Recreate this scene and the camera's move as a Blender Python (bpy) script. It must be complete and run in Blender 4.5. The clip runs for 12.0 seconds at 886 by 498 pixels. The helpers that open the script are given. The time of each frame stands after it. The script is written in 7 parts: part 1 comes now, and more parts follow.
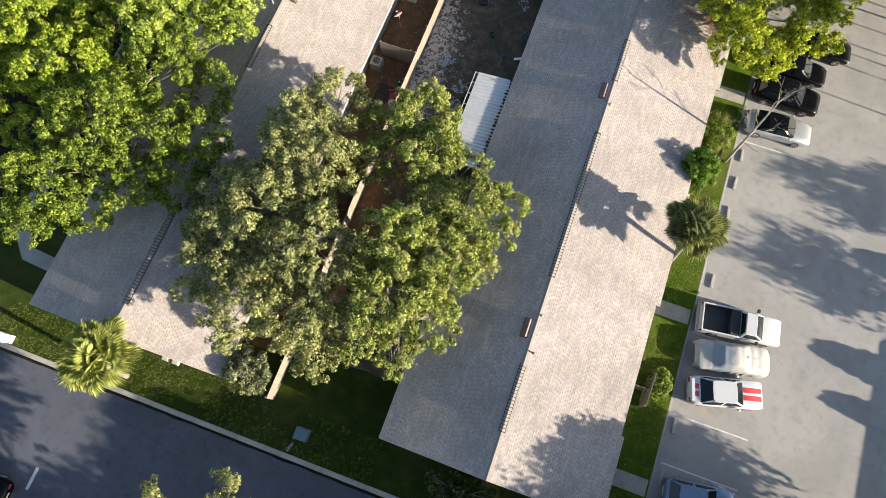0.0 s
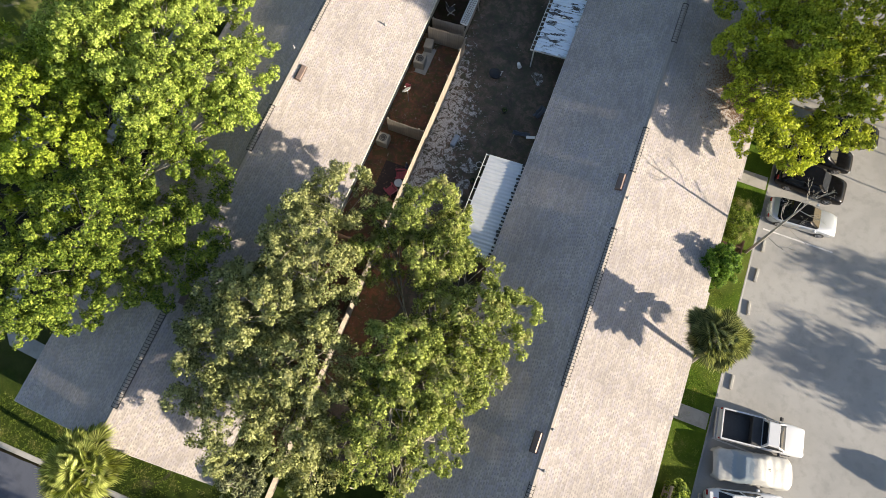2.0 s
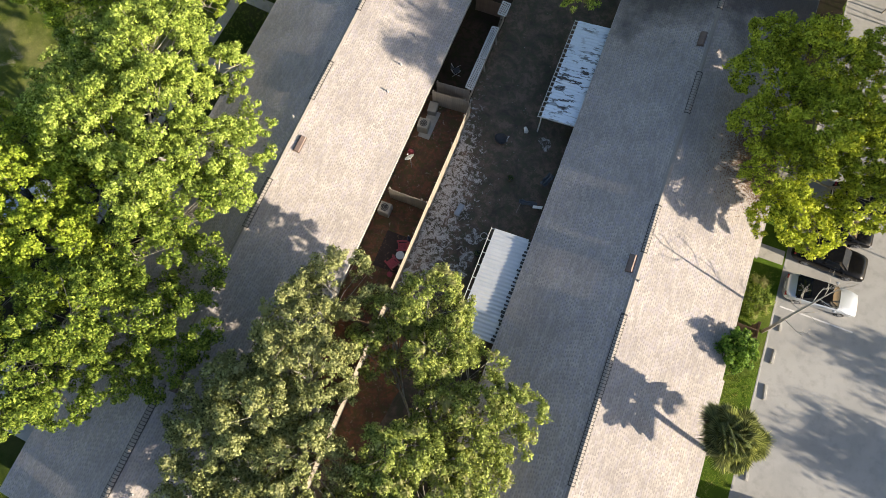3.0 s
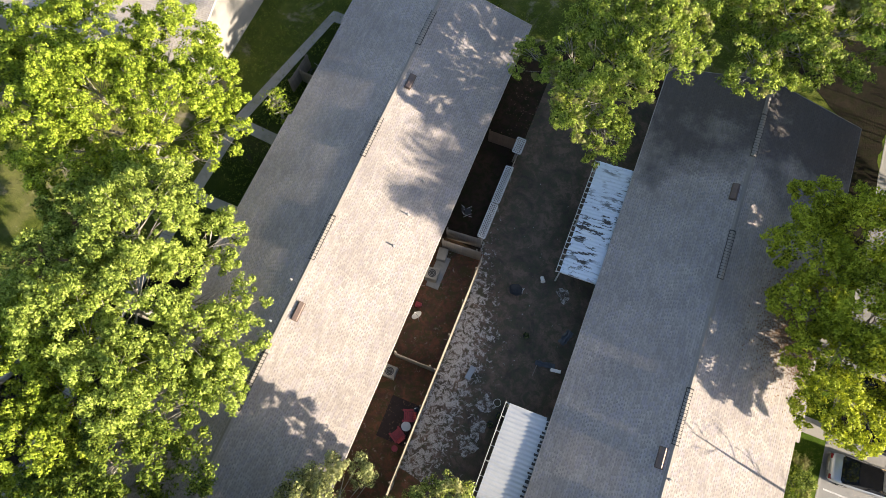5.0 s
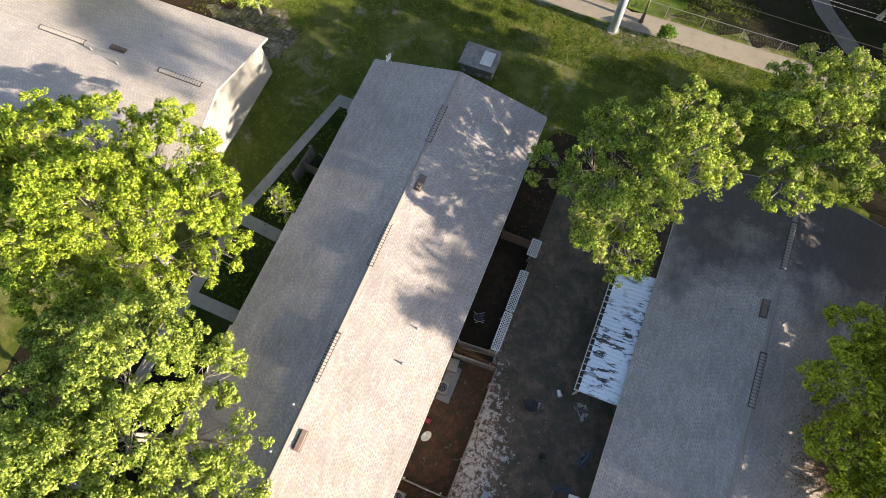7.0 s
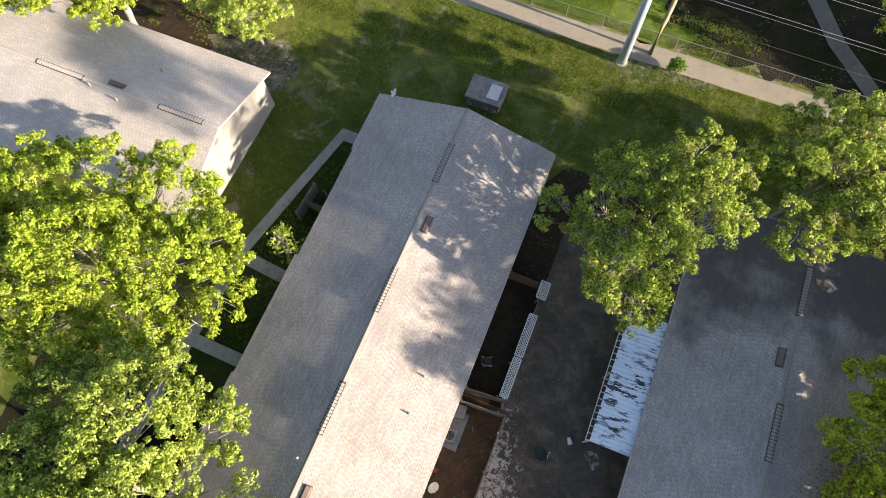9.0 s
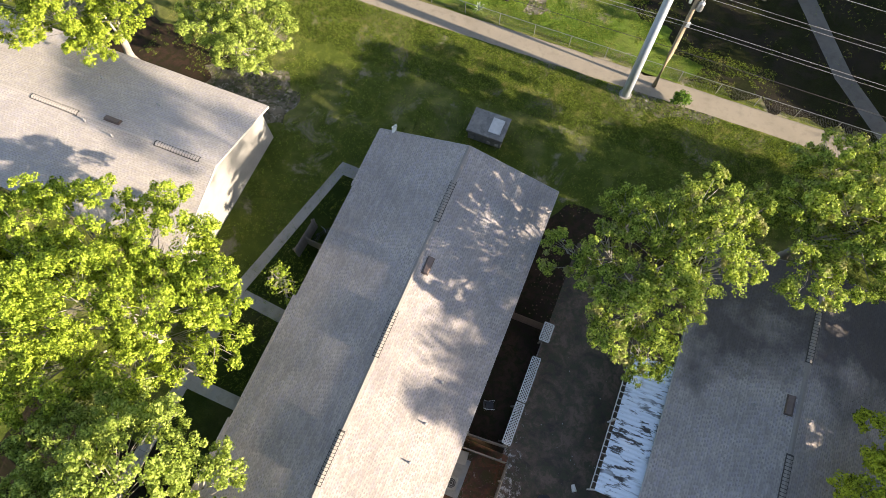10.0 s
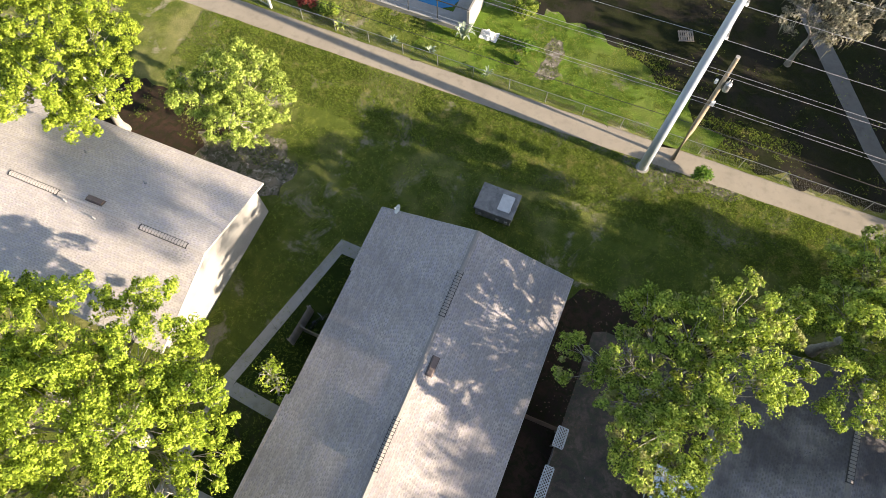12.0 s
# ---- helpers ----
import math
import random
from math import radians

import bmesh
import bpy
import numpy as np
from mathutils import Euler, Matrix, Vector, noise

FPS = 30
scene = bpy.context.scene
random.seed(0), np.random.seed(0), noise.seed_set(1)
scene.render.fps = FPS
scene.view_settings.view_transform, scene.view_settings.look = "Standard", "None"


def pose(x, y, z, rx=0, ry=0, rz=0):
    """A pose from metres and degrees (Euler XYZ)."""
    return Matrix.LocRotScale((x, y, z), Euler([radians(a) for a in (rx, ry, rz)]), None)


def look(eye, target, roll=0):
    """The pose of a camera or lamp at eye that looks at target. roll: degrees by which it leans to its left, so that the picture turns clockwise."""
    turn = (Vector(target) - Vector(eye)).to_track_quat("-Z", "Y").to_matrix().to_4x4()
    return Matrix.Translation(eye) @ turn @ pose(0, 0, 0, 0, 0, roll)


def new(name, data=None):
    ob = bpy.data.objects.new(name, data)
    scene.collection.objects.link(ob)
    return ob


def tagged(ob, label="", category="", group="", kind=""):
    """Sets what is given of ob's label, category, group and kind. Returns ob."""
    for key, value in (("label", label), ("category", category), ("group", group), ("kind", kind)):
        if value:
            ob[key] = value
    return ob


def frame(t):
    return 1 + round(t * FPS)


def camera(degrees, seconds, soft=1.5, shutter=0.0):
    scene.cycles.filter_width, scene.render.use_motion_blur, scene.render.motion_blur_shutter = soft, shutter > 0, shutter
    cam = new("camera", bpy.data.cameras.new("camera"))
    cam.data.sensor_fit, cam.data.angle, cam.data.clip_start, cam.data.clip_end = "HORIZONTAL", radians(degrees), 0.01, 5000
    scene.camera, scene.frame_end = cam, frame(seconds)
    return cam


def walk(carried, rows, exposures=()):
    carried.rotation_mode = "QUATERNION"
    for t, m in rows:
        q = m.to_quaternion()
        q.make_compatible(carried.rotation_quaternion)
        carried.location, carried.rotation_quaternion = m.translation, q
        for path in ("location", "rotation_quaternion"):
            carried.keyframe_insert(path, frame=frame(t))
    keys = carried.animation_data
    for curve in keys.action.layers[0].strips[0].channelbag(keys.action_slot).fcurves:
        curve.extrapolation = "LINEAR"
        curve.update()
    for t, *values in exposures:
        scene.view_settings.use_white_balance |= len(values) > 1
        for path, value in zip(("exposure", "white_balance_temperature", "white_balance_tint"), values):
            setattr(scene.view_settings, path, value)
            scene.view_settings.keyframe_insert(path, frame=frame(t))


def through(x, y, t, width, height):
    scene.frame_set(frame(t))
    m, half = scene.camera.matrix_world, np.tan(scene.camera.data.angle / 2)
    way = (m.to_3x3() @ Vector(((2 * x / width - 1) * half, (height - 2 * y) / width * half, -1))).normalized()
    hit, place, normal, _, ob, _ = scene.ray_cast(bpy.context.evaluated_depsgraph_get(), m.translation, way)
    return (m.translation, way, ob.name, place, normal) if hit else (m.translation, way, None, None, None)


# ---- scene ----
cam = camera(71.3, 12.0, soft=0.85)
PATH = [
    (0, (-2.615, -24.495, 41.287), (-2.81, -23.958, 39.371), -0.0),
    (0.5, (-2.98, -23.633, 41.251), (-3.175, -23.099, 39.333), 0.2),
    (1, (-3.569, -22.421, 41.206), (-3.766, -21.883, 39.29), 0.3),
    (1.5, (-4.254, -20.77, 41.172), (-4.456, -20.229, 39.257), 0.2),
    (2, (-5.009, -18.79, 41.118), (-5.219, -18.243, 39.206), 0.0),
    (2.5, (-5.723, -16.517, 41.086), (-5.945, -15.967, 39.177), -0.8),
    (3, (-6.577, -14.035, 41.034), (-6.814, -13.479, 39.127), -1.6),
    (5, (-10.687, -4.503, 40.936), (-10.957, -3.912, 39.044), -2.7),
    (5.5, (-11.629, -2.63, 41.004), (-11.904, -2.043, 39.112), -3.2),
    (6, (-12.501, -0.99, 41.035), (-12.781, -0.398, 39.145), -3.3),
    (6.5, (-13.327, 0.495, 41.006), (-13.605, 1.11, 39.123), -2.3),
    (7, (-13.982, 1.651, 40.955), (-14.263, 2.27, 39.074), -2.3),
    (9, (-15.577, 3.995, 40.93), (-15.855, 4.624, 39.052), -1.7),
    (9.5, (-16.035, 4.907, 40.955), (-16.314, 5.542, 39.079), -1.5),
    (10, (-16.677, 6.133, 40.978), (-16.956, 6.78, 39.107), -1.1),
    (10.5, (-17.444, 7.567, 40.931), (-17.726, 8.234, 39.067), -0.7),
    (11, (-18.118, 8.923, 40.771), (-18.41, 9.621, 38.92), -0.3),
    (11.5, (-18.645, 10.086, 40.427), (-18.943, 10.788, 38.578), -0.5),
    (12, (-19.139, 11.199, 40.001), (-19.436, 11.885, 38.146), -0.7),
]
walk(cam, [(t, look(eye, target, roll)) for t, eye, target, roll in PATH],
     exposures=((0, 1.85, 6780, 13.8), (3, 1.88, 6850, 13.8), (5.5, 2.03, 6960, 16.2), (9, 2.11, 7090, 17.0), (12, 2.23, 7040, 17.4)))

# ---- light ----
SUN_TO = Vector((0.9552, -0.0640, 0.2890)).normalized()
world = bpy.data.worlds.new("sky")
scene.world = world
world.use_nodes = True
wn = world.node_tree.nodes
sky = wn.new("ShaderNodeTexSky")
sky.sky_type = "NISHITA"
sky.sun_disc = False
sky.sun_elevation = math.asin(SUN_TO.z)
sky.sun_rotation = math.atan2(SUN_TO.x, SUN_TO.y)
sky.air_density, sky.dust_density, sky.ozone_density = 1.0, 0.9, 1.2
wn["Background"].inputs["Strength"].default_value = 0.080
world.node_tree.links.new(sky.outputs["Color"], wn["Background"].inputs["Color"])
sun_data = bpy.data.lights.new("sun", "SUN")
sun_data.energy, sun_data.angle, sun_data.color = 4.15, radians(0.55), (1.0, 0.905, 0.735)
sun = new("sun", sun_data)
sun.matrix_world = look(SUN_TO * 120, (0, 0, 0))

# ---- helpers for meshes ----
class Mesh:
    """Collects vertices and faces of one mesh."""
    def __init__(self):
        self.v, self.f = [], []

    def add(self, verts, faces):
        n = len(self.v)
        self.v += [tuple(p) for p in verts]
        self.f += [tuple(i + n for i in f) for f in faces]
        return self

    def box(self, x0, x1, y0, y1, z0, z1, m=None):
        p = [Vector((x, y, z)) for z in (z0, z1) for y in (y0, y1) for x in (x0, x1)]
        if m is not None:
            p = [m @ q for q in p]
        return self.add(p, [(0, 2, 3, 1), (4, 5, 7, 6), (0, 1, 5, 4), (2, 6, 7, 3), (0, 4, 6, 2), (1, 3, 7, 5)])

    def block(self, x0, x1, y0, y1, z0, z1, c=0.02, m=None):
        """A box with its upper edges chamfered."""
        lo = [(x0, y0), (x1, y0), (x1, y1), (x0, y1)]
        hi = [(x0 + c, y0 + c), (x1 - c, y0 + c), (x1 - c, y1 - c), (x0 + c, y1 - c)]
        p = [Vector((*a, z0)) for a in lo] + [Vector((*a, z1 - c)) for a in lo] + [Vector((*a, z1)) for a in hi]
        if m is not None:
            p = [m @ q for q in p]
        f = [(3, 2, 1, 0), (8, 9, 10, 11)]
        for k in (0, 4):
            f += [(k + i, k + (i + 1) % 4, k + 4 + (i + 1) % 4, k + 4 + i) for i in range(4)]
        return self.add(p, f)

    def rod(self, a, b, r0, r1=None, n=8, cap=True):
        a, b = Vector(a), Vector(b)
        r1 = r0 if r1 is None else r1
        q = (b - a).to_track_quat("Z", "Y")
        p = []
        for c, r in ((a, r0), (b, r1)):
            p += [c + q @ Vector((r * math.cos(2 * math.pi * i / n), r * math.sin(2 * math.pi * i / n), 0)) for i in range(n)]
        f = [(i, (i + 1) % n, n + (i + 1) % n, n + i) for i in range(n)]
        if cap:
            f += [tuple(range(n - 1, -1, -1)), tuple(range(n, 2 * n))]
        return self.add(p, f)

    def tube(self, points, radii, n=7):
        pts = [Vector(p) for p in points]
        rings = []
        for i, p in enumerate(pts):
            d = (pts[min(i + 1, len(pts) - 1)] - pts[max(i - 1, 0)]).normalized()
            q = d.to_track_quat("Z", "Y")
            rings += [p + q @ Vector((radii[i] * math.cos(2 * math.pi * k / n), radii[i] * math.sin(2 * math.pi * k / n), 0)) for k in range(n)]
        f = [(j * n + i, j * n + (i + 1) % n, (j + 1) * n + (i + 1) % n, (j + 1) * n + i) for j in range(len(pts) - 1) for i in range(n)]
        f += [tuple(range(n - 1, -1, -1)), tuple(range((len(pts) - 1) * n, len(pts) * n))]
        return self.add(rings, f)

    def loft(self, rings, closed=True, caps=True):
        n = len(rings[0])
        f = []
        for j in range(len(rings) - 1):
            for i in range(n if closed else n - 1):
                k = (i + 1) % n
                f.append((j * n + i, j * n + k, (j + 1) * n + k, (j + 1) * n + i))
        if caps:
            f += [tuple(range(n - 1, -1, -1)), tuple(range((len(rings) - 1) * n, len(rings) * n))]
        return self.add([p for r in rings for p in r], f)

    def grid(self, fn, nu, nv):
        p = [fn(i / nu, j / nv) for j in range(nv + 1) for i in range(nu + 1)]
        w = nu + 1
        return self.add(p, [(j * w + i, j * w + i + 1, (j + 1) * w + i + 1, (j + 1) * w + i) for j in range(nv) for i in range(nu)])

    def data(self, name, smooth=False):
        me = bpy.data.meshes.new(name)
        me.from_pydata(self.v, [], self.f)
        if smooth:
            me.polygons.foreach_set("use_smooth", [True] * len(me.polygons))
        me.update()
        return me


def thing(name, label, category, m=None, group="", kind=""):
    """An Empty at a thing's base."""
    ob = tagged(new(name), label, category, group, kind)
    ob.empty_display_size = 0.3
    if m is not None:
        ob.matrix_basis = m if isinstance(m, Matrix) else Matrix.Translation(m)
    return ob


def part(name, mesh, material, parent=None, label="", smooth=False, m=None, kind=""):
    """One mesh object under a thing or a part."""
    me = mesh.data(name, smooth) if isinstance(mesh, Mesh) else mesh
    if material is not None and not me.materials:
        me.materials.append(material)
    ob = tagged(new(name, me), label, kind=kind)
    ob.parent = parent
    if m is not None:
        ob.matrix_basis = m
    return ob


def solo(name, mesh, material, label, category, m=None, smooth=False, group="", kind=""):
    """A thing that is a single mesh."""
    ob = part(name, mesh, material, None, label, smooth, m)
    return tagged(ob, "", category, group, kind)


# ---- materials ----
class Nodes:
    """A node material, written as nested calls."""
    def __init__(self, name):
        self.mat = bpy.data.materials.new(name)
        self.mat.use_nodes = True
        self.t = self.mat.node_tree
        self.bsdf = self.t.nodes["Principled BSDF"]
        self.co = self.t.nodes.new("ShaderNodeTexCoord")

    def node(self, kind, ins=None):
        n = self.t.nodes.new(kind)
        for k, v in (ins or {}).items():
            self.link(v, n.inputs[k])
        return n

    def link(self, v, socket):
        if isinstance(v, bpy.types.NodeSocket):
            self.t.links.new(v, socket)
        else:
            socket.default_value = (*v, 1.0) if isinstance(v, tuple) and len(v) == 3 and socket.type == "RGBA" else v

    def at(self, scale=(1, 1, 1), rot=(0, 0, 0)):
        return self.node("ShaderNodeMapping", {"Vector": self.co.outputs["Object"], "Scale": scale, "Rotation": rot}).outputs[0]

    def noise(self, scale, detail=4.0, rough=0.6, vec=None, dist=0.0):
        return self.node("ShaderNodeTexNoise", {"Vector": vec or self.co.outputs["Object"], "Scale": scale, "Detail": detail, "Roughness": rough, "Distortion": dist}).outputs["Fac"]

    def ramp(self, fac, *stops):
        n = self.node("ShaderNodeValToRGB", {"Fac": fac})
        e = n.color_ramp.elements
        while len(e) < len(stops):
            e.new(0.5)
        for el, (pos, col) in zip(e, stops):
            el.position = pos
            el.color = (*col, 1.0) if isinstance(col, tuple) else (col, col, col, 1.0)
        return n.outputs["Color"]

    def mix(self, fac, a, b, how="MIX"):
        n = self.node("ShaderNodeMix")
        n.data_type, n.blend_type = "RGBA", how
        self.link(fac, n.inputs[0])
        self.link(a, n.inputs[6])
        self.link(b, n.inputs[7])
        return n.outputs[2]

    def math(self, op, a, b=0.0):
        n = self.node("ShaderNodeMath")
        n.operation = op
        self.link(a, n.inputs[0])
        self.link(b, n.inputs[1])
        return n.outputs[0]

    def bump(self, height, strength=0.5, distance=0.02):
        n = self.node("ShaderNodeBump", {"Height": height, "Strength": strength, "Distance": distance})
        self.link(n.outputs[0], self.bsdf.inputs["Normal"])

    def random(self):
        return self.node("ShaderNodeObjectInfo").outputs["Random"]

    def island(self):
        return self.node("ShaderNodeNewGeometry").outputs["Random Per Island"]

    def done(self, color, rough=0.8, metal=0.0, **more):
        self.link(color, self.bsdf.inputs["Base Color"])
        self.link(rough, self.bsdf.inputs["Roughness"])
        self.link(metal, self.bsdf.inputs["Metallic"])
        for k, v in more.items():
            self.link(v, self.bsdf.inputs[k.replace("_", " ")])
        return self.mat


def worn(name, a, b, scale=3.0, rough=0.8, metal=0.0, bump=0.3, fine=40.0, dist=0.01, **more):
    """Two close colours in large stains and fine grain."""
    n = Nodes(name)
    big = n.noise(scale, 5)
    grain = n.noise(fine, 3)
    col = n.mix(n.ramp(big, (0.3, 0.0), (0.7, 1.0)), a, b)
    col = n.mix(n.math("MULTIPLY", grain, 0.35), col, tuple(c * 0.6 for c in a))
    n.bump(grain, bump, dist)
    return n.done(col, rough, metal, **more)


def shingles(name, a, b, dark, stain=None):
    """Laminated asphalt shingles: courses of tabs that lift a little, with dark teeth, weathered; the ridge runs along the object's y."""
    n = Nodes(name)
    sep = n.node("ShaderNodeSeparateXYZ", {"Vector": n.co.outputs["Object"]})
    down = n.math("DIVIDE", n.math("ABSOLUTE", sep.outputs["X"]), 0.14)
    course, fall = n.math("FLOOR", down), n.math("FRACT", down)
    shift = n.node("ShaderNodeTexWhiteNoise", {"Vector": n.node("ShaderNodeCombineXYZ", {"X": course, "Y": 3.0}).outputs[0]}).outputs["Value"]
    along = n.math("ADD", n.math("DIVIDE", sep.outputs["Y"], 0.28), n.math("ADD", n.math("MULTIPLY", shift, 7.0), n.math("MULTIPLY", course, 0.5)))
    tab = n.node("ShaderNodeTexWhiteNoise", {"Vector": n.node("ShaderNodeCombineXYZ", {"X": course, "Y": n.math("FLOOR", along)}).outputs[0]})
    rnd = tab.outputs["Value"]
    rnd2 = n.node("ShaderNodeSeparateColor", {"Color": tab.outputs["Color"]}).outputs[1]
    tooth = n.math("LESS_THAN", n.math("FRACT", along), n.math("ADD", n.math("MULTIPLY", rnd2, 0.26), 0.34))
    notch = n.math("MULTIPLY", tooth, n.math("GREATER_THAN", fall, 0.42))
    patch = n.noise(0.30, 5, 0.62)
    band = n.noise(0.55, 4, 0.6, n.at((1.6, 0.45, 1.0)))
    streak = n.noise(1.0, 4, 0.65, n.at((5.5, 0.9, 1.0)))
    grit = n.noise(55.0, 2)
    col = n.mix(rnd, a, b)
    slate = n.math("MULTIPLY", n.math("GREATER_THAN", n.node("ShaderNodeSeparateColor", {"Color": tab.outputs["Color"]}).outputs[2], 0.70), 0.5)
    col = n.mix(slate, col, (b[0] * 0.80, b[1] * 0.82, b[2] * 1.02))
    col = n.mix(n.math("MULTIPLY", notch, n.math("MULTIPLY", n.ramp(n.noise(0.8, 3), (0.30, 0.24), (0.70, 0.56)), n.math("ADD", n.math("MULTIPLY", rnd, 0.7), 0.6))), col, tuple(c * 0.70 for c in dark))
    col = n.mix(n.math("MULTIPLY", n.ramp(patch, (0.40, 0.0), (0.66, 1.0)), 0.55), col, dark)
    col = n.mix(n.math("MULTIPLY", n.ramp(streak, (0.50, 0.0), (0.72, 1.0)), 0.40), col, tuple(c * 1.22 for c in b))
    col = n.mix(n.math("MULTIPLY", grit, 0.25), col, dark)
    if stain is not None:
        # leaf stain and tree shade, both painted into the colour of the end under the trees
        spread = n.math("ADD", n.noise(0.32, 5, 0.6), n.math("MULTIPLY", n.math("SUBTRACT", sep.outputs["Y"], stain), 0.055))
        col = n.mix(n.math("MULTIPLY", n.ramp(spread, (0.46, 0.0), (0.74, 1.0)), 0.78), col, (0.050, 0.046, 0.048))
    edge = n.math("GREATER_THAN", fall, 0.90)
    col = n.mix(n.math("MULTIPLY", edge, 0.25), col, tuple(c * 0.55 for c in dark))
    # tabs curl upwards at their lower ends, more in some places than in others
    curl = n.math("MULTIPLY", n.math("ADD", n.math("MULTIPLY", rnd2, 1.0), 0.15), n.ramp(band, (0.35, 0.25), (0.68, 1.0)))
    high = n.math("ADD", n.math("MULTIPLY", fall, curl), n.math("ADD", n.math("MULTIPLY", notch, -0.34), n.math("MULTIPLY", grit, 0.10)))
    n.bump(high, 1.0, 0.020)
    return n.done(col, 0.93, 0.0, Specular_IOR_Level=0.25)


def leaves(name, dark, mid, light, through=0.45, dry=None):
    """Foliage: colour varies by leaf and by clump, with light through the blades."""
    n = Nodes(name)
    rnd = n.island()
    clump = n.noise(0.55, 3, 0.6)
    fac = n.math("ADD", n.math("MULTIPLY", rnd, 0.55), n.math("MULTIPLY", clump, 0.55))
    col = n.ramp(fac, (0.24, tuple(c * 0.55 for c in dark)), (0.52, mid), (0.80, tuple(c * 1.06 for c in light)))
    if dry:
        col = n.mix(n.ramp(n.noise(0.9, 2), (0.56, 0.0), (0.66, 1.0)), col, dry)
    n.done(col, 0.6, 0.0, Specular_IOR_Level=0.18)
    tr = n.node("ShaderNodeBsdfTranslucent", {"Color": n.mix(1.0, col, (1.12, 1.12, 0.60), "MULTIPLY")})
    mixed = n.node("ShaderNodeMixShader", {0: through, 1: n.bsdf.outputs[0], 2: tr.outputs[0]})
    n.t.links.new(mixed.outputs[0], n.t.nodes["Material Output"].inputs["Surface"])
    return n.mat


def bark(name, a, b):
    n = Nodes(name)
    v = n.at((6, 6, 1.2))
    t = n.noise(2.0, 5, 0.7, v)
    lichen = n.noise(1.6, 3)
    col = n.mix(n.ramp(t, (0.3, 0.0), (0.7, 1.0)), a, b)
    col = n.mix(n.ramp(lichen, (0.55, 0.0), (0.7, 0.7)), col, tuple(min(1, c * 1.7) for c in b))
    n.bump(t, 0.8, 0.04)
    return n.done(col, 0.9, 0.0, Specular_IOR_Level=0.2)


def turf(name, dark, mid, light, dry, soil, bare=0.62, blue=1.0):
    """Lawn: blades, mown patches, dry and bare places."""
    n = Nodes(name)
    big = n.noise(0.16, 6, 0.6)
    midn = n.noise(0.9, 5, 0.65)
    fine = n.noise(14.0, 3, 0.7)
    blade = n.noise(55.0, 2, 0.8)
    col = n.ramp(midn, (0.3, dark), (0.5, mid), (0.72, light))
    col = n.mix(n.ramp(fine, (0.40, 0.0), (0.62, 0.9)), col, dark)
    straw = n.noise(3.2, 6, 0.75, dist=0.8)
    col = n.mix(n.ramp(straw, (0.57, 0.0), (0.72, 0.45)), col, dry)
    col = n.mix(n.math("MULTIPLY", blade, 0.5), col, light)
    col = n.mix(n.ramp(big, (0.50, 0.0), (0.66, 0.55)), col, dry)
    spot = n.math("MULTIPLY", n.ramp(n.noise(0.33, 6, 0.7, dist=0.6), (bare, 0.0), (bare + 0.08, 1.0)), n.ramp(fine, (0.3, 0.35), (0.6, 1.0)))
    col = n.mix(spot, col, soil)
    n.bump(n.math("ADD", fine, blade), 0.9, 0.06)
    return n.done(col, 0.95, 0.0, Specular_IOR_Level=0.08)


def soil(name, a, b, c, pale, pale_at=0.62, along=None, scale=0.35):
    """Bare earth with litter and pale crusts. along: x from which the crusts fade, and x where they end."""
    n = Nodes(name)
    big = n.noise(scale, 6, 0.68, dist=scale * 0.6)
    midn = n.noise(1.9, 8, 0.72, dist=0.6)
    fine = n.noise(16.0, 4, 0.75)
    col = n.mix(n.ramp(big, (0.40, 0.0), (0.58, 1.0)), a, b)
    col = n.mix(n.ramp(midn, (0.45, 0.0), (0.58, 0.9)), col, c)
    col = n.mix(n.math("MULTIPLY", fine, 0.6), col, tuple(k * 0.4 for k in a))
    field = n.noise(2.6, 12, 0.76, dist=0.7)
    if along:
        x = n.node("ShaderNodeSeparateXYZ", {"Vector": n.co.outputs["Object"]}).outputs["X"]
        y = n.node("ShaderNodeSeparateXYZ", {"Vector": n.co.outputs["Object"]}).outputs["Y"]
        far = n.math("MULTIPLY", n.math("MAXIMUM", n.math("SUBTRACT", n.math("ABSOLUTE", n.math("SUBTRACT", y, -0.5)), 4.0), 0.0), 0.45)
        reach = n.node("ShaderNodeMapRange", {"Value": n.math("ADD", n.math("ADD", x, far), n.math("MULTIPLY", big, 2.2)), "From Min": along[0], "From Max": along[1], "To Min": 0.145, "To Max": -0.12}).outputs[0]
        field = n.math("ADD", field, reach)
    crust = n.math("MULTIPLY", n.ramp(field, (pale_at, 0.0), (pale_at + 0.07, 1.0)), n.ramp(fine, (0.36, 0.15), (0.52, 1.0)))
    col = n.mix(n.math("MULTIPLY", crust, 0.85), col, pale)
    n.bump(n.math("ADD", midn, fine), 0.8, 0.06)
    return n.done(col, 0.95, 0.0, Specular_IOR_Level=0.08)


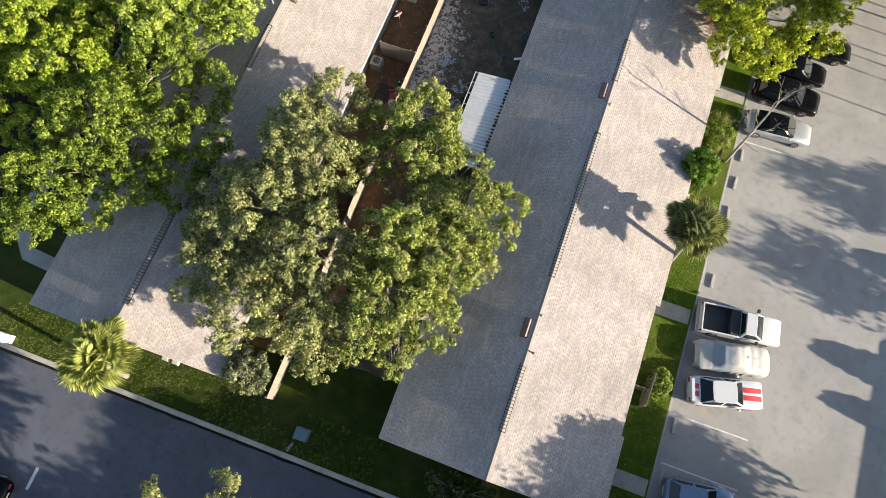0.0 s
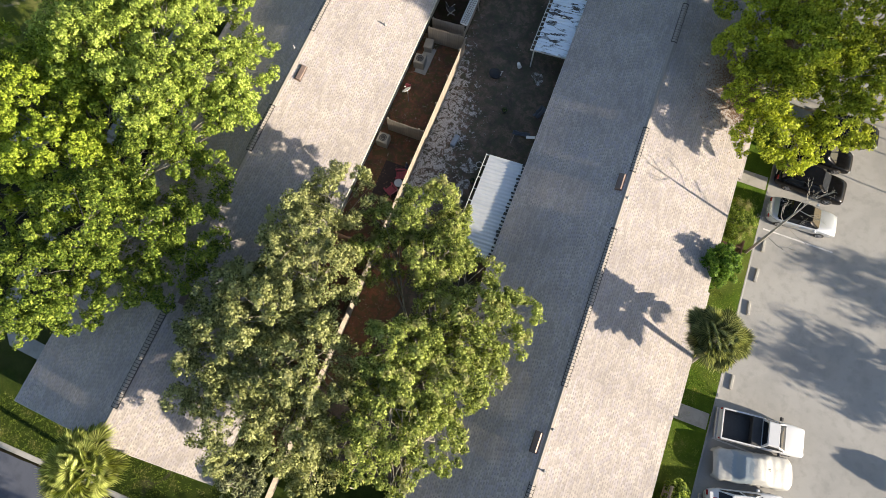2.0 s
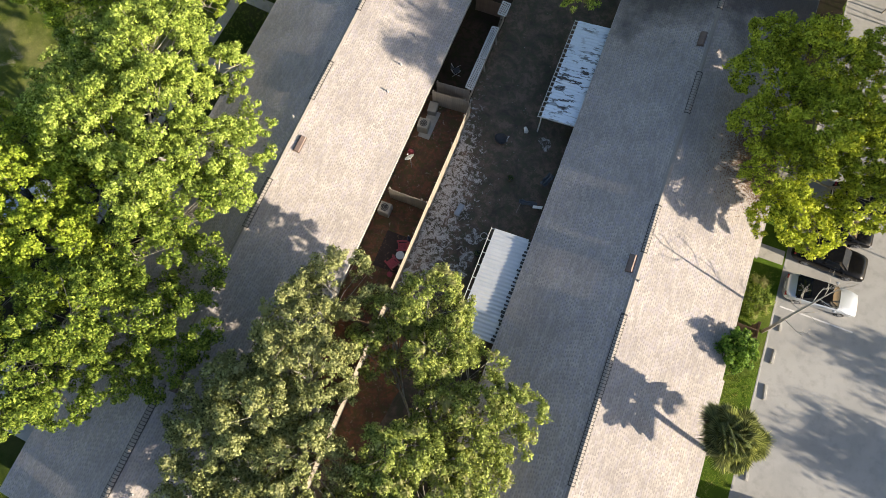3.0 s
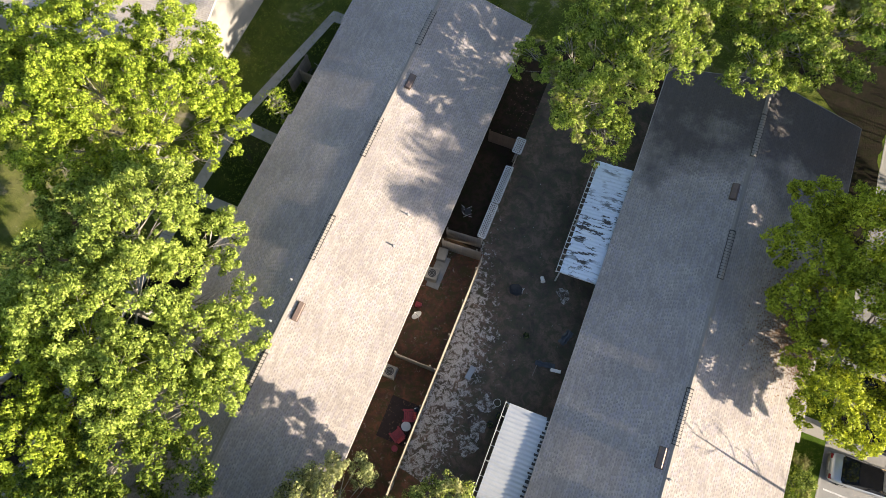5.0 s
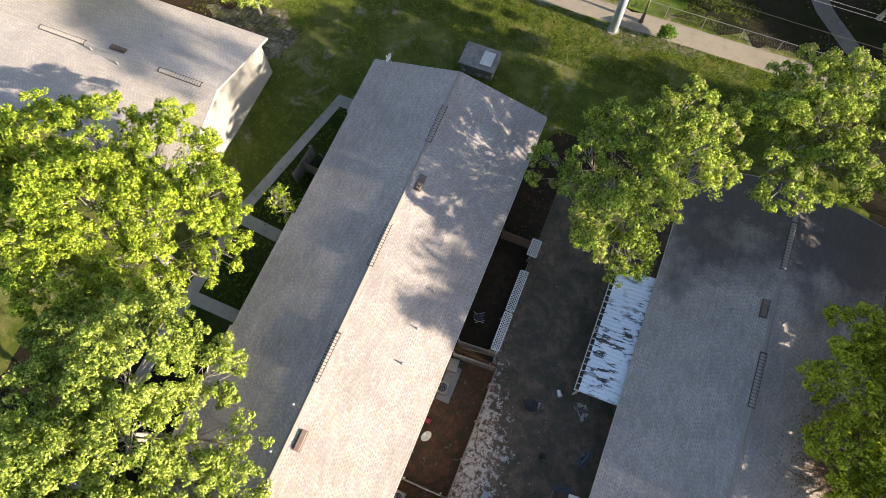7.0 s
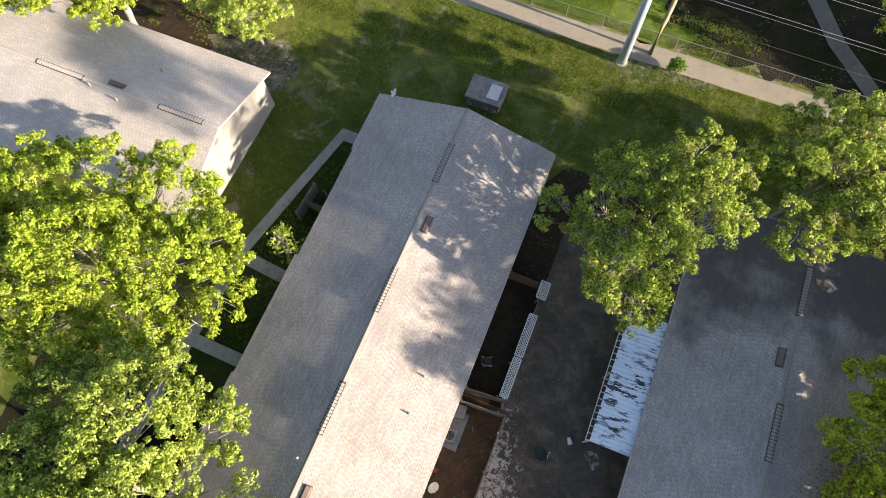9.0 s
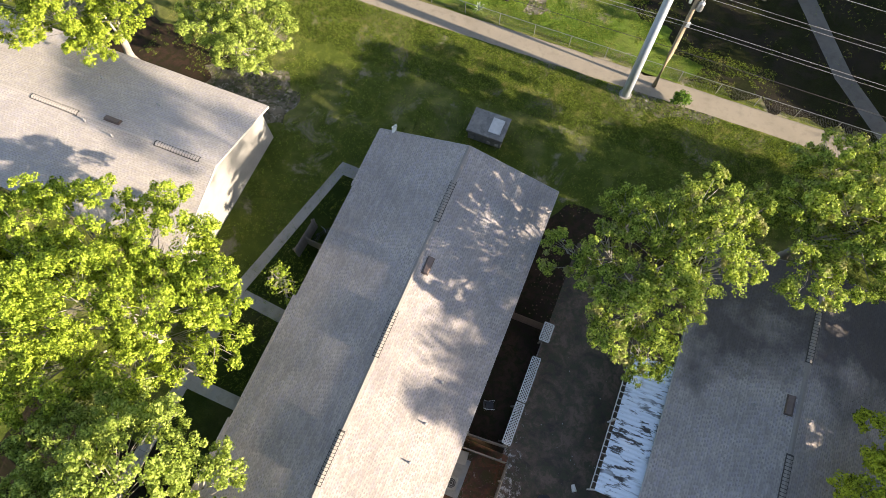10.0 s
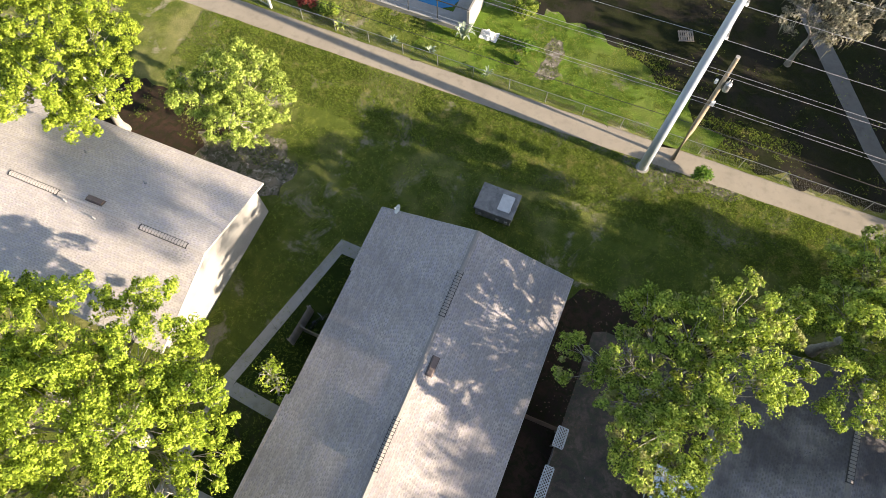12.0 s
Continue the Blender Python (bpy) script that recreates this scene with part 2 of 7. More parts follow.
def paving(name, a, b, stain, scale=0.25, cracks=0.0):
    n = Nodes(name)
    big = n.noise(scale, 6, 0.6, dist=0.5)
    midn = n.noise(1.6, 5, 0.65)
    grit = n.noise(70.0, 2)
    col = n.mix(n.ramp(big, (0.35, 0.0), (0.65, 1.0)), a, b)
    col = n.mix(n.ramp(midn, (0.50, 0.0), (0.72, 0.7)), col, stain)
    col = n.mix(n.math("MULTIPLY", grit, 0.35), col, tuple(c * 0.55 for c in a))
    if cracks:
        warp = n.node("ShaderNodeTexNoise", {"Vector": n.co.outputs["Object"], "Scale": 1.5}).outputs["Color"]
        cells = n.node("ShaderNodeTexVoronoi", {"Vector": n.mix(0.12, n.co.outputs["Object"], warp), "Scale": cracks})
        cells.feature = "DISTANCE_TO_EDGE"
        vor = cells.outputs["Distance"]
        col = n.mix(n.ramp(vor, (0.0, 0.45), (0.012, 0.0)), col, tuple(c * 0.35 for c in a))
    n.bump(grit, 0.35, 0.008)
    return n.done(col, 0.9, 0.0, Specular_IOR_Level=0.2)


def paint(name, c, rough=0.25, coat=0.6, metal=0.0, dusty=0.10):
    n = Nodes(name)
    dust = n.noise(2.5, 5)
    col = n.mix(n.math("MULTIPLY", n.ramp(dust, (0.45, 0.0), (0.8, 1.0)), dusty), c, (0.45, 0.42, 0.36))
    return n.done(col, n.math("ADD", n.math("MULTIPLY", dust, 0.12), rough), metal, Coat_Weight=coat, Coat_Roughness=0.08)


def glassy(name, c, rough=0.06):
    n = Nodes(name)
    return n.done(n.mix(n.math("MULTIPLY", n.noise(3.0, 3), 0.4), c, tuple(k * 1.8 for k in c)), rough, 0.0, IOR=1.45)


def wood(name, a, b, rough=0.85):
    n = Nodes(name)
    g = n.noise(1.0, 5, 0.7, n.at((14, 14, 1.0)))
    col = n.mix(n.ramp(g, (0.3, 0.0), (0.7, 1.0)), a, b)
    col = n.mix(n.math("MULTIPLY", n.random(), 0.45), col, tuple(k * 0.5 for k in a))
    col = n.mix(n.ramp(n.noise(2.2, 4), (0.5, 0.0), (0.8, 0.6)), col, tuple(k * 0.45 for k in b))
    n.bump(g, 0.5, 0.006)
    return n.done(col, rough)


M_shingle = shingles("shingle_tan", (0.295, 0.268, 0.245), (0.420, 0.380, 0.342), (0.198, 0.180, 0.172))
M_shingle_stain_shade = shingles("shingle_stain_shade", (0.295, 0.268, 0.245), (0.420, 0.380, 0.342), (0.198, 0.180, 0.172), 18.0)
M_shingle_pale = shingles("shingle_pale", (0.41, 0.375, 0.338), (0.50, 0.458, 0.410), (0.30, 0.276, 0.252))
M_cap = worn("shingle_cap", (0.225, 0.206, 0.186), (0.295, 0.268, 0.240), 2.0, 0.95)
M_stucco = worn("stucco_cream", (0.27, 0.262, 0.24), (0.22, 0.212, 0.195), 1.2, 0.9, 0, 0.5, 30.0)
M_fascia = worn("fascia_white", (0.46, 0.445, 0.41), (0.34, 0.325, 0.30), 4.0, 0.6)
M_brownmetal = worn("brown_metal", (0.13, 0.095, 0.08), (0.19, 0.14, 0.12), 3.0, 0.55, 0.3)
M_darkgap = worn("dark_gap", (0.045, 0.042, 0.04), (0.06, 0.056, 0.052), 3.0, 0.9)
M_lead = worn("grey_pipe", (0.30, 0.30, 0.30), (0.20, 0.20, 0.20), 6.0, 0.6)
M_lawn = turf("lawn", (0.013, 0.032, 0.005), (0.044, 0.076, 0.012), (0.185, 0.205, 0.036), (0.290, 0.258, 0.118), (0.25, 0.22, 0.165), 0.56)
# darker copy of the lawn: shade of trees and rows is put into its colour
M_shadelawn = turf("verge_lawn", (0.007, 0.018, 0.003), (0.020, 0.040, 0.006), (0.062, 0.082, 0.014), (0.080, 0.078, 0.030), (0.06, 0.052, 0.038), 0.62)
M_north = turf("thick_lawn", (0.026, 0.058, 0.007), (0.078, 0.140, 0.016), (0.16, 0.24, 0.032), (0.15, 0.145, 0.05), (0.20, 0.17, 0.13), 0.58)
M_strip = turf("strip_lawn", (0.020, 0.046, 0.004), (0.055, 0.105, 0.009), (0.11, 0.175, 0.019), (0.125, 0.13, 0.035), (0.17, 0.14, 0.09), 0.68)
M_yard = soil("yard_soil", (0.085, 0.070, 0.058), (0.210, 0.150, 0.115), (0.090, 0.092, 0.058), (0.52, 0.50, 0.475), 0.60, (-11.0, -7.0), 0.6)
M_redsoil = soil("red_soil", (0.230, 0.100, 0.060), (0.100, 0.062, 0.046), (0.070, 0.078, 0.034), (0.40, 0.34, 0.29), 0.59, None, 0.9)
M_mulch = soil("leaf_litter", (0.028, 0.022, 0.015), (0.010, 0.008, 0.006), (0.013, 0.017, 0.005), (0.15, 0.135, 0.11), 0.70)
M_palesoil = soil("pale_soil", (0.13, 0.115, 0.085), (0.22, 0.19, 0.155), (0.045, 0.062, 0.016), (0.36, 0.33, 0.30), 0.54)
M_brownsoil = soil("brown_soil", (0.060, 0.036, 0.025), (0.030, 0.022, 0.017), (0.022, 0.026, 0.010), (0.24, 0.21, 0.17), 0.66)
# litter and weeds, their tones taken down to hold the shade of the woods
M_woodfloor = turf("shaded_wood_floor", (0.004, 0.006, 0.003), (0.010, 0.014, 0.004), (0.030, 0.036, 0.010), (0.034, 0.028, 0.020), (0.024, 0.020, 0.016), 0.48)
M_asphalt = paving("road_asphalt", (0.074, 0.082, 0.104), (0.100, 0.109, 0.134), (0.050, 0.054, 0.069))
M_lot = paving("parking_asphalt", (0.250, 0.248, 0.238), (0.322, 0.318, 0.303), (0.212, 0.210, 0.205), 0.22)
M_concrete = paving("concrete", (0.29, 0.28, 0.255), (0.36, 0.345, 0.31), (0.19, 0.18, 0.16), 0.8)
M_woodpath = paving("path_concrete", (0.12, 0.115, 0.105), (0.16, 0.152, 0.138), (0.085, 0.08, 0.07), 0.8)
M_kerb = paving("kerb_concrete", (0.32, 0.31, 0.285), (0.39, 0.375, 0.345), (0.20, 0.19, 0.175), 0.8)
M_trail = paving("trail_sand", (0.245, 0.215, 0.168), (0.285, 0.25, 0.195), (0.185, 0.162, 0.125), 0.3)
M_line = worn("road_paint", (0.62, 0.62, 0.61), (0.36, 0.355, 0.35), 3.0, 0.8)
M_whitewood = wood("pale_fence_wood", (0.27, 0.23, 0.185), (0.20, 0.17, 0.135))
M_greywood = wood("grey_fence_wood", (0.27, 0.24, 0.20), (0.18, 0.155, 0.13))
M_brownwood = wood("brown_wood", (0.17, 0.10, 0.06), (0.11, 0.065, 0.04))
M_polewood = wood("pole_wood", (0.30, 0.245, 0.17), (0.20, 0.16, 0.11))
M_lattice = worn("lattice_white", (0.56, 0.56, 0.54), (0.42, 0.42, 0.40), 3.0, 0.6)
M_sheet = worn("white_sheet_metal", (0.54, 0.56, 0.58), (0.45, 0.48, 0.51), 1.2, 0.4, 0.1, 0.15)
M_steelpole = worn("painted_steel_pole", (0.44, 0.49, 0.57), (0.36, 0.41, 0.48), 0.8, 0.45, 0.1)
M_galv = worn("galvanised", (0.42, 0.43, 0.44), (0.30, 0.31, 0.32), 4.0, 0.45, 0.7)
M_wire = worn("wire", (0.30, 0.30, 0.30), (0.40, 0.40, 0.40), 4.0, 0.5, 0.5)
M_black = worn("black_plastic", (0.018, 0.018, 0.02), (0.03, 0.03, 0.032), 4.0, 0.6)
M_white = worn("white_plastic", (0.72, 0.72, 0.70), (0.60, 0.60, 0.57), 4.0, 0.5)
M_tyre = worn("tyre", (0.02, 0.02, 0.02), (0.032, 0.03, 0.03), 8.0, 0.85)
M_rim = worn("rim", (0.50, 0.50, 0.52), (0.38, 0.38, 0.40), 8.0, 0.35, 0.8)
M_glass = glassy("car_glass", (0.006, 0.008, 0.011), 0.04)
M_red = worn("red_plastic", (0.36, 0.05, 0.06), (0.26, 0.035, 0.045), 4.0, 0.5)


def rust_sheet():
    n = Nodes("rusted_white_sheet")
    base = n.mix(n.noise(1.0, 4), (0.60, 0.68, 0.76), (0.50, 0.57, 0.64))
    s = n.noise(1.0, 6, 0.7, n.at((0.9, 3.6, 1)))
    s2 = n.noise(0.35, 3, 0.6)
    f = n.math("MULTIPLY", n.ramp(s, (0.52, 0.0), (0.56, 1.0)), n.ramp(s2, (0.40, 0.0), (0.55, 1.0)))
    col = n.mix(f, base, (0.035, 0.032, 0.03))
    return n.done(col, 0.5, 0.1)


M_rustsheet = rust_sheet()

# ---- ground ----
LOW = -0.13
EDGE_X, EDGE_Y = 10.62, -29.20
g = Mesh()
FAR = 900.0
g.add([(-FAR, EDGE_Y, 0), (EDGE_X, EDGE_Y, 0), (EDGE_X, FAR, 0), (-FAR, FAR, 0)], [(0, 1, 2, 3)])
g.add([(-FAR, -FAR, LOW), (FAR, -FAR, LOW), (FAR, EDGE_Y, LOW), (EDGE_X, EDGE_Y, LOW), (-FAR, EDGE_Y, LOW)], [(0, 1, 2, 3, 4)])
g.add([(EDGE_X, EDGE_Y, LOW), (FAR, EDGE_Y, LOW), (FAR, FAR, LOW), (EDGE_X, FAR, LOW)], [(0, 1, 2, 3)])
g.add([(-FAR, EDGE_Y, LOW), (EDGE_X, EDGE_Y, LOW), (EDGE_X, EDGE_Y, 0), (-FAR, EDGE_Y, 0)], [(0, 1, 2, 3)])
g.add([(EDGE_X, EDGE_Y, LOW), (EDGE_X, FAR, LOW), (EDGE_X, FAR, 0), (EDGE_X, EDGE_Y, 0)], [(0, 1, 2, 3)])
tagged(solo("ground", g, M_lawn, "shaded green lawn with dry and bare patches", "ground"), kind="structure")


def sheet(name, outline, z, material, label, category, wobble=0.0, step=0.7, thick=0.0):
    """A flat piece of ground with an uneven outline."""
    pts = []
    n = len(outline)
    for i in range(n):
        a, b = Vector(outline[i]), Vector(outline[(i + 1) % n])
        k = max(1, int((b - a).length / step)) if wobble else 1
        for j in range(k):
            p = a.lerp(b, j / k)
            w = noise.noise_vector(Vector((p.x * 0.8, p.y * 0.8, z * 50 + len(name)))) * wobble
            pts.append((p.x + w.x, p.y + w.y, z))
    m = Mesh()
    if thick:
        lo = [(x, y, z - thick) for x, y, _ in pts]
        m.loft([lo, pts])
    else:
        m.add(pts, [tuple(range(len(pts)))])
    return solo(name, m, material, label, category, kind="structure")


sheet("road", [(-300, -38.4), (EDGE_X + 0.0, -38.4), (300, -38.4), (300, EDGE_Y - 0.1), (-300, EDGE_Y - 0.1)], LOW + 0.006, M_asphalt, "dark asphalt road mottled with tree shade", "road")
sheet("parking_lot", [(EDGE_X + 0.02, EDGE_Y - 0.09), (34, EDGE_Y - 0.09), (34, 60), (EDGE_X + 0.02, 60)], LOW + 0.010, M_lot, "pale worn asphalt parking lot with tree shadows", "parking lot")
sheet("soil_yard", [(-14.4, -22.6), (-5.2, -22.6), (-5.2, 25.5), (-14.4, 25.5)], 0.006, M_yard, "dark bare soil with pale crusts behind the rows", "soil", 0.35)
sheet("red_soil_yard", [(-17.2, -23.5), (-13.68, -23.5), (-13.68, 8.95), (-17.2, 8.95)], 0.010, M_redsoil, "reddish bare earth in the fenced back yards", "soil")
sheet("red_soil_yard", [(-13.62, -18.5), (-11.2, -18.0), (-10.9, -12.0), (-11.6, -6.6), (-13.62, -6.0)], 0.013, M_redsoil, "reddish bare earth beside the board fence", "soil", 0.4)
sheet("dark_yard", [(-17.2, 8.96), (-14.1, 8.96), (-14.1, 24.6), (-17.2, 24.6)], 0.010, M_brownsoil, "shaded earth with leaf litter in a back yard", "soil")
sheet("verge_lawn", [(-70, EDGE_Y + 0.1), (6.9, EDGE_Y + 0.1), (6.9, -22.0), (-70, -22.0)], 0.003, M_shadelawn, "mown green lawn between the row and the road, darkened for shade", "lawn", 0.02)
sheet("side_lawn", [(-35.3, -22.0), (-29.4, -22.0), (-29.4, 23.3), (-32.1, 23.3), (-34.7, 12.4), (-35.1, 5.0)], 0.004, M_shadelawn, "lawn between the walkway and the row, darkened for shade", "lawn", 0.05)
sheet("strip_lawn", [(7.0, -26.0), (10.58, -26.0), (10.58, 60.0), (7.0, 60.0)], 0.006, M_strip, "bright mown grass strip beside the parking lot", "lawn", 0.03)
sheet("north_lawn", [(-34.0, 40.5), (-10.5, 40.5), (-10.0, 42.2), (-13.0, 44.2), (-17, 47.0), (-24, 49), (-34, 49)], 0.016, M_north, "bright thick lawn behind the chain-link fence", "lawn", 1.3, 0.5)
sheet("leaf_litter", [(-16, 44.5), (-12.5, 40.5), (40, 40.5), (40, 75), (-28, 75), (-27, 49)], 0.012, M_woodfloor, "woodland floor with fallen leaves, darkened for tree shade", "leaf litter", 1.2, 0.5)
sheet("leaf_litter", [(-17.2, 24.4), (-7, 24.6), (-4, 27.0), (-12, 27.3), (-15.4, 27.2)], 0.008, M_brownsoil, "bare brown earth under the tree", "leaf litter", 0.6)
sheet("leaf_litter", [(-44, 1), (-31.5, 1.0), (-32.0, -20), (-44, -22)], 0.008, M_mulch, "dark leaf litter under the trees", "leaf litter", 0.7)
sheet("leaf_litter", [(-45, 24.7), (-38, 24.9), (-38.3, 28.3), (-41.5, 29.6), (-46, 28)], 0.008, M_palesoil, "bare pale earth beside the house", "leaf litter", 1.0, 0.4)
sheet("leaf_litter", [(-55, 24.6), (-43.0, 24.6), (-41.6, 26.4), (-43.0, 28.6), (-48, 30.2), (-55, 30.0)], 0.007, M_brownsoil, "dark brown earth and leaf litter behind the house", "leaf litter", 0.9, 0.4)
sheet("bare_sand", [(-16.2, 37.4), (-15.2, 36.6), (-13.9, 36.3), (-12.6, 36.5), (-12.4, 37.4), (-13.6, 38.15), (-15.8, 38.15)], 0.010, M_palesoil, "pale bare sand round the steel pole", "sand", 0.55, 0.35)
sheet("mulch_bed", [(-13.2, 37.2), (-12.2, 36.6), (-10.4, 36.9), (-8.6, 37.3), (-7.2, 37.8), (-7.6, 38.3), (-12.9, 38.4)], 0.014, M_palesoil, "brown mulch and roots by the wooden pole", "mulch", 0.55, 0.35)
sheet("trail", [(-120, 38.2), (80, 38.2), (80, 40.1), (-120, 40.1)], 0.016, M_trail, "smooth tan path beside the chain-link fence", "path", 0.06, 1.1)
sheet("bare_sand", [(-24.6, 42.2), (-23.0, 42.3), (-22.9, 44.0), (-23.4, 46.2), (-24.8, 46.4), (-24.3, 44.2)], 0.021, M_palesoil, "pale bare sand in the lawn behind the fence", "sand", 0.6, 0.35)
sheet("woodland_path", [(-7.4, 58.0), (-5.6, 58.0), (-4.1, 55.2), (1.5, 46.0), (6.5, 40.5), (4.6, 40.5), (0.3, 45.2), (-5.9, 55.2)], 0.02, M_woodpath, "grey concrete path through the trees", "path", 0.04)

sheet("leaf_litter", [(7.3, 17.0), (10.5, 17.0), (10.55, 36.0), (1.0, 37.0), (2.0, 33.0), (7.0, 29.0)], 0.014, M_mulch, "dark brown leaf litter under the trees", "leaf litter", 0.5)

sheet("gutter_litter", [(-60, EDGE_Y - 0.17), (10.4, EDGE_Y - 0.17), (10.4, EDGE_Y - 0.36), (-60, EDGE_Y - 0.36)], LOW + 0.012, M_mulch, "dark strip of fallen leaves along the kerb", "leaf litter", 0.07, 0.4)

# kerbs with joints
def kerb(name, length, m, label, half=0.16, top=0.045, material=None):
    ob = thing(name, label, "kerb", m, kind="structure")
    k = Mesh().block(0.006, 2.994, -half, half, LOW - 0.15, top, 0.03)
    me = k.data("kerb_stone")
    for i in range(int(length / 3)):
        part("kerb_stone", me, material or M_kerb, ob, m=Matrix.Translation((i * 3.0, 0, noise.noise((i * 1.7, 3, 0)) * 0.008)))


kerb("kerb_road", 75, pose(-64.0, EDGE_Y, 0), "pale concrete kerb along the road")
kerb("kerb_lot", 84, pose(EDGE_X, EDGE_Y + 0.2, 0, 0, 0, 90), "low grey kerb along the parking lot", 0.07, 0.012, M_lot)


def walkway(outline_a, outline_b, z=0.03):
    """A concrete footpath in slabs between two edge lines."""
    ob = thing("walkway", "pale grey concrete footpath in slabs", "path", (0, 0, 0), kind="structure")
    for i in range(len(outline_a) - 1):
        a0, a1, b0, b1 = (Vector(p) for p in (outline_a[i], outline_a[i + 1], outline_b[i], outline_b[i + 1]))
        k = max(1, round(((a0 + b0) / 2 - (a1 + b1) / 2).length / 1.5))
        for j in range(k):
            u, v = j / k + 0.0006, (j + 1) / k - 0.0006
            q = [a0.lerp(a1, u), a0.lerp(a1, v), b0.lerp(b1, v), b0.lerp(b1, u)]
            m = Mesh().loft([[(p.x, p.y, -0.05) for p in q], [(p.x, p.y, z) for p in q]])
            part("slab", m, M_concrete, ob)


walkway([(-29.6, 22.9), (-31.9, 22.95), (-34.3, 12.4), (-34.6, 5.0), (-35.1, -10), (-35.0, -21.0), (-33.6, -22.6), (-29.6, -22.9)],
        [(-29.6, 23.85), (-32.4, 23.92), (-35.15, 12.45), (-35.5, 5.0), (-36.0, -10), (-36.1, -21.4), (-34.0, -23.6), (-29.6, -23.9)])
walkway([(-34.25, 12.35), (-29.6, 11.95)], [(-34.45, 11.45), (-29.6, 11.0)], 0.026)
walkway([(-34.65, 5.85), (-29.6, 5.75)], [(-34.65, 4.95), (-29.6, 4.85)], 0.026)
for wy in (5.85, -11.8, -23.3, 11.8):
    walkway([(6.8, wy + 0.55), (10.46, wy + 0.55)], [(6.8, wy - 0.5), (10.46, wy - 0.5)])
# back-yard slabs
for sx, sy, sw, sl in ((-16.2, 6.6, 0.9, 2.4),):
    solo("patio_slab", Mesh().block(sx - sw / 2, sx + sw / 2, sy - sl / 2, sy + sl / 2, -0.05, 0.04, 0.015), M_concrete, "worn concrete slab at the back wall", "slab", kind="structure")

# painted bay lines and wheel stops
for by in (-21.45, -18.25, -12.6, 2.5, 7.9):
    solo("bay_line", Mesh().box(11.0, 15.9, by - 0.05, by + 0.05, LOW + 0.005, LOW + 0.014), M_line, "faded white painted bay line on the asphalt", "road marking", group="bay lines", kind="structure")


def wheel_stop(x, y, turn=0.0):
    m = Mesh().block(-0.09, 0.09, -0.50, 0.50, 0, 0.13, 0.03)
    ob = thing("wheel_stop", "pale concrete wheel stop on the asphalt", "wheel stop", pose(x, y, LOW + 0.012, 0, 0, turn), "wheel stops")
    part("bar", m, M_kerb, ob)
    for s in (-0.34, 0.34):
        part("pin", Mesh().rod((0, s, 0.10), (0, s, 0.14), 0.025, n=6), M_galv, ob, "rusty steel pin")


for wx, wy, wr in ((11.27, 1.26, 3), (11.28, -1.05, -2), (11.3, -3.5, 6), (11.36, -8.76, 2), (11.2, -19.0, 4), (11.2, -22.3, -3), (11.2, -16.6, 16), (11.2, 8.6, 0)):
    wheel_stop(wx, wy, wr)


def tufts(name, label, rects, count, size, material, seed, gate=-0.2):
    """Grass blades standing in tufts over the lawn."""
    rng = np.random.default_rng(seed)
    area = [(x1 - x0) * (y1 - y0) for x0, x1, y0, y1 in rects]
    cs, rs = [], []
    for (x0, x1, y0, y1), a in zip(rects, area):
        for _ in range(int(count * a / sum(area))):
            x, y = rng.uniform(x0, x1), rng.uniform(y0, y1)
            if noise.noise((x * 0.35, y * 0.35, seed)) + 0.5 * noise.noise((x * 1.7, y * 1.7, seed)) > gate:
                cs.append((x, y, 0.03))
                rs.append(0.11)
    me = leaf_mesh("grass", cs, rs, 6, size, rng, up=-0.1, flat=0.2, slim=0.2, plain=True)
    tagged(part(name, me, material, None, label, kind="stuff"), "", "grass")

# ---- buildings ----
def roof_slope(side, reach, y0, y1, eave, ridge, wide):
    """One slope in stepped courses from the eave up to the ridge. side: -1 or 1 in x; reach: how far the eave lies from the ridge."""
    m = Mesh()
    n = round(wide / 0.14)
    rise = (ridge - eave) / wide
    lip = 0.003
    pts = []
    for i in range(n + 1):
        x = wide * i / n
        z = ridge - rise * x
        pts.append((x, z))
    top = [(0.0, ridge + 0.02)]
    for i in range(n):
        xb = pts[i + 1][0]
        zb = pts[i + 1][1]
        top += [(xb, zb + 0.02 + lip), (xb, zb + 0.02)]
    if reach > wide:
        top[-1] = (reach, ridge - rise * reach + 0.02)
        top[-2] = (reach, ridge - rise * reach + 0.02 + lip)
    under = [(reach, ridge - rise * reach - 0.10), (0.0, ridge - 0.10)]
    prof = top + under
    seg = max(1, round((y1 - y0) / 4))
    rings = []
    for k in range(seg + 1):
        y = y0 + (y1 - y0) * k / seg
        rings.append([(side * x, y, z + 0.012 * noise.noise((x * 0.5, y * 0.35, 7))) for x, z in prof])
    m.loft(rings if side > 0 else rings[::-1])
    return m


def cap_shape(w, long, ridge, rw, re_, low, high, lift):
    """One folded cap shingle astride the ridge, its far end lifted."""
    p = [(-w, 0, ridge - rw * w + low), (0, 0, ridge + high), (w, 0, ridge - re_ * w + low), (-w, long, ridge - rw * w + low + lift), (0, long, ridge + high + lift), (w, long, ridge - re_ * w + low + lift)]
    p += [(a, b, c - 0.02) for a, b, c in p]
    return Mesh().add(p, [(0, 1, 4, 3), (1, 2, 5, 4), (3, 4, 10, 9), (4, 5, 11, 10), (0, 3, 9, 6), (2, 8, 11, 5), (0, 6, 7, 1), (1, 7, 8, 2)])


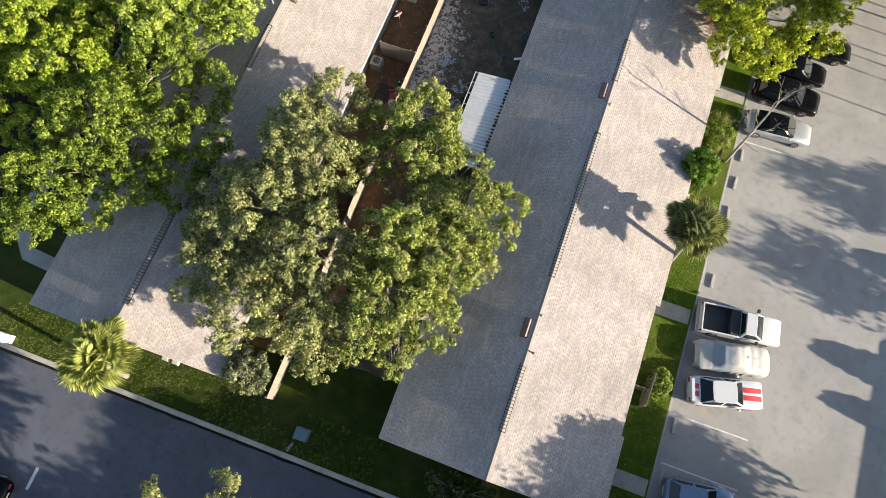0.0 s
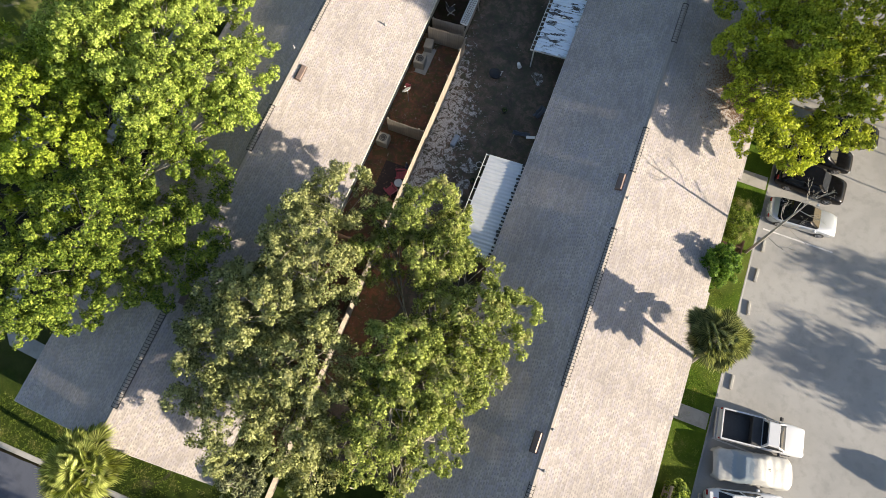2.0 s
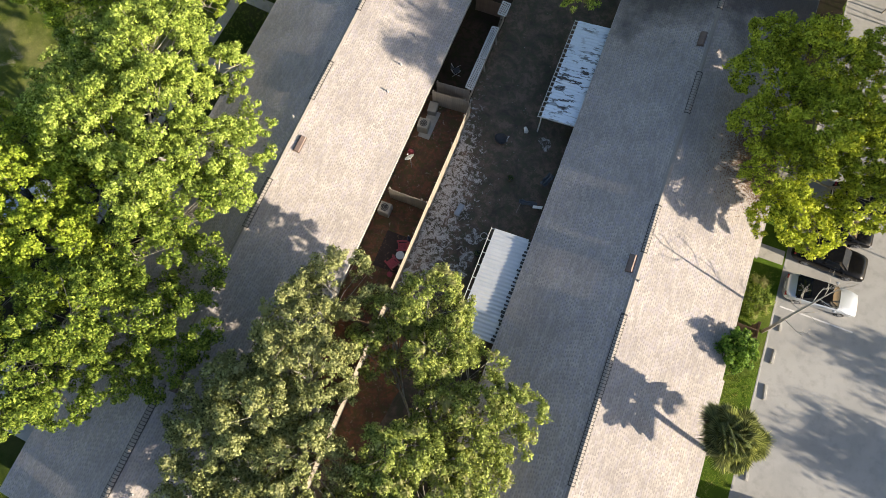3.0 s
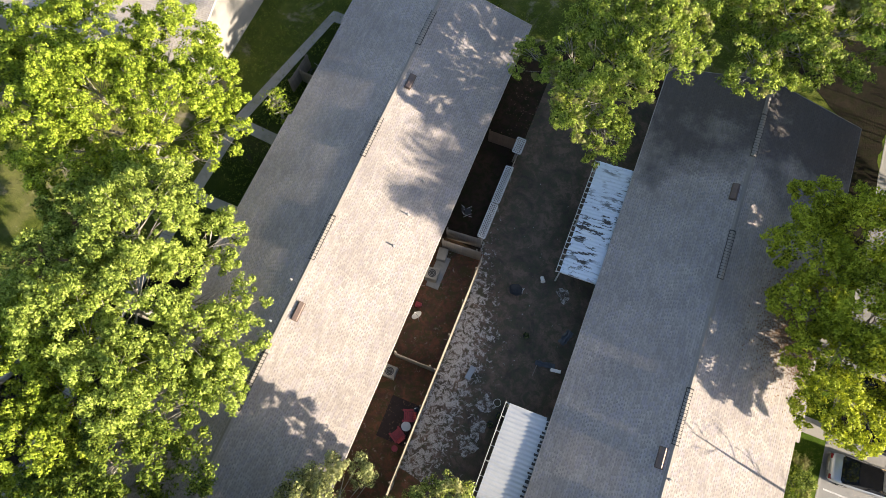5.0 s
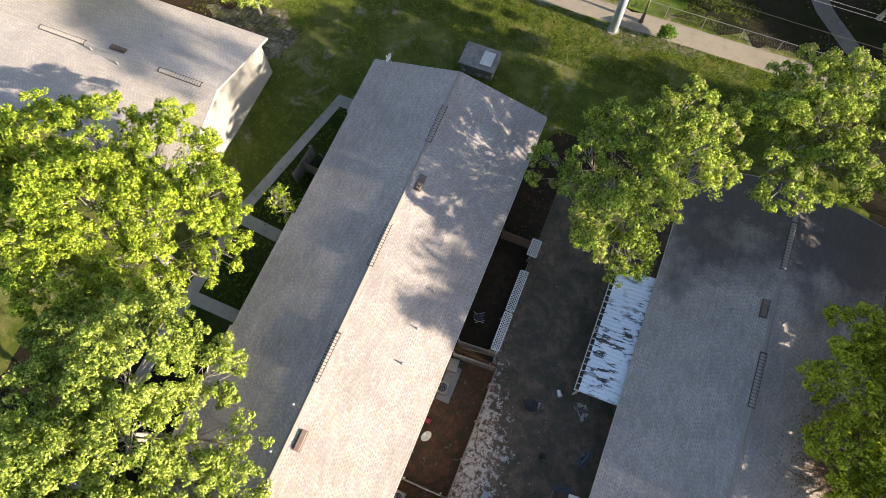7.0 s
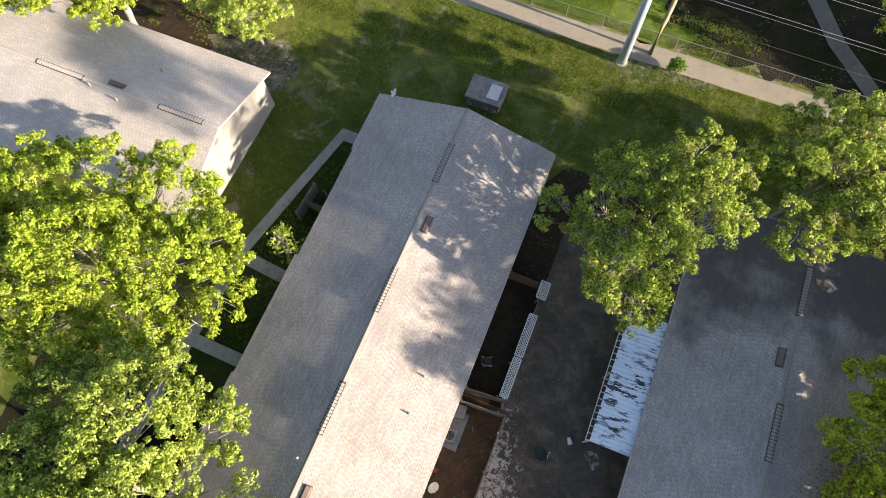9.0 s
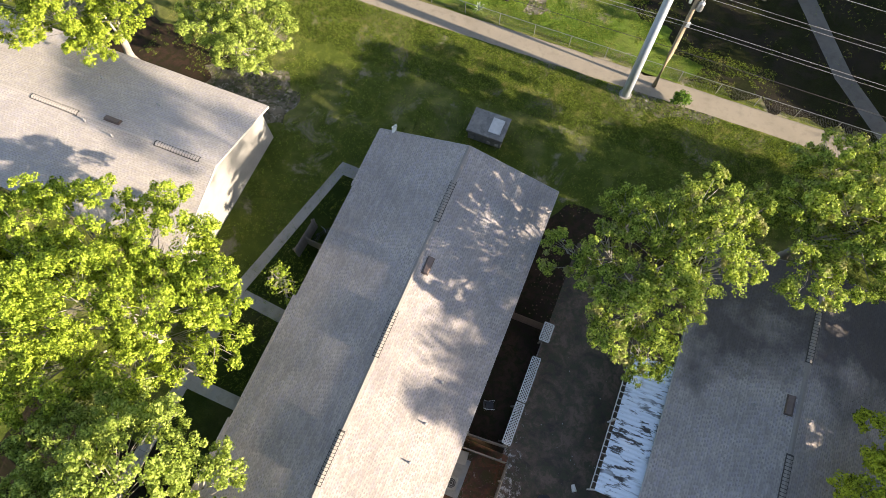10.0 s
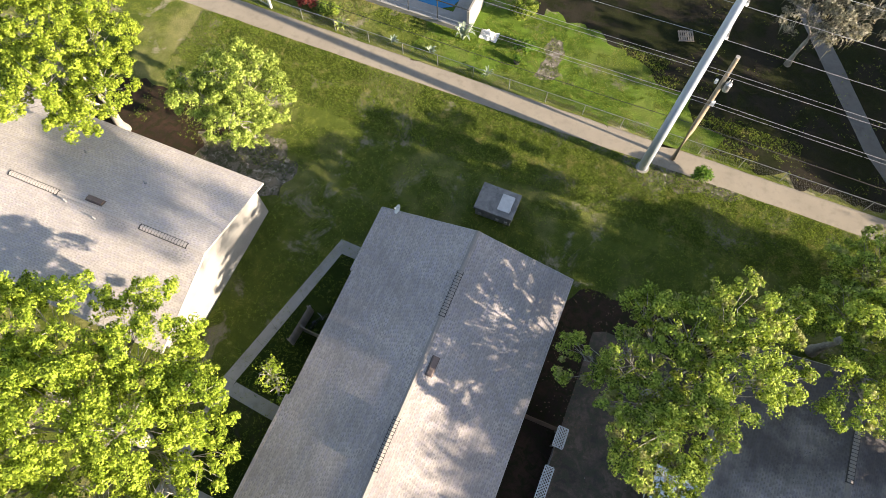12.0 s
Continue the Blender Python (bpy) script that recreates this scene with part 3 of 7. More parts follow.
def row_house(name, label, ridge_x, y0, y1, reach_w, reach_e, eave, ridge, steps_w, steps_e, m, vents, boxes, pipes, cover=None, caps=None):
    """A long single-storey row with one gabled roof, in local metres with the ridge along y."""
    ob = thing(name, label, "building", m)
    cover, caps = cover or M_shingle, caps or M_cap
    cuts = sorted({y0, y1, *[c for c, _ in steps_w[1:]], *[c for c, _ in steps_e[1:]]})
    wide_w, wide_e = reach_w, reach_e
    for side, steps, reach in ((-1, steps_w, reach_w), (1, steps_e, reach_e)):
        for i, (a, extra) in enumerate(steps):
            b = steps[i + 1][0] if i + 1 < len(steps) else y1
            part("roof_slope", roof_slope(side, reach + extra, a, b - 0.004, eave, ridge, reach), cover, ob)
            rise = (ridge - eave) / reach
            zf = ridge - rise * (reach + extra)
            x = side * (reach + extra)
            x0, x1 = sorted((x + side * 0.004, x + side * 0.03))
            part("fascia", Mesh().box(x0, x1, a, b - 0.004, zf - 0.16, zf + 0.004), M_fascia, ob, "pale drip edge")
    # walls and gables
    ww, we = -reach_w + 0.55, reach_e - 0.55
    t = 0.2
    rw = (ridge - eave) / reach_w
    part("wall", Mesh().box(ww, ww + t, y0 + 0.35, y1 - 0.35, -0.1, ridge - rw * (reach_w - 0.55) - 0.12), M_stucco, ob)
    re_ = (ridge - eave) / reach_e
    part("wall", Mesh().box(we - t, we, y0 + 0.35, y1 - 0.35, -0.1, ridge - re_ * (reach_e - 0.55) - 0.12), M_stucco, ob)
    for y in (y0 + 0.352, y1 - 0.552):
        gm = Mesh()
        prof = [(ww + t + 0.002, -0.1), (we - t - 0.002, -0.1), (we - t - 0.002, ridge - re_ * (we - t) - 0.12), (0, ridge - 0.12), (ww + t + 0.002, ridge + rw * (ww + t) - 0.12)]
        gm.loft([[(x, y, z) for x, z in prof], [(x, y + 0.2, z) for x, z in prof]])
        part("gable_wall", gm, M_stucco, ob)
    for y in (y0, y1):
        for side, reach, rise, extra in ((-1, reach_w, rw, steps_w[0 if y == y0 else -1][1]), (1, reach_e, re_, steps_e[0 if y == y0 else -1][1])):
            o = -0.024 if y == y0 else 0.004
            xe = side * (reach + extra)
            ze = ridge - rise * (reach + extra)
            q = [(0, ridge - 0.16), (xe, ze - 0.16), (xe, ze + 0.028), (0, ridge + 0.028)]
            part("rake_board", Mesh().loft([[(x, y + o, z) for x, z in q], [(x, y + o + 0.02, z) for x, z in q]]), M_fascia, ob, "pale rake trim")
    # ridge caps, one folded shingle after another
    cap = cap_shape(0.15, 0.24, ridge, rw, re_, 0.03, 0.045, 0.018).data("ridge_cap")
    y = y0
    while y < y1 - 0.24:
        part("ridge_cap", cap, caps, ob, m=Matrix.Translation((0, y, 0)))
        y += 0.205
    for va, vb in vents:
        v = part("ridge_vent", Mesh().add(*vent_shape(va, vb, ridge, rw, re_)), M_darkgap, ob, "dark slotted ridge vent")
        vcap = cap_shape(0.168, 0.166, ridge, rw, re_, 0.074, 0.094, 0.020).data("vent_cap")
        yy = va + 0.05
        while yy < vb - 0.1:
            part("vent_cap", vcap, caps, v, m=Matrix.Translation((0, yy, 0)))
            yy += 0.205
    for bx, by in boxes:
        side = -1 if bx < 0 else 1
        rise = rw if bx < 0 else re_
        z = ridge - rise * abs(bx) + 0.03
        tilt = math.degrees(math.atan(rise)) * side
        mm = pose(bx, by, z, 0, tilt, 0)
        b = Mesh()
        prof = [(-0.19, 0.0), (-0.19, 0.10), (-0.15, 0.15), (0.13, 0.16), (0.19, 0.10), (0.19, 0.0)]
        b.loft([[(x, y, zz) for x, zz in prof] for y in (-0.56, 0.56)])
        bo = part("roof_vent", b, M_brownmetal, ob, "brown metal off-ridge vent", m=mm)
        part("flange", Mesh().box(-0.24, 0.24, -0.62, 0.62, 0.004, 0.014), M_brownmetal, bo)
        part("louvre", Mesh().box(0.191 * side - 0.004, 0.191 * side + 0.004, -0.50, 0.50, 0.02, 0.09), M_darkgap, bo, "dark vent opening")
    for px, py in pipes:
        rise = rw if px < 0 else re_
        z = ridge - rise * abs(px)
        pm = Mesh().rod((0, 0, -0.1), (0, 0, 0.34), 0.045, n=10)
        po = part("vent_pipe", pm, M_lead, ob, "grey plumbing vent pipe", m=Matrix.Translation((px, py, z)))
        part("boot", Mesh().rod((0, 0, 0.0), (0, 0, 0.12), 0.11, 0.05, 10), M_lead, po)
    return ob


def vent_shape(a, b, ridge, rw, re_):
    m = Mesh()
    prof = [(-0.203, ridge - rw * 0.203 + 0.02), (-0.203, ridge - rw * 0.203 + 0.075), (0, ridge + 0.09), (0.203, ridge - re_ * 0.203 + 0.075), (0.203, ridge - re_ * 0.203 + 0.02)]
    m.loft([[(x, y, z) for x, z in prof] for y in (a, b)])
    return m.v, m.f


ROW_LABEL = "long single-storey row with a tan shingle gable roof"
row_house("apartment_row", ROW_LABEL, -23.2, -26.05, 26.26, 6.72, 6.62, 2.63, 4.54,
          [(-26.05, 0.1), (-20.55, 0.3), (-12.2, 0.1), (-3.85, 0.35), (4.5, 0.2), (12.85, -0.05), (21.4, 0.12)], [(-26.05, 0.0)],
          Matrix.Translation((-23.24, 0, 0)), [(-24.0, -17.0), (-6.6, -3.0), (3.2, 6.4), (10.9, 14.0), (20.3, 23.4)],
          [(0.66, -0.05), (0.66, 17.4), (0.66, -16.6)],
          [(4.16, 6.24), (4.16, 8.58), (4.16, 11.18), (-0.6, 1.6), (-0.62, -1.2), (4.2, -20.0), (1.2, -23.0)])
row_house("apartment_row", ROW_LABEL, 0.5, -26.05, 26.4, 6.62, 6.95, 2.63, 4.54,
          [(-26.05, 0.0)], [(-26.05, 0.2), (-21.0, 0.0), (-12.55, 0.25), (-4.4, 0.1), (4.06, 0.35), (12.6, 0.1)],
          Matrix.Translation((0.5, 0, 0)), [(-23.3, -19.2), (-13.6, -3.2), (0.9, 4.3), (11.3, 14.7), (20.2, 23.6)],
          [(-0.5, 0.0), (-0.5, -17.09), (-0.5, 17.4)],
          [(0.2, -0.95), (0.15, -16.1), (0.4, -18.4), (-2.2, 16.8), (0.7, 16.9)], M_shingle_stain_shade)
row_house("apartment_row", "long single-storey row across the parking lot", 38.3, -62.0, -9.6, 6.72, 6.72, 2.63, 4.54,
          [(-62.0, 0.0)], [(-62.0, 0.0)], Matrix.Translation((38.3, 0, LOW)), [], [(-0.5, -22.0)], [(0.2, -18.0)])
row_house("apartment_house", "cream stucco house with a tan shingle gable roof", 0, 0, 30, 6.2, 6.2, 3.6, 5.42,
          [(0, 0.0)], [(0, 0.0)], pose(-37.85, 18.2, 0, 0, 0, 90), [(1.2, 4.6), (10.6, 14.4)],
          [(0.45, 8.2)], [(-0.6, 7.6), (-0.3, 9.9), (3.4, 11.5), (2.9, 6.5)], M_shingle_pale, M_shingle_pale)

# ---- trees ----
M_bark = bark("bark_grey", (0.16, 0.145, 0.12), (0.30, 0.28, 0.24))
M_palebark = bark("bark_pale", (0.22, 0.205, 0.175), (0.34, 0.32, 0.28))
M_oakleaf = leaves("oak_leaf", (0.050, 0.064, 0.018), (0.205, 0.228, 0.080), (0.400, 0.415, 0.180), 0.28, (0.29, 0.30, 0.14))
M_oakgreen = leaves("oak_leaf_green", (0.044, 0.068, 0.012), (0.180, 0.228, 0.050), (0.365, 0.415, 0.115), 0.30, (0.31, 0.31, 0.13))
M_brightleaf = leaves("bright_leaf", (0.068, 0.108, 0.010), (0.231, 0.322, 0.029), (0.399, 0.466, 0.062), 0.33)
M_midleaf = leaves("mid_leaf", (0.034, 0.067, 0.007), (0.134, 0.206, 0.023), (0.269, 0.329, 0.056), 0.31, (0.24, 0.23, 0.09))
M_yellowleaf = leaves("yellow_green_leaf", (0.058, 0.098, 0.009), (0.245, 0.345, 0.031), (0.430, 0.510, 0.072), 0.33)
M_limeleaf = leaves("lime_leaf", (0.066, 0.096, 0.008), (0.285, 0.345, 0.024), (0.470, 0.515, 0.055), 0.34)
M_shrubleaf = leaves("shrub_leaf", (0.026, 0.064, 0.007), (0.072, 0.158, 0.013), (0.152, 0.243, 0.030), 0.27)
M_glossleaf = leaves("glossy_leaf", (0.014, 0.026, 0.008), (0.043, 0.067, 0.019), (0.132, 0.152, 0.066), 0.20)
M_glossyoung = leaves("glossy_young_leaf", (0.03, 0.042, 0.016), (0.14, 0.16, 0.075), (0.36, 0.38, 0.22), 0.15)
M_palmleaf = leaves("palm_leaf", (0.10, 0.125, 0.055), (0.25, 0.28, 0.13), (0.44, 0.46, 0.25), 0.23)
M_palmpale = leaves("palm_leaf_pale", (0.14, 0.18, 0.04), (0.33, 0.38, 0.10), (0.54, 0.57, 0.22), 0.27)
M_northleaf = leaves("north_leaf", (0.038, 0.076, 0.010), (0.210, 0.300, 0.040), (0.410, 0.480, 0.100), 0.33, (0.27, 0.27, 0.11))
M_deepleaf = leaves("deep_leaf", (0.024, 0.048, 0.006), (0.110, 0.175, 0.022), (0.280, 0.340, 0.056), 0.33)
M_paleleaf = leaves("pale_leaf", (0.058, 0.092, 0.012), (0.232, 0.318, 0.050), (0.425, 0.500, 0.122), 0.31)
M_moss = leaves("hanging_moss", (0.074, 0.071, 0.052), (0.182, 0.173, 0.134), (0.324, 0.304, 0.243), 0.23)


def leaf_mesh(name, centres, radii, per, size, rng, up=0.22, flat=0.75, slim=0.5, plain=False):
    """Leaf blades scattered in clumps: two triangles a blade, folded along the rib."""
    n = len(centres) * per
    c = np.repeat(np.asarray(centres), per, axis=0)
    r = np.repeat(np.asarray(radii), per)[:, None]
    d = rng.normal(size=(n, 3))
    d /= np.linalg.norm(d, axis=1, keepdims=True)
    rad = rng.uniform(0.25, 1.0, size=(n, 1)) ** 0.6
    d2 = d.copy()
    d2[:, 2] *= flat
    pos = c + d2 * r * rad
    nrm = d * 0.95 + rng.normal(size=(n, 3)) * 0.36
    nrm[:, 2] += up
    nrm /= np.linalg.norm(nrm, axis=1, keepdims=True)
    a = np.cross(nrm, rng.normal(size=(n, 3)))
    a /= np.linalg.norm(a, axis=1, keepdims=True) + 1e-9
    b = np.cross(nrm, a)
    s = size * rng.uniform(0.6, 1.35, size=(n, 1))
    if plain:
        # small far leaves: one blade, one triangle
        v = np.empty((n, 3, 3))
        v[:, 0] = pos - a * s
        v[:, 1] = pos + a * s * 0.7 + b * s * slim * 1.25
        v[:, 2] = pos + a * s * 0.7 - b * s * slim * 1.25
        v = v.reshape(-1, 3).astype(np.float32)
        tri = np.arange(3 * n, dtype=np.int32)
        faces = n
    else:
        v = np.empty((n, 4, 3))
        v[:, 0] = pos - a * s
        v[:, 1] = pos + b * s * slim - a * s * 0.1 + nrm * s * 0.18
        v[:, 2] = pos + a * s - nrm * s * 0.12
        v[:, 3] = pos - b * s * slim - a * s * 0.1 + nrm * s * 0.18
        v = v.reshape(-1, 3).astype(np.float32)
        base = np.arange(n)[:, None] * 4
        tri = np.concatenate([base + (0, 1, 2), base + (0, 2, 3)], axis=1).reshape(-1).astype(np.int32)
        faces = 2 * n
    me = bpy.data.meshes.new(name)
    me.vertices.add(len(v))
    me.vertices.foreach_set("co", v.ravel())
    me.loops.add(len(tri))
    me.loops.foreach_set("vertex_index", tri)
    me.polygons.add(faces)
    me.polygons.foreach_set("loop_start", np.arange(0, len(tri), 3, dtype=np.int32))
    me.polygons.foreach_set("loop_total", np.full(faces, 3, dtype=np.int32))
    me.update(calc_edges=True)
    return me


def clumps_of(blobs, rng, dense=1.0, clump=0.36, flat=0.75):
    """Leaf clumps in two steps: each lobe carries boughs on its outer shell, each bough a cap of clumps, with gaps between."""
    out, rad, owner = [], [], []
    for k, (x, y, z, r) in enumerate(blobs):
        n = max(4, int(3.4 * dense * (r / 0.8) ** 2))
        turn = rng.uniform(0, 6.28)
        for i in range(n):
            h = 1 - 1.68 * (i + rng.uniform(0.1, 0.9)) / n
            a = turn + i * 2.39996 + rng.normal() * 0.25
            c = math.sqrt(max(0, 1 - h * h))
            d = np.array((c * math.cos(a), c * math.sin(a), h))
            q = rng.uniform(0.66, 1.0) * (1 + 0.25 * noise.noise((d[0] * 1.6 + x, d[1] * 1.6 + y, k)))
            if rng.uniform() < 0.17:
                continue
            p = np.array((x, y, z)) + d * r * q * (1, 1, flat)
            deep = False
            for j, (bx, by, bz, br) in enumerate(blobs):
                if j != k and ((p[0] - bx) ** 2 + (p[1] - by) ** 2 + ((p[2] - bz) / flat) ** 2) < (0.55 * br) ** 2:
                    deep = True
                    break
            if deep:
                continue
            bough = rng.uniform(0.34, 0.80) * (0.7 + 0.16 * r)
            for _ in range(max(3, int(13 * bough * bough * (0.36 / clump) ** 2) + 3)):
                e = rng.normal(size=3) + d * 0.5
                e[2] += 0.35
                e /= np.linalg.norm(e)
                out.append(p + e * bough * rng.uniform(0.55, 1.05) * (1, 1, 0.7))
                rad.append(clump * rng.uniform(0.6, 1.25))
                owner.append(k)
    return out, rad, owner


def tree(name, label, foot, blobs, leaf, bark_mat, seed, trunk=0.28, fork=0.42, dense=1.0, per=64, size=0.069, clump=0.30, twigs=5, flat=0.75, slim=0.5, moss=0, category="tree", lean=(0, 0), skirt=1.0, plain=True):
    """A tree: trunk, limbs that reach into each lobe with twigs, and a crown of leaf clumps. Places in world metres."""
    rng = np.random.default_rng(seed)
    fx, fy = foot
    ob = thing(name, label, category, (fx, fy, 0))
    loc = [(x - fx, y - fy, z, r) for x, y, z, r in blobs]
    zf = fork * sum(b[2] for b in loc) / len(loc)
    top = Vector((lean[0], lean[1], zf))
    path, rad = [], []
    for i in range(7):
        u = i / 6
        w = noise.noise_vector(Vector((seed, u * 2.2, 1))) * 0.25 * u
        path.append(Vector((0, 0, -0.15)).lerp(top, u) + Vector((w.x, w.y, 0)))
        rad.append(trunk * (1.55 - 1.1 * min(1, u * 3) * 0.5 - 0.25 * u))
    part("trunk", Mesh().tube(path, rad, 10), bark_mat, ob, smooth=True)
    centres, radii, owner = clumps_of(loc, rng, dense, clump, flat)
    for k, (x, y, z, r) in enumerate(loc):
        end = Vector((x, y, z + 0.1 * r))
        a = path[-1]
        mid = a.lerp(end, 0.5) + Vector((rng.normal() * 0.4, rng.normal() * 0.4, 0.5))
        pts = []
        for i in range(8):
            u = i / 7
            p = a * (1 - u) ** 2 + mid * 2 * u * (1 - u) + end * u * u
            w = noise.noise_vector(Vector((k * 3.1 + seed, u * 3, 2))) * 0.3 * math.sin(math.pi * u)
            pts.append(p + w)
        r0 = trunk * (0.16 + 0.045 * r)
        m = Mesh().tube(pts, [r0 * (1 - 0.82 * i / 7) for i in range(8)], 7)
        mine = [c for c, o in zip(centres, owner) if o == k]
        rng.shuffle(mine)
        for c in mine[: twigs * 3]:
            at = rng.uniform(2.5, 6.99)
            s = pts[int(at)].lerp(pts[int(at) + 1], at % 1)
            c = Vector(c)
            bend = s.lerp(c, 0.55) + Vector((rng.normal() * 0.18, rng.normal() * 0.18, 0.22))
            m.tube([s, s.lerp(bend, 0.6), bend, c], [0.032, 0.024, 0.017, 0.008], 4)
        part("limb", m, bark_mat, ob, smooth=True)
        # leaves along the limb fill the crown from within
        for i in range(int(8 * skirt)):
            s = pts[int(rng.integers(3, 8))]
            centres.append(np.array(s) + rng.normal(size=3) * (0.55, 0.55, 0.4))
            radii.append(clump * rng.uniform(0.8, 1.5))
    part("crown", leaf_mesh("crown", centres, radii, int(per * 0.74) if plain else per, size * 1.16 if plain else size, rng, flat=flat, slim=slim, plain=plain), leaf, ob, kind="stuff")
    if moss:
        hang = Mesh()
        picks = rng.choice(len(centres), size=min(moss, len(centres)), replace=False)
        for i in picks:
            c = Vector(centres[int(i)]) - Vector((0, 0, radii[int(i)] * 0.4))
            for _ in range(9):
                s = c + Vector((rng.normal() * 0.28, rng.normal() * 0.28, rng.normal() * 0.1))
                e = s + Vector((rng.normal() * 0.12, rng.normal() * 0.12, -rng.uniform(0.3, 0.9)))
                w = Vector((rng.normal(), rng.normal(), 0)).normalized() * 0.035
                hang.add([s - w, s + w, e], [(0, 1, 2)])
        part("hanging_moss", hang, M_moss, ob, "grey hanging moss", kind="stuff")
    return ob


OAK = "spreading live oak with grey-green foliage over the yards"
tree("oak_tree", OAK, (-15.0, -15.2), [(-15.4, -8.1, 7.2, 2.0), (-16.4, -11.6, 8.8, 2.0), (-14.4, -13.2, 8.6, 2.3), (-17.8, -18.6, 7.4, 2.4), (-16.4, -16.2, 8.6, 2.3),
      (-12.9, -17.8, 8.6, 2.5), (-15.5, -21.6, 7.2, 2.5), (-12.4, -21.4, 7.4, 2.0), (-18.9, -15.6, 7.2, 1.7), (-18.7, -20.6, 6.2, 1.7), (-10.8, -23.0, 6.2, 1.2),
      (-16.6, -13.6, 6.6, 2.2), (-15.4, -18.8, 6.4, 2.6), (-13.6, -20.4, 6.2, 2.2), (-17.2, -9.6, 6.0, 1.7), (-19.8, -18.0, 5.8, 1.5)],
     M_oakleaf, M_bark, 11, 0.34, dense=1.15, per=84, size=0.062, moss=22)
tree("oak_tree", OAK, (-9.0, -13.8), [(-10.3, -7.4, 7.2, 2.3), (-11.9, -8.6, 6.8, 1.6), (-8.9, -9.6, 7.4, 2.0), (-8.6, -15.6, 8.8, 1.9), (-5.9, -12.4, 7.2, 2.1), (-3.6, -10.8, 6.6, 1.4), (-3.9, -12.9, 6.2, 1.3), (-5.8, -16.0, 7.8, 2.1),
      (-8.0, -18.8, 8.6, 2.1), (-5.3, -19.2, 7.2, 1.7), (-8.6, -21.3, 6.8, 1.4), (-6.5, -10.2, 6.8, 1.4), (-6.3, -21.4, 6.0, 1.1), (-7.8, -12.9, 7.0, 1.3), (-12.4, -10.6, 6.4, 1.4),
      (-7.2, -17.0, 6.2, 2.4), (-6.6, -13.8, 5.8, 1.9), (-9.4, -8.4, 5.6, 2.0), (-9.6, -17.4, 6.0, 1.6), (-4.6, -14.6, 5.8, 1.4), (-9.6, -20.6, 6.4, 1.4)],
     M_oakgreen, M_bark, 12, 0.32, dense=1.15, per=84, size=0.062, moss=16)
BRIGHT = "tall broadleaf tree with sunlit yellow-green foliage"
tree("shade_tree", BRIGHT, (-32.6, -11.0), [(-35.1, -10.3, 7.6, 3.8), (-30.2, -8.2, 8.4, 3.0), (-31.0, -12.4, 8.0, 2.9), (-36.5, -14.5, 6.4, 2.6), (-38.5, -8.0, 7.2, 3.0), (-33.0, -6.0, 9.0, 2.6), (-33.2, -16.2, 6.2, 2.0)],
     M_brightleaf, M_bark, 21, 0.30, dense=1.1)
tree("shade_tree", "dense broadleaf tree with deep green foliage beside the row", (-31.4, -16.4), [(-26.0, -7.6, 8.6, 2.6), (-26.0, -10.6, 8.2, 2.6), (-23.4, -9.8, 7.2, 1.6), (-27.8, -15.0, 8.6, 2.9), (-25.0, -14.8, 7.8, 2.5), (-22.7, -13.4, 7.6, 2.1),
      (-29.6, -19.3, 7.4, 2.5), (-27.2, -19.5, 6.6, 1.7), (-22.8, -16.0, 6.2, 1.7), (-24.8, -17.0, 6.8, 1.7), (-30.0, -21.6, 6.2, 1.3), (-24.4, -5.4, 7.4, 1.6)],
     M_deepleaf, M_bark, 22, 0.32, dense=1.15)
tree("shade_tree", BRIGHT, (-32.0, -3.6), [(-30.8, 0.5, 10.0, 3.2), (-28.3, -3.1, 10.6, 2.7), (-25.5, -4.2, 9.2, 2.3), (-23.9, -3.0, 8.2, 1.6), (-24.1, -0.7, 7.4, 1.1), (-23.5, -5.4, 8.4, 1.5), (-27.1, -6.8, 10.0, 2.6), (-31.3, -5.0, 10.4, 2.8), (-34.6, -3.6, 9.0, 2.7),
      (-35.4, 0.2, 8.0, 2.3), (-27.6, 1.4, 8.0, 1.8), (-33.6, 2.8, 8.2, 1.8)],
     M_paleleaf, M_palebark, 23, 0.34, dense=1.15)
tree("shade_tree", BRIGHT, (-37.6, 7.0), [(-43.9, 9.0, 8.4, 3.2), (-40.9, 11.2, 8.8, 2.8), (-36.2, 11.6, 8.4, 2.5), (-32.7, 10.4, 8.2, 1.9), (-39.0, 6.9, 9.4, 3.0), (-34.8, 8.2, 8.8, 2.6), (-31.3, 8.0, 7.2, 1.4), (-40.8, 4.0, 8.4, 2.7), (-38.4, 2.4, 8.0, 2.3),
      (-34.8, 4.6, 7.8, 1.9), (-31.6, 6.0, 6.6, 1.1), (-38.2, 14.2, 7.6, 1.3), (-44.5, 5.0, 8.0, 2.8), (-35.0, 13.4, 6.6, 0.9)],
     M_yellowleaf, M_palebark, 24, 0.36, dense=1.1, twigs=6)
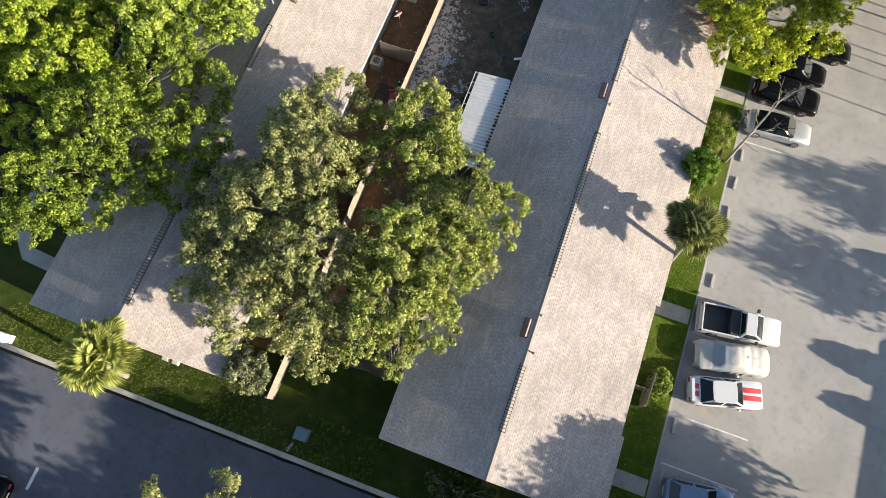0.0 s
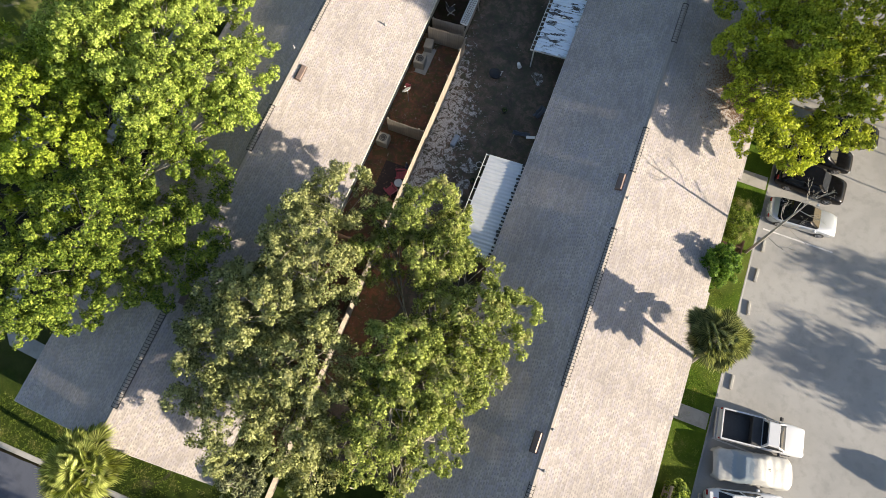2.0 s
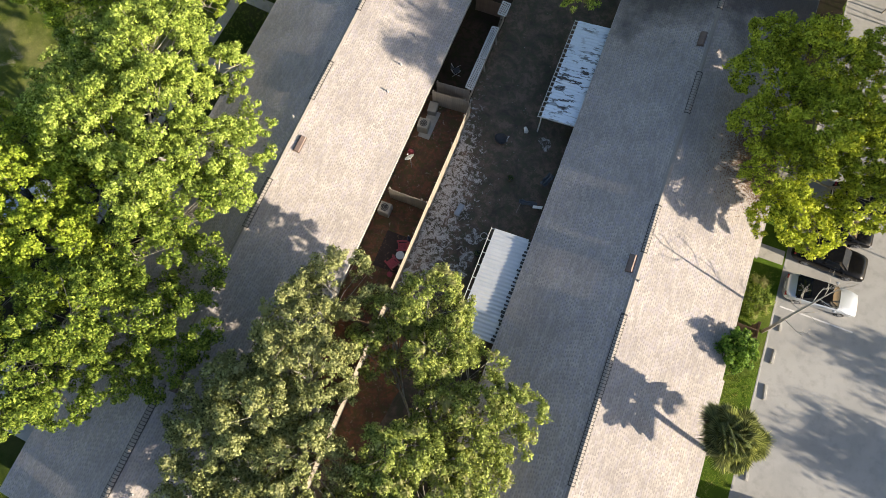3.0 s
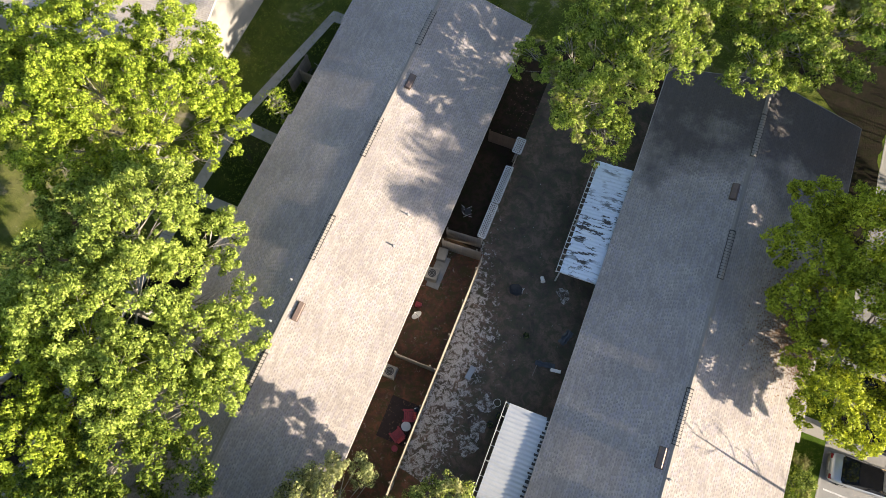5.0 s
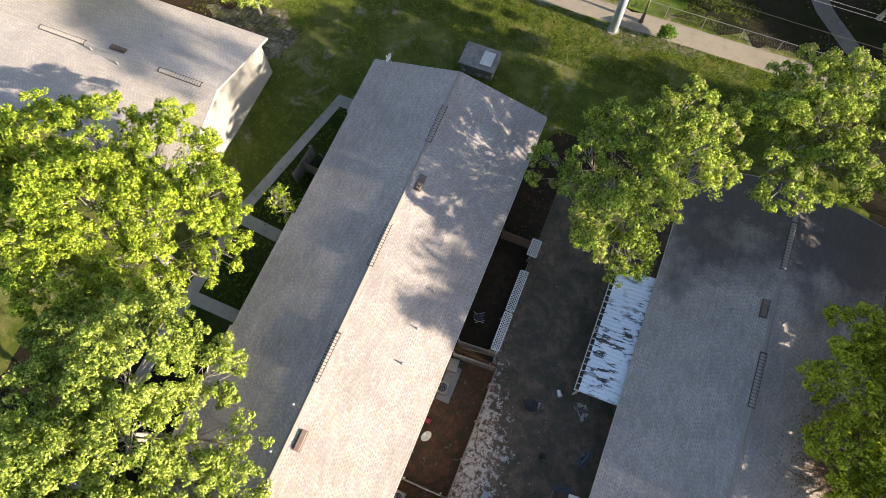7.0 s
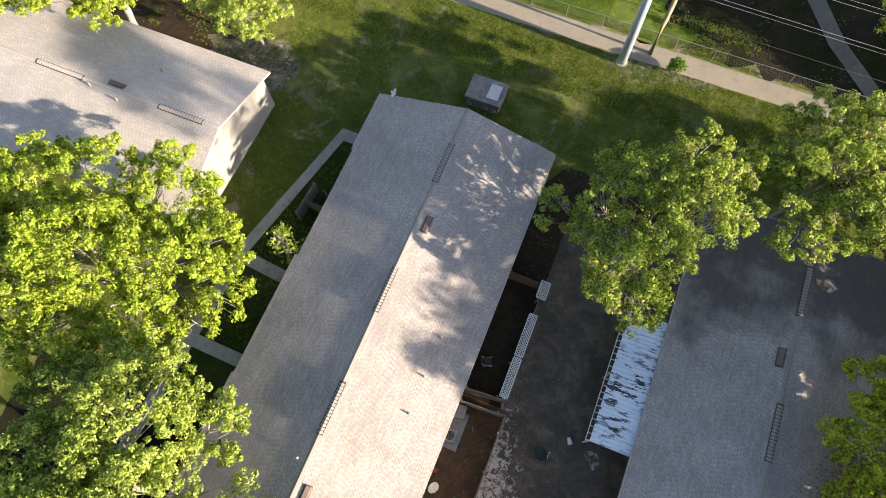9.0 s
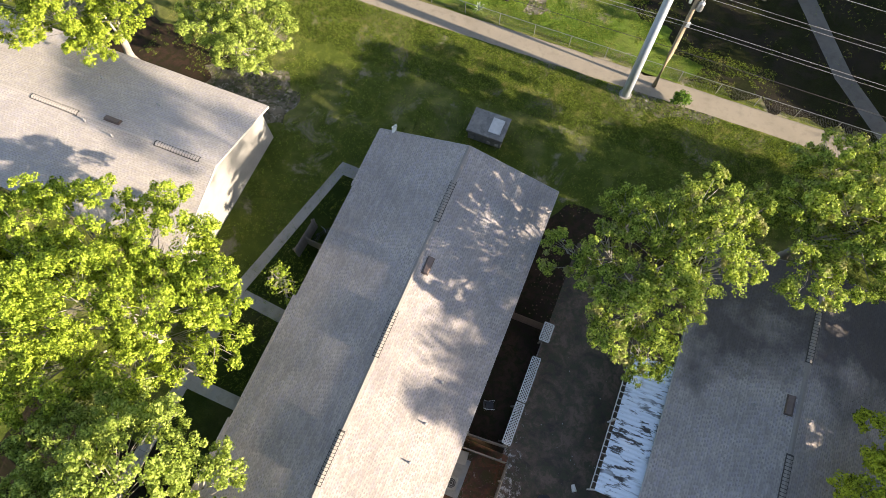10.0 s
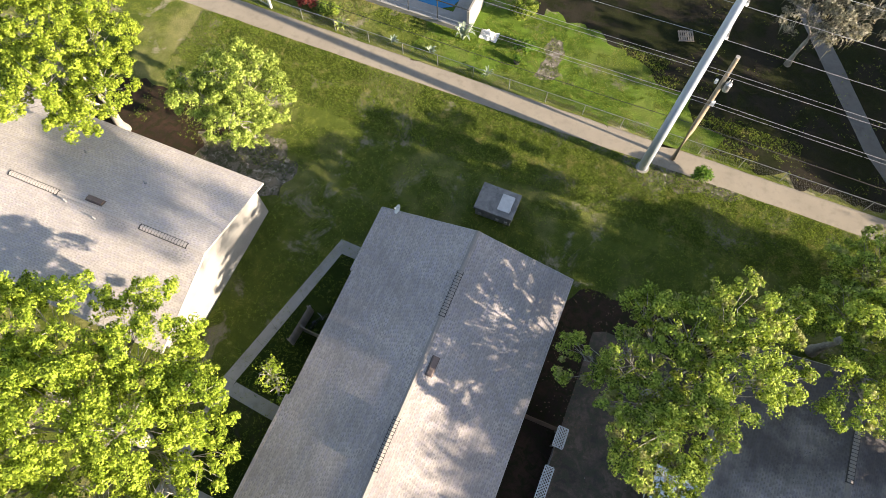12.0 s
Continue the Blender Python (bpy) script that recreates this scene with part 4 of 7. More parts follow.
tree("shade_tree", "leaning tree with mixed green foliage and bare pale twigs", (-10.2, 21.4), [(-15.0, 20.4, 6.8, 1.3), (-13.2, 21.3, 7.8, 1.4), (-10.6, 23.4, 8.8, 2.1), (-8.4, 24.8, 9.6, 2.0), (-6.3, 26.0, 8.6, 1.6), (-7.9, 21.6, 9.8, 1.9), (-10.3, 17.5, 8.4, 2.4),
      (-6.2, 22.4, 9.0, 1.4), (-11.9, 18.7, 8.0, 1.8), (-9.2, 16.0, 7.0, 1.6), (-9.0, 19.3, 9.0, 1.7), (-12.4, 24.6, 7.0, 1.2), (-5.0, 27.4, 7.6, 1.0)],
     M_northleaf, M_palebark, 25, 0.22, dense=1.0, twigs=5, per=74, clump=0.31, skirt=2.0)
tree("shade_tree", "dark green tree at the end of the row", (-0.6, 28.6), [(-1.8, 31.0, 8.2, 2.1), (-3.2, 27.6, 8.2, 1.6), (-1.2, 27.4, 9.2, 2.4), (0.4, 25.2, 8.6, 2.1), (-2.0, 23.4, 8.6, 1.6), (0.6, 30.2, 8.6, 2.5), (3.0, 27.6, 9.0, 2.8), (2.6, 32.4, 8.2, 2.6), (5.2, 30.6, 8.6, 2.6)],
     M_northleaf, M_bark, 26, 0.30, dense=1.0, skirt=2)
tree("shade_tree", "rounded tree with bright foliage between the row and the cars", (9.0, 10.8), [(3.9, 13.7, 7.6, 2.1), (6.7, 15.3, 8.2, 2.7), (10.0, 15.3, 7.8, 2.7), (4.6, 10.4, 7.2, 1.8), (8.0, 11.0, 8.0, 2.7), (11.4, 10.9, 7.2, 2.4), (7.7, 6.0, 5.6, 1.8),
      (9.6, 5.8, 5.4, 1.4), (11.9, 8.2, 6.2, 1.9), (6.3, 8.0, 7.0, 1.9), (12.6, 13.4, 6.6, 2.0), (4.0, 16.6, 7.2, 1.7)],
     M_limeleaf, M_bark, 27, 0.30, dense=1.55)
tree("shade_tree", "broadleaf tree with bright foliage behind the house", (-51.6, 25.7), [(-53.9, 26.9, 8.6, 3.5), (-50.3, 27.9, 8.8, 2.4), (-51.2, 23.4, 8.4, 2.7), (-48.0, 24.8, 8.0, 2.0), (-49.0, 22.8, 7.4, 1.6), (-56.0, 22.6, 7.6, 2.6)],
     M_brightleaf, M_palebark, 28, 0.34, dense=0.9, lean=(0.8, -0.3))
tree("small_tree", "small airy tree with pale yellow-green leaves", (-41.8, 28.6), [(-42.2, 30.8, 5.2, 2.3), (-44.4, 28.0, 4.6, 1.9), (-41.4, 27.2, 4.8, 1.8), (-39.7, 29.9, 4.6, 1.5), (-44.4, 30.6, 4.6, 1.7), (-47.0, 29.4, 3.8, 0.9), (-39.3, 28.2, 4.2, 1.2)],
     M_paleleaf, M_palebark, 29, 0.12, dense=1.05, per=70, size=0.065, twigs=4)
tree("small_tree", "thin young tree with sparse yellow leaves beside the path", (-31.5, 13.4), [(-31.5, 13.4, 2.6, 0.75), (-31.0, 12.9, 2.2, 0.5), (-32.0, 13.8, 2.2, 0.5)], M_yellowleaf, M_palebark, 30, 0.05, dense=0.7, per=9, size=0.075, clump=0.24)
tree("small_tree", "dark glossy-leaved young tree by the wall", (-15.1, -25.2), [(-15.4, -25.1, 2.7, 1.0), (-14.7, -25.6, 2.4, 0.8), (-15.0, -24.5, 2.5, 0.8)], M_glossyoung, M_bark, 31, 0.07, dense=1.7, per=34, size=0.125, clump=0.24, slim=0.26, plain=False)
tree("road_tree", "oak with grey-green foliage on the far side of the road", (-13.6, -39.0), [(-16.0, -33.6, 6.2, 1.1), (-12.7, -32.0, 6.4, 1.5), (-14.2, -33.6, 6.8, 1.6), (-11.4, -32.6, 6.2, 1.5), (-13.0, -36.0, 7.0, 2.4), (-16.5, -37.0, 7.0, 2.4), (-10.0, -36.5, 6.8, 2.2)],
     M_oakleaf, M_bark, 32, 0.26, dense=0.8)
tree("small_tree", "low green bush against the end wall", (-0.9, -27.3), [(-1.8, -27.3, 1.7, 1.1), (0.1, -27.1, 1.6, 1.1), (-0.9, -27.9, 1.4, 0.9)], M_glossleaf, M_bark, 33, 0.06, dense=0.9, per=30, size=0.13, clump=0.34)
tree("shade_tree", "old tree draped in pale hanging moss", (-6.5, 51.0), [(-8.4, 48.6, 7.2, 1.7), (-6.2, 48.6, 7.4, 1.7), (-7.0, 51.6, 8.6, 2.4), (-3.6, 51.0, 7.6, 2.0), (-9.6, 51.5, 7.2, 1.8)], M_moss, M_bark, 34, 0.2, dense=0.6, per=60, moss=60)
tree("shade_tree", "green tree leaning over the woodland path", (5.0, 46.5), [(2.6, 44.8, 5.0, 1.6), (4.6, 47.0, 6.4, 2.0), (3.2, 49.0, 5.6, 1.6), (6.0, 43.0, 5.0, 1.8)], M_midleaf, M_palebark, 35, 0.18, dense=0.6)
def fan_palm(name, label, foot, head, radius, fronds, leaf, seed):
    """A fan palm: bent trunk with old boots, stalks and fans of narrow blades."""
    rng = np.random.default_rng(seed)
    ob = thing(name, label, "palm", (*foot, 0))
    h = Vector((head[0] - foot[0], head[1] - foot[1], head[2]))
    pts = [Vector((h.x * u ** 1.6, h.y * u ** 1.6, -0.15 + (h.z + 0.15) * u)) for u in (0, 0.12, 0.3, 0.5, 0.7, 0.88, 1.0)]
    part("trunk", Mesh().tube(pts, [0.22, 0.16, 0.14, 0.14, 0.15, 0.19, 0.12], 10), M_bark, ob, smooth=True)
    for k in range(fronds):
        az = k * 2.39996
        el = math.radians(rng.uniform(-25, 85) if k > fronds * 0.3 else rng.uniform(35, 88))
        d = Vector((math.cos(az) * math.cos(el), math.sin(az) * math.cos(el), math.sin(el)))
        stalk = radius * rng.uniform(0.30, 0.60)
        base = h + d * stalk - Vector((0, 0, 0.12 * (1 - d.z)))
        side = d.cross(Vector((0, 0, 1)))
        side = side.normalized() if side.length > 0.05 else Vector((1, 0, 0))
        upv = side.cross(d).normalized()
        fan = Mesh()
        w = side * 0.018
        fan.add([h - w, h + w, base + w, base - w], [(0, 1, 2, 3)])
        blades = 34
        fl = radius * rng.uniform(0.30, 0.46)
        for j in range(blades):
            t = (j / (blades - 1) - 0.5) * math.radians(215)
            bd = (d * math.cos(t) + side * math.sin(t) + upv * 0.10 * math.cos(t * 1.5)).normalized()
            ln = fl * (1 - 0.25 * abs(t) / 1.9) * rng.uniform(0.88, 1.1)
            wd = bd.cross(upv).normalized() * 0.024
            mid = base + bd * ln * 0.62 + upv * 0.02
            tip = base + bd * ln - Vector((0, 0, 0.34 * ln * (1.1 - max(0, d.z))))
            fan.add([base, mid - wd, tip, mid + wd], [(0, 1, 2), (0, 2, 3)])
        part("frond", fan, leaf, ob)
    return ob


fan_palm("fan_palm", "fan palm with grey-green fronds beside the lot", (7.95, -9.1), (7.77, -7.94, 5.6), 2.35, 84, M_palmleaf, 3)
fan_palm("fan_palm", "fan palm with sunlit yellow-green fronds at the kerb", (-23.4, -28.2), (-22.95, -27.4, 5.2), 2.6, 92, M_palmpale, 4)


def shrub(name, label, centre, rx, ry, rz, leaf, seed, clipped=False, per=40, size=0.09, dense=1.0):
    """A bush: stems and a skin of leaf clumps."""
    rng = np.random.default_rng(seed)
    x, y = centre
    ob = thing(name, label, "bush", (x, y, 0))
    cs, rs = [], []
    stems = Mesh()
    for k in range(int(dense * 60 * rx * ry) + 14):
        d = rng.normal(size=3)
        d /= np.linalg.norm(d)
        d[2] = abs(d[2]) if rng.uniform() < 0.8 else d[2]
        q = rng.uniform(0.78, 0.98) if clipped else rng.uniform(0.55, 1.08)
        p = (d[0] * rx * q, d[1] * ry * q, rz * (1.0 + d[2] * q))
        cs.append(p)
        rs.append(0.22 if clipped else 0.30)
        if k % 4 == 0:
            stems.tube([(0, 0, -0.05), (p[0] * 0.4, p[1] * 0.4, p[2] * 0.6), p], [0.03, 0.02, 0.008], 4)
    part("stems", stems, M_bark, ob)
    part("foliage", leaf_mesh("foliage", cs, rs, per, size, rng, up=0.5), leaf, ob, kind="stuff")
    return ob


shrub("bush", "tall rounded bright green bush beside the wall", (7.8, -2.3), 1.25, 1.2, 2.1, M_shrubleaf, 61, per=75)
shrub("bush", "clipped round olive hedge bush on the strip", (9.35, -16.9), 0.75, 1.05, 0.75, M_deepleaf, 62, clipped=True)
shrub("bush", "low olive-green shrub mound beside the lot", (9.0, 2.4), 1.2, 1.45, 0.34, M_midleaf, 63, dense=1.1, size=0.06, per=70)
for tx, ty, tr, th in ((30.5, -11.5, 1.0, 1.75), (30.5, -14.5, 0.85, 1.55), (30.5, -4.1, 0.95, 1.5)):
    shrub("bush", "tall clipped rounded bush across the parking lot", (tx, ty), tr, tr, th, M_deepleaf, 68, clipped=True, per=40, size=0.11, dense=3.6)
shrub("bush", "small round bush beside the trail", (-10.46, 38.1), 0.55, 0.6, 0.7, M_shrubleaf, 64)
shrub("bush", "dark shrub at the house corner", (-58.8, 12.0), 1.6, 1.4, 1.2, M_midleaf, 65)
shrub("bush", "low green shrub on the lawn behind the fence", (-26.2, 44.4), 0.8, 0.6, 0.45, M_shrubleaf, 66, dense=0.8)
shrub("bush", "dark shrub by the pool enclosure", (-27.4, 47.6), 1.1, 0.9, 0.8, M_midleaf, 67)


def bare_tree(name, label, foot, tip, seed):
    """A dead tree: forked pale branches and fine twigs, no leaves."""
    rng = np.random.default_rng(seed)
    ob = thing(name, label, "tree", (*foot, 0))
    top = Vector((tip[0] - foot[0], tip[1] - foot[1], tip[2]))
    trunk = [Vector((0, 0, -0.1)), Vector((top.x * 0.1, top.y * 0.1, 1.2)), top * 0.45 + Vector((0.05, 0.1, 0.2)), top * 0.75, top]
    part("trunk", Mesh().tube(trunk, [0.12, 0.10, 0.085, 0.06, 0.02], 8), M_palebark, ob, smooth=True)

    def grow(m, a, d, length, r, depth):
        b = a + d * length
        m.tube([a, a.lerp(b, 0.5) + Vector(rng.normal(size=3)) * 0.06 * length, b], [r, r * 0.8, r * 0.55], 5)
        if depth:
            for _ in range(int(rng.integers(2, 4))):
                nd = (d + Vector(rng.normal(size=3)) * 0.55 + Vector((0, 0, 0.1))).normalized()
                grow(m, a.lerp(b, rng.uniform(0.5, 1.0)), nd, length * rng.uniform(0.5, 0.75), r * 0.55, depth - 1)

    for u, d, ln in ((0.5, (0.9, 0.35, 0.3), 1.9), (0.62, (-0.5, 0.9, 0.6), 1.5), (0.75, (0.2, 0.9, 0.5), 1.6), (0.85, (0.8, -0.5, 0.5), 1.3), (0.97, (0.5, 0.5, 0.8), 1.3), (0.9, (-0.2, 0.9, 0.7), 1.2), (0.4, (0.7, -0.6, 0.3), 1.4), (0.6, (-0.9, 0.3, 0.1), 1.3)):
        m = Mesh()
        i = u * (len(trunk) - 1)
        a = trunk[int(i)].lerp(trunk[min(int(i) + 1, len(trunk) - 1)], i % 1)
        grow(m, a, Vector(d).normalized(), ln * 0.72, 0.024, 4)
        part("branch", m, M_palebark, ob)
    return ob


bare_tree("dead_tree", "leafless dead tree with pale grey branches beside the lot", (10.2, 0.3), (10.4, 1.4, 7.2), 71)

# ---- trees outside the view, whose shade falls over roofs, lot, road and lawn ----
def shade_tree(x, y, top, spread, seed, lobes=7, dense=0.45, leaf=None, foot=None, size=0.13):
    rng = np.random.default_rng(seed)
    blobs = [(x, y, top - spread * 0.5, spread * 0.55)]
    for k in range(lobes):
        a = 2 * math.pi * k / lobes + rng.uniform(-0.3, 0.3)
        d = spread * rng.uniform(0.55, 0.85)
        blobs.append((x + d * math.cos(a), y + d * math.sin(a), top - spread * rng.uniform(0.6, 1.2), spread * rng.uniform(0.32, 0.48)))
    tree("shade_tree", "tall broadleaf tree at the edge of the property", foot or (x, y), blobs, leaf or M_midleaf, M_bark, seed, 0.05, dense=dense, per=30, size=size, clump=0.85, twigs=1)


# beyond the parking lot
for i, (sx, sy, st, ss, sn, sd) in enumerate((
        (21.5, 11.0, 10.0, 2.6, 8, 1.1), (25.0, 13.0, 11.2, 2.8, 8, 1.1), (20.5, 15.0, 9.6, 2.6, 8, 1.1), (14.0, 19.5, 12.8, 3.2, 9, 1.0), (24.0, 17.5, 11.0, 3.2, 8, 1.1), (12.8, 25.2, 12.8, 3.2, 9, 1.0), (25.0, 24.0, 11.5, 3.8, 9, 0.9), (21.0, 8.0, 16.5, 2.5, 7, 0.75), (23.0, 12.2, 17.2, 2.7, 7, 0.75), (25.0, 16.5, 18.0, 2.8, 7, 0.6), (18.8, 18.6, 7.9, 2.3, 7, 1.1), (17.6, 23.6, 7.9, 2.5, 8, 1.1), (21.5, 17.5, 11.2, 2.6, 8, 1.2), (21.5, 22.0, 11.2, 2.6, 8, 1.2), (19.0, 27.6, 10.8, 2.8, 8, 1.1), (22.5, 28.5, 11.8, 3.0, 8, 1.1),
        (37.2, -6.9, 7.6, 2.3, 5, 0.7), (40.0, -0.1, 7.8, 2.6, 6, 0.7), (20.0, 16.5, 27.0, 3.2, 8, 0.7),
        (21.0, -24.4, 9.2, 2.4, 6, 0.5), (21.5, -26.9, 9.6, 2.3, 7, 0.4), (18.8, -23.2, 8.3, 1.8, 6, 0.45), (23.5, -25.8, 10.3, 2.2, 7, 0.4), (29.0, -27.5, 8.0, 2.4, 6, 0.9), (28.6, -24.6, 7.4, 2.0, 7, 1.0), (29.4, -21.6, 7.0, 1.6, 7, 0.8),
        (26.0, 43.0, 9.8, 4.0, 8, 1.0), (30.0, 40.8, 10.0, 3.2, 8, 1.0), (33.0, 46.0, 11.0, 4.0, 8, 1.0), (22.5, 42.0, 8.4, 2.8, 8, 1.0), (28.0, 49.0, 10.4, 4.6, 8, 0.8), (20.0, 55.0, 9.6, 4.2, 7, 0.8), (12.0, 61.0, 10.5, 5.0, 7, 0.8), (-16.0, 58.0, 13.0, 4.5, 7, 0.8), (-58.0, -6.0, 13.0, 5.0, 7, 0.6))):
    shade_tree(sx, sy, st, ss, 80 + i, sn, sd, foot=(max(sx, 21.0 if 18 < sy < 32 else 24.0), sy) if sx > 15 else None, size=0.15)
# the rows along the road
for i, (sx, sy, st, ss) in enumerate(((4.0, -32.4, 8.4, 2.5), (8.5, -31.8, 9.0, 2.6), (13.0, -32.0, 9.4, 2.7), (17.5, -31.6, 9.8, 2.8), (22.0, -31.8, 10.4, 2.8), (27.0, -31.6, 10.8, 3.0), (11.0, -29.6, 8.6, 2.0), (16.0, -29.6, 9.6, 2.2), (21.0, -29.4, 10.6, 2.2))):
    shade_tree(sx, sy, st, ss, 120 + i, 9, 0.7, foot=(max(sx, 12.5), sy - 1.0), size=0.17)
for i, (sx, sy, st, ss) in enumerate(((-6.0, -41.5, 9.0, 3.0), (0.5, -39.0, 9.5, 3.0), (5.0, -36.5, 8.6, 2.6), (10.0, -38.5, 9.6, 3.0), (15.0, -36.0, 9.6, 3.0), (20.0, -38.5, 10.4, 3.2), (25.0, -36.0, 10.6, 3.2), (30.0, -38.0, 11.0, 3.4))):
    shade_tree(sx, sy, st, ss, 140 + i, 8, 0.75, foot=(sx, -40.5), size=0.15)


for i, (sx, sy, st, ss) in enumerate(((6.5, -35.0, 8.8, 2.0), (11.0, -34.6, 9.4, 2.2), (15.5, -34.8, 9.9, 2.2), (3.6, -34.6, 7.8, 1.6), (8.6, -34.2, 9.0, 1.6))):
    shade_tree(sx, sy, st, ss, 160 + i, 8, 0.7, foot=(max(sx, 12.5), -40.0), size=0.15)

# ---- standing grass ----
# trees between the lot and the lawn that shade the row's end
for sx, sy, st, ss, seed in ((15.0, 27.6, 10.2, 3.0, 191), (14.0, 30.6, 9.0, 2.6, 192), (13.4, 28.8, 7.6, 2.4, 193), (20.0, 31.0, 10.6, 2.8, 194), (17.0, 32.0, 8.0, 2.2, 195)):
    shade_tree(sx, sy, st, ss, seed, 8, 1.1, size=0.15)
# woods to the east that shade the far side of the fence
for sx, sy, st, ss, seed in ((15.0, 45.0, 8.5, 3.2, 181), (16.0, 51.0, 10.0, 4.0, 182), (20.0, 57.0, 11.0, 4.5, 183)):
    shade_tree(sx, sy, st, ss, seed, 8, 0.6, size=0.15)
M_blade = leaves("grass_blade", (0.036, 0.074, 0.009), (0.125, 0.190, 0.024), (0.270, 0.320, 0.060), 0.38, (0.26, 0.245, 0.095))
tufts("grass_tufts", "uneven tufts in the rough lawn", [(-52, 3, 26.8, 38.0), (-38, -30.5, 6, 27)], 24000, 0.052, M_blade, 41)
tufts("grass_tufts", "coarse sunlit grass along the tan path", [(-52, 3, 33.0, 38.1)], 24000, 0.060, M_blade, 45, -0.6)
tufts("grass_tufts", "thick grass behind the fence", [(-44, -4, 40.6, 44.0), (-30, -14, 44, 48)], 14000, 0.055, M_blade, 42)
tufts("grass_tufts", "mown grass beside the road and row", [(-38, -6, -29.0, -26.3), (7.6, 10.4, -26, 5.0)], 10000, 0.042, M_blade, 43)
tufts("undergrowth", "low weeds on the woodland floor", [(-14, 12, 40.8, 56.0), (-18, -10, 42.5, 48.0)], 3000, 0.05, M_blade, 44, 0.1)

# ---- fences and yards ----
def board_fence(name, label, a, b, height, material, board=0.145, gap=0.002, rail=True, group=""):
    """Upright boards on two rails with posts, from a to b."""
    a, b = Vector((*a, 0)), Vector((*b, 0))
    length = (b - a).length
    ob = thing(name, label, "fence", Matrix.Translation(a) @ Matrix.Rotation(math.atan2(b.y - a.y, b.x - a.x), 4, "Z"), group)
    n = int(length / (board + gap))
    shapes = []
    for k in range(4):
        h = height + (k - 1.5) * 0.012
        p = [(0, -0.011, 0.03), (board, -0.011, 0.03), (board, -0.011, h - 0.03), (board - 0.03, -0.011, h), (0.03, -0.011, h), (0, -0.011, h - 0.03)]
        shapes.append(Mesh().loft([p, [(x, 0.011, z) for x, _, z in p]]).data("board"))
    for i in range(n):
        part("board", shapes[(i * 7 + i // 3) % 4], material, ob, m=pose(i * (board + gap), 0.008 * noise.noise((i * 0.9, 1, 0)), 0, 0, 0.5 * noise.noise((i * 1.3, 2, 0)), 0))
    if rail:
        for z in (0.35, height - 0.35):
            part("rail", Mesh().box(0, length, 0.014, 0.05, z - 0.045, z + 0.045), material, ob)
        for i in range(int(length / 2.4) + 1):
            x = min(i * 2.4, length - 0.1)
            part("post", Mesh().block(x, x + 0.09, 0.052, 0.142, -0.1, height - 0.02, 0.01), material, ob)
    return ob


PALE = "weathered pale wooden board fence between the yards"
board_fence("board_fence", PALE, (-13.66, -26.3), (-13.66, 8.42), 1.8, M_whitewood)
board_fence("board_fence", "grey board fence across the back yard", (-16.6, 0.15), (-13.75, 0.15), 1.7, M_greywood)
board_fence("board_fence", "grey board fence across the back yard", (-16.6, 8.3), (-13.75, 8.45), 1.8, M_greywood)
board_fence("board_fence", "dark grey board fence across the back yard", (-16.6, 9.15), (-14.1, 9.32), 1.8, M_greywood)
board_fence("board_fence", "dark brown board fence across the back yard", (-16.6, 17.4), (-14.2, 17.4), 1.6, M_brownwood)
board_fence("board_fence", "brown board fence across the back yard under the oak", (-16.6, -9.0), (-13.75, -9.0), 1.7, M_brownwood)
board_fence("privacy_screen", "grey slatted wooden privacy screen beside the walk", (-31.95, 15.9), (-31.75, 18.55), 1.6, M_greywood, 0.09)
board_fence("privacy_screen", "grey wooden privacy screen at the entrance", (-31.75, 17.0), (-30.0, 16.95), 1.5, M_greywood, 0.09)
board_fence("privacy_screen", "grey slatted wooden privacy screen beside the hedge", (8.72, -18.7), (8.85, -16.4), 1.7, M_greywood, 0.09)
board_fence("privacy_screen", "grey wooden privacy screen at the entrance", (7.0, -17.6), (8.7, -17.6), 1.6, M_greywood, 0.09)
board_fence("privacy_screen", "brown wooden privacy screen beside the bush", (7.1, -0.2), (9.35, -0.25), 1.6, M_brownwood, 0.12)
board_fence("privacy_screen", "brown wooden privacy screen beside the bush", (9.38, -0.8), (9.42, 0.5), 1.5, M_brownwood, 0.12)


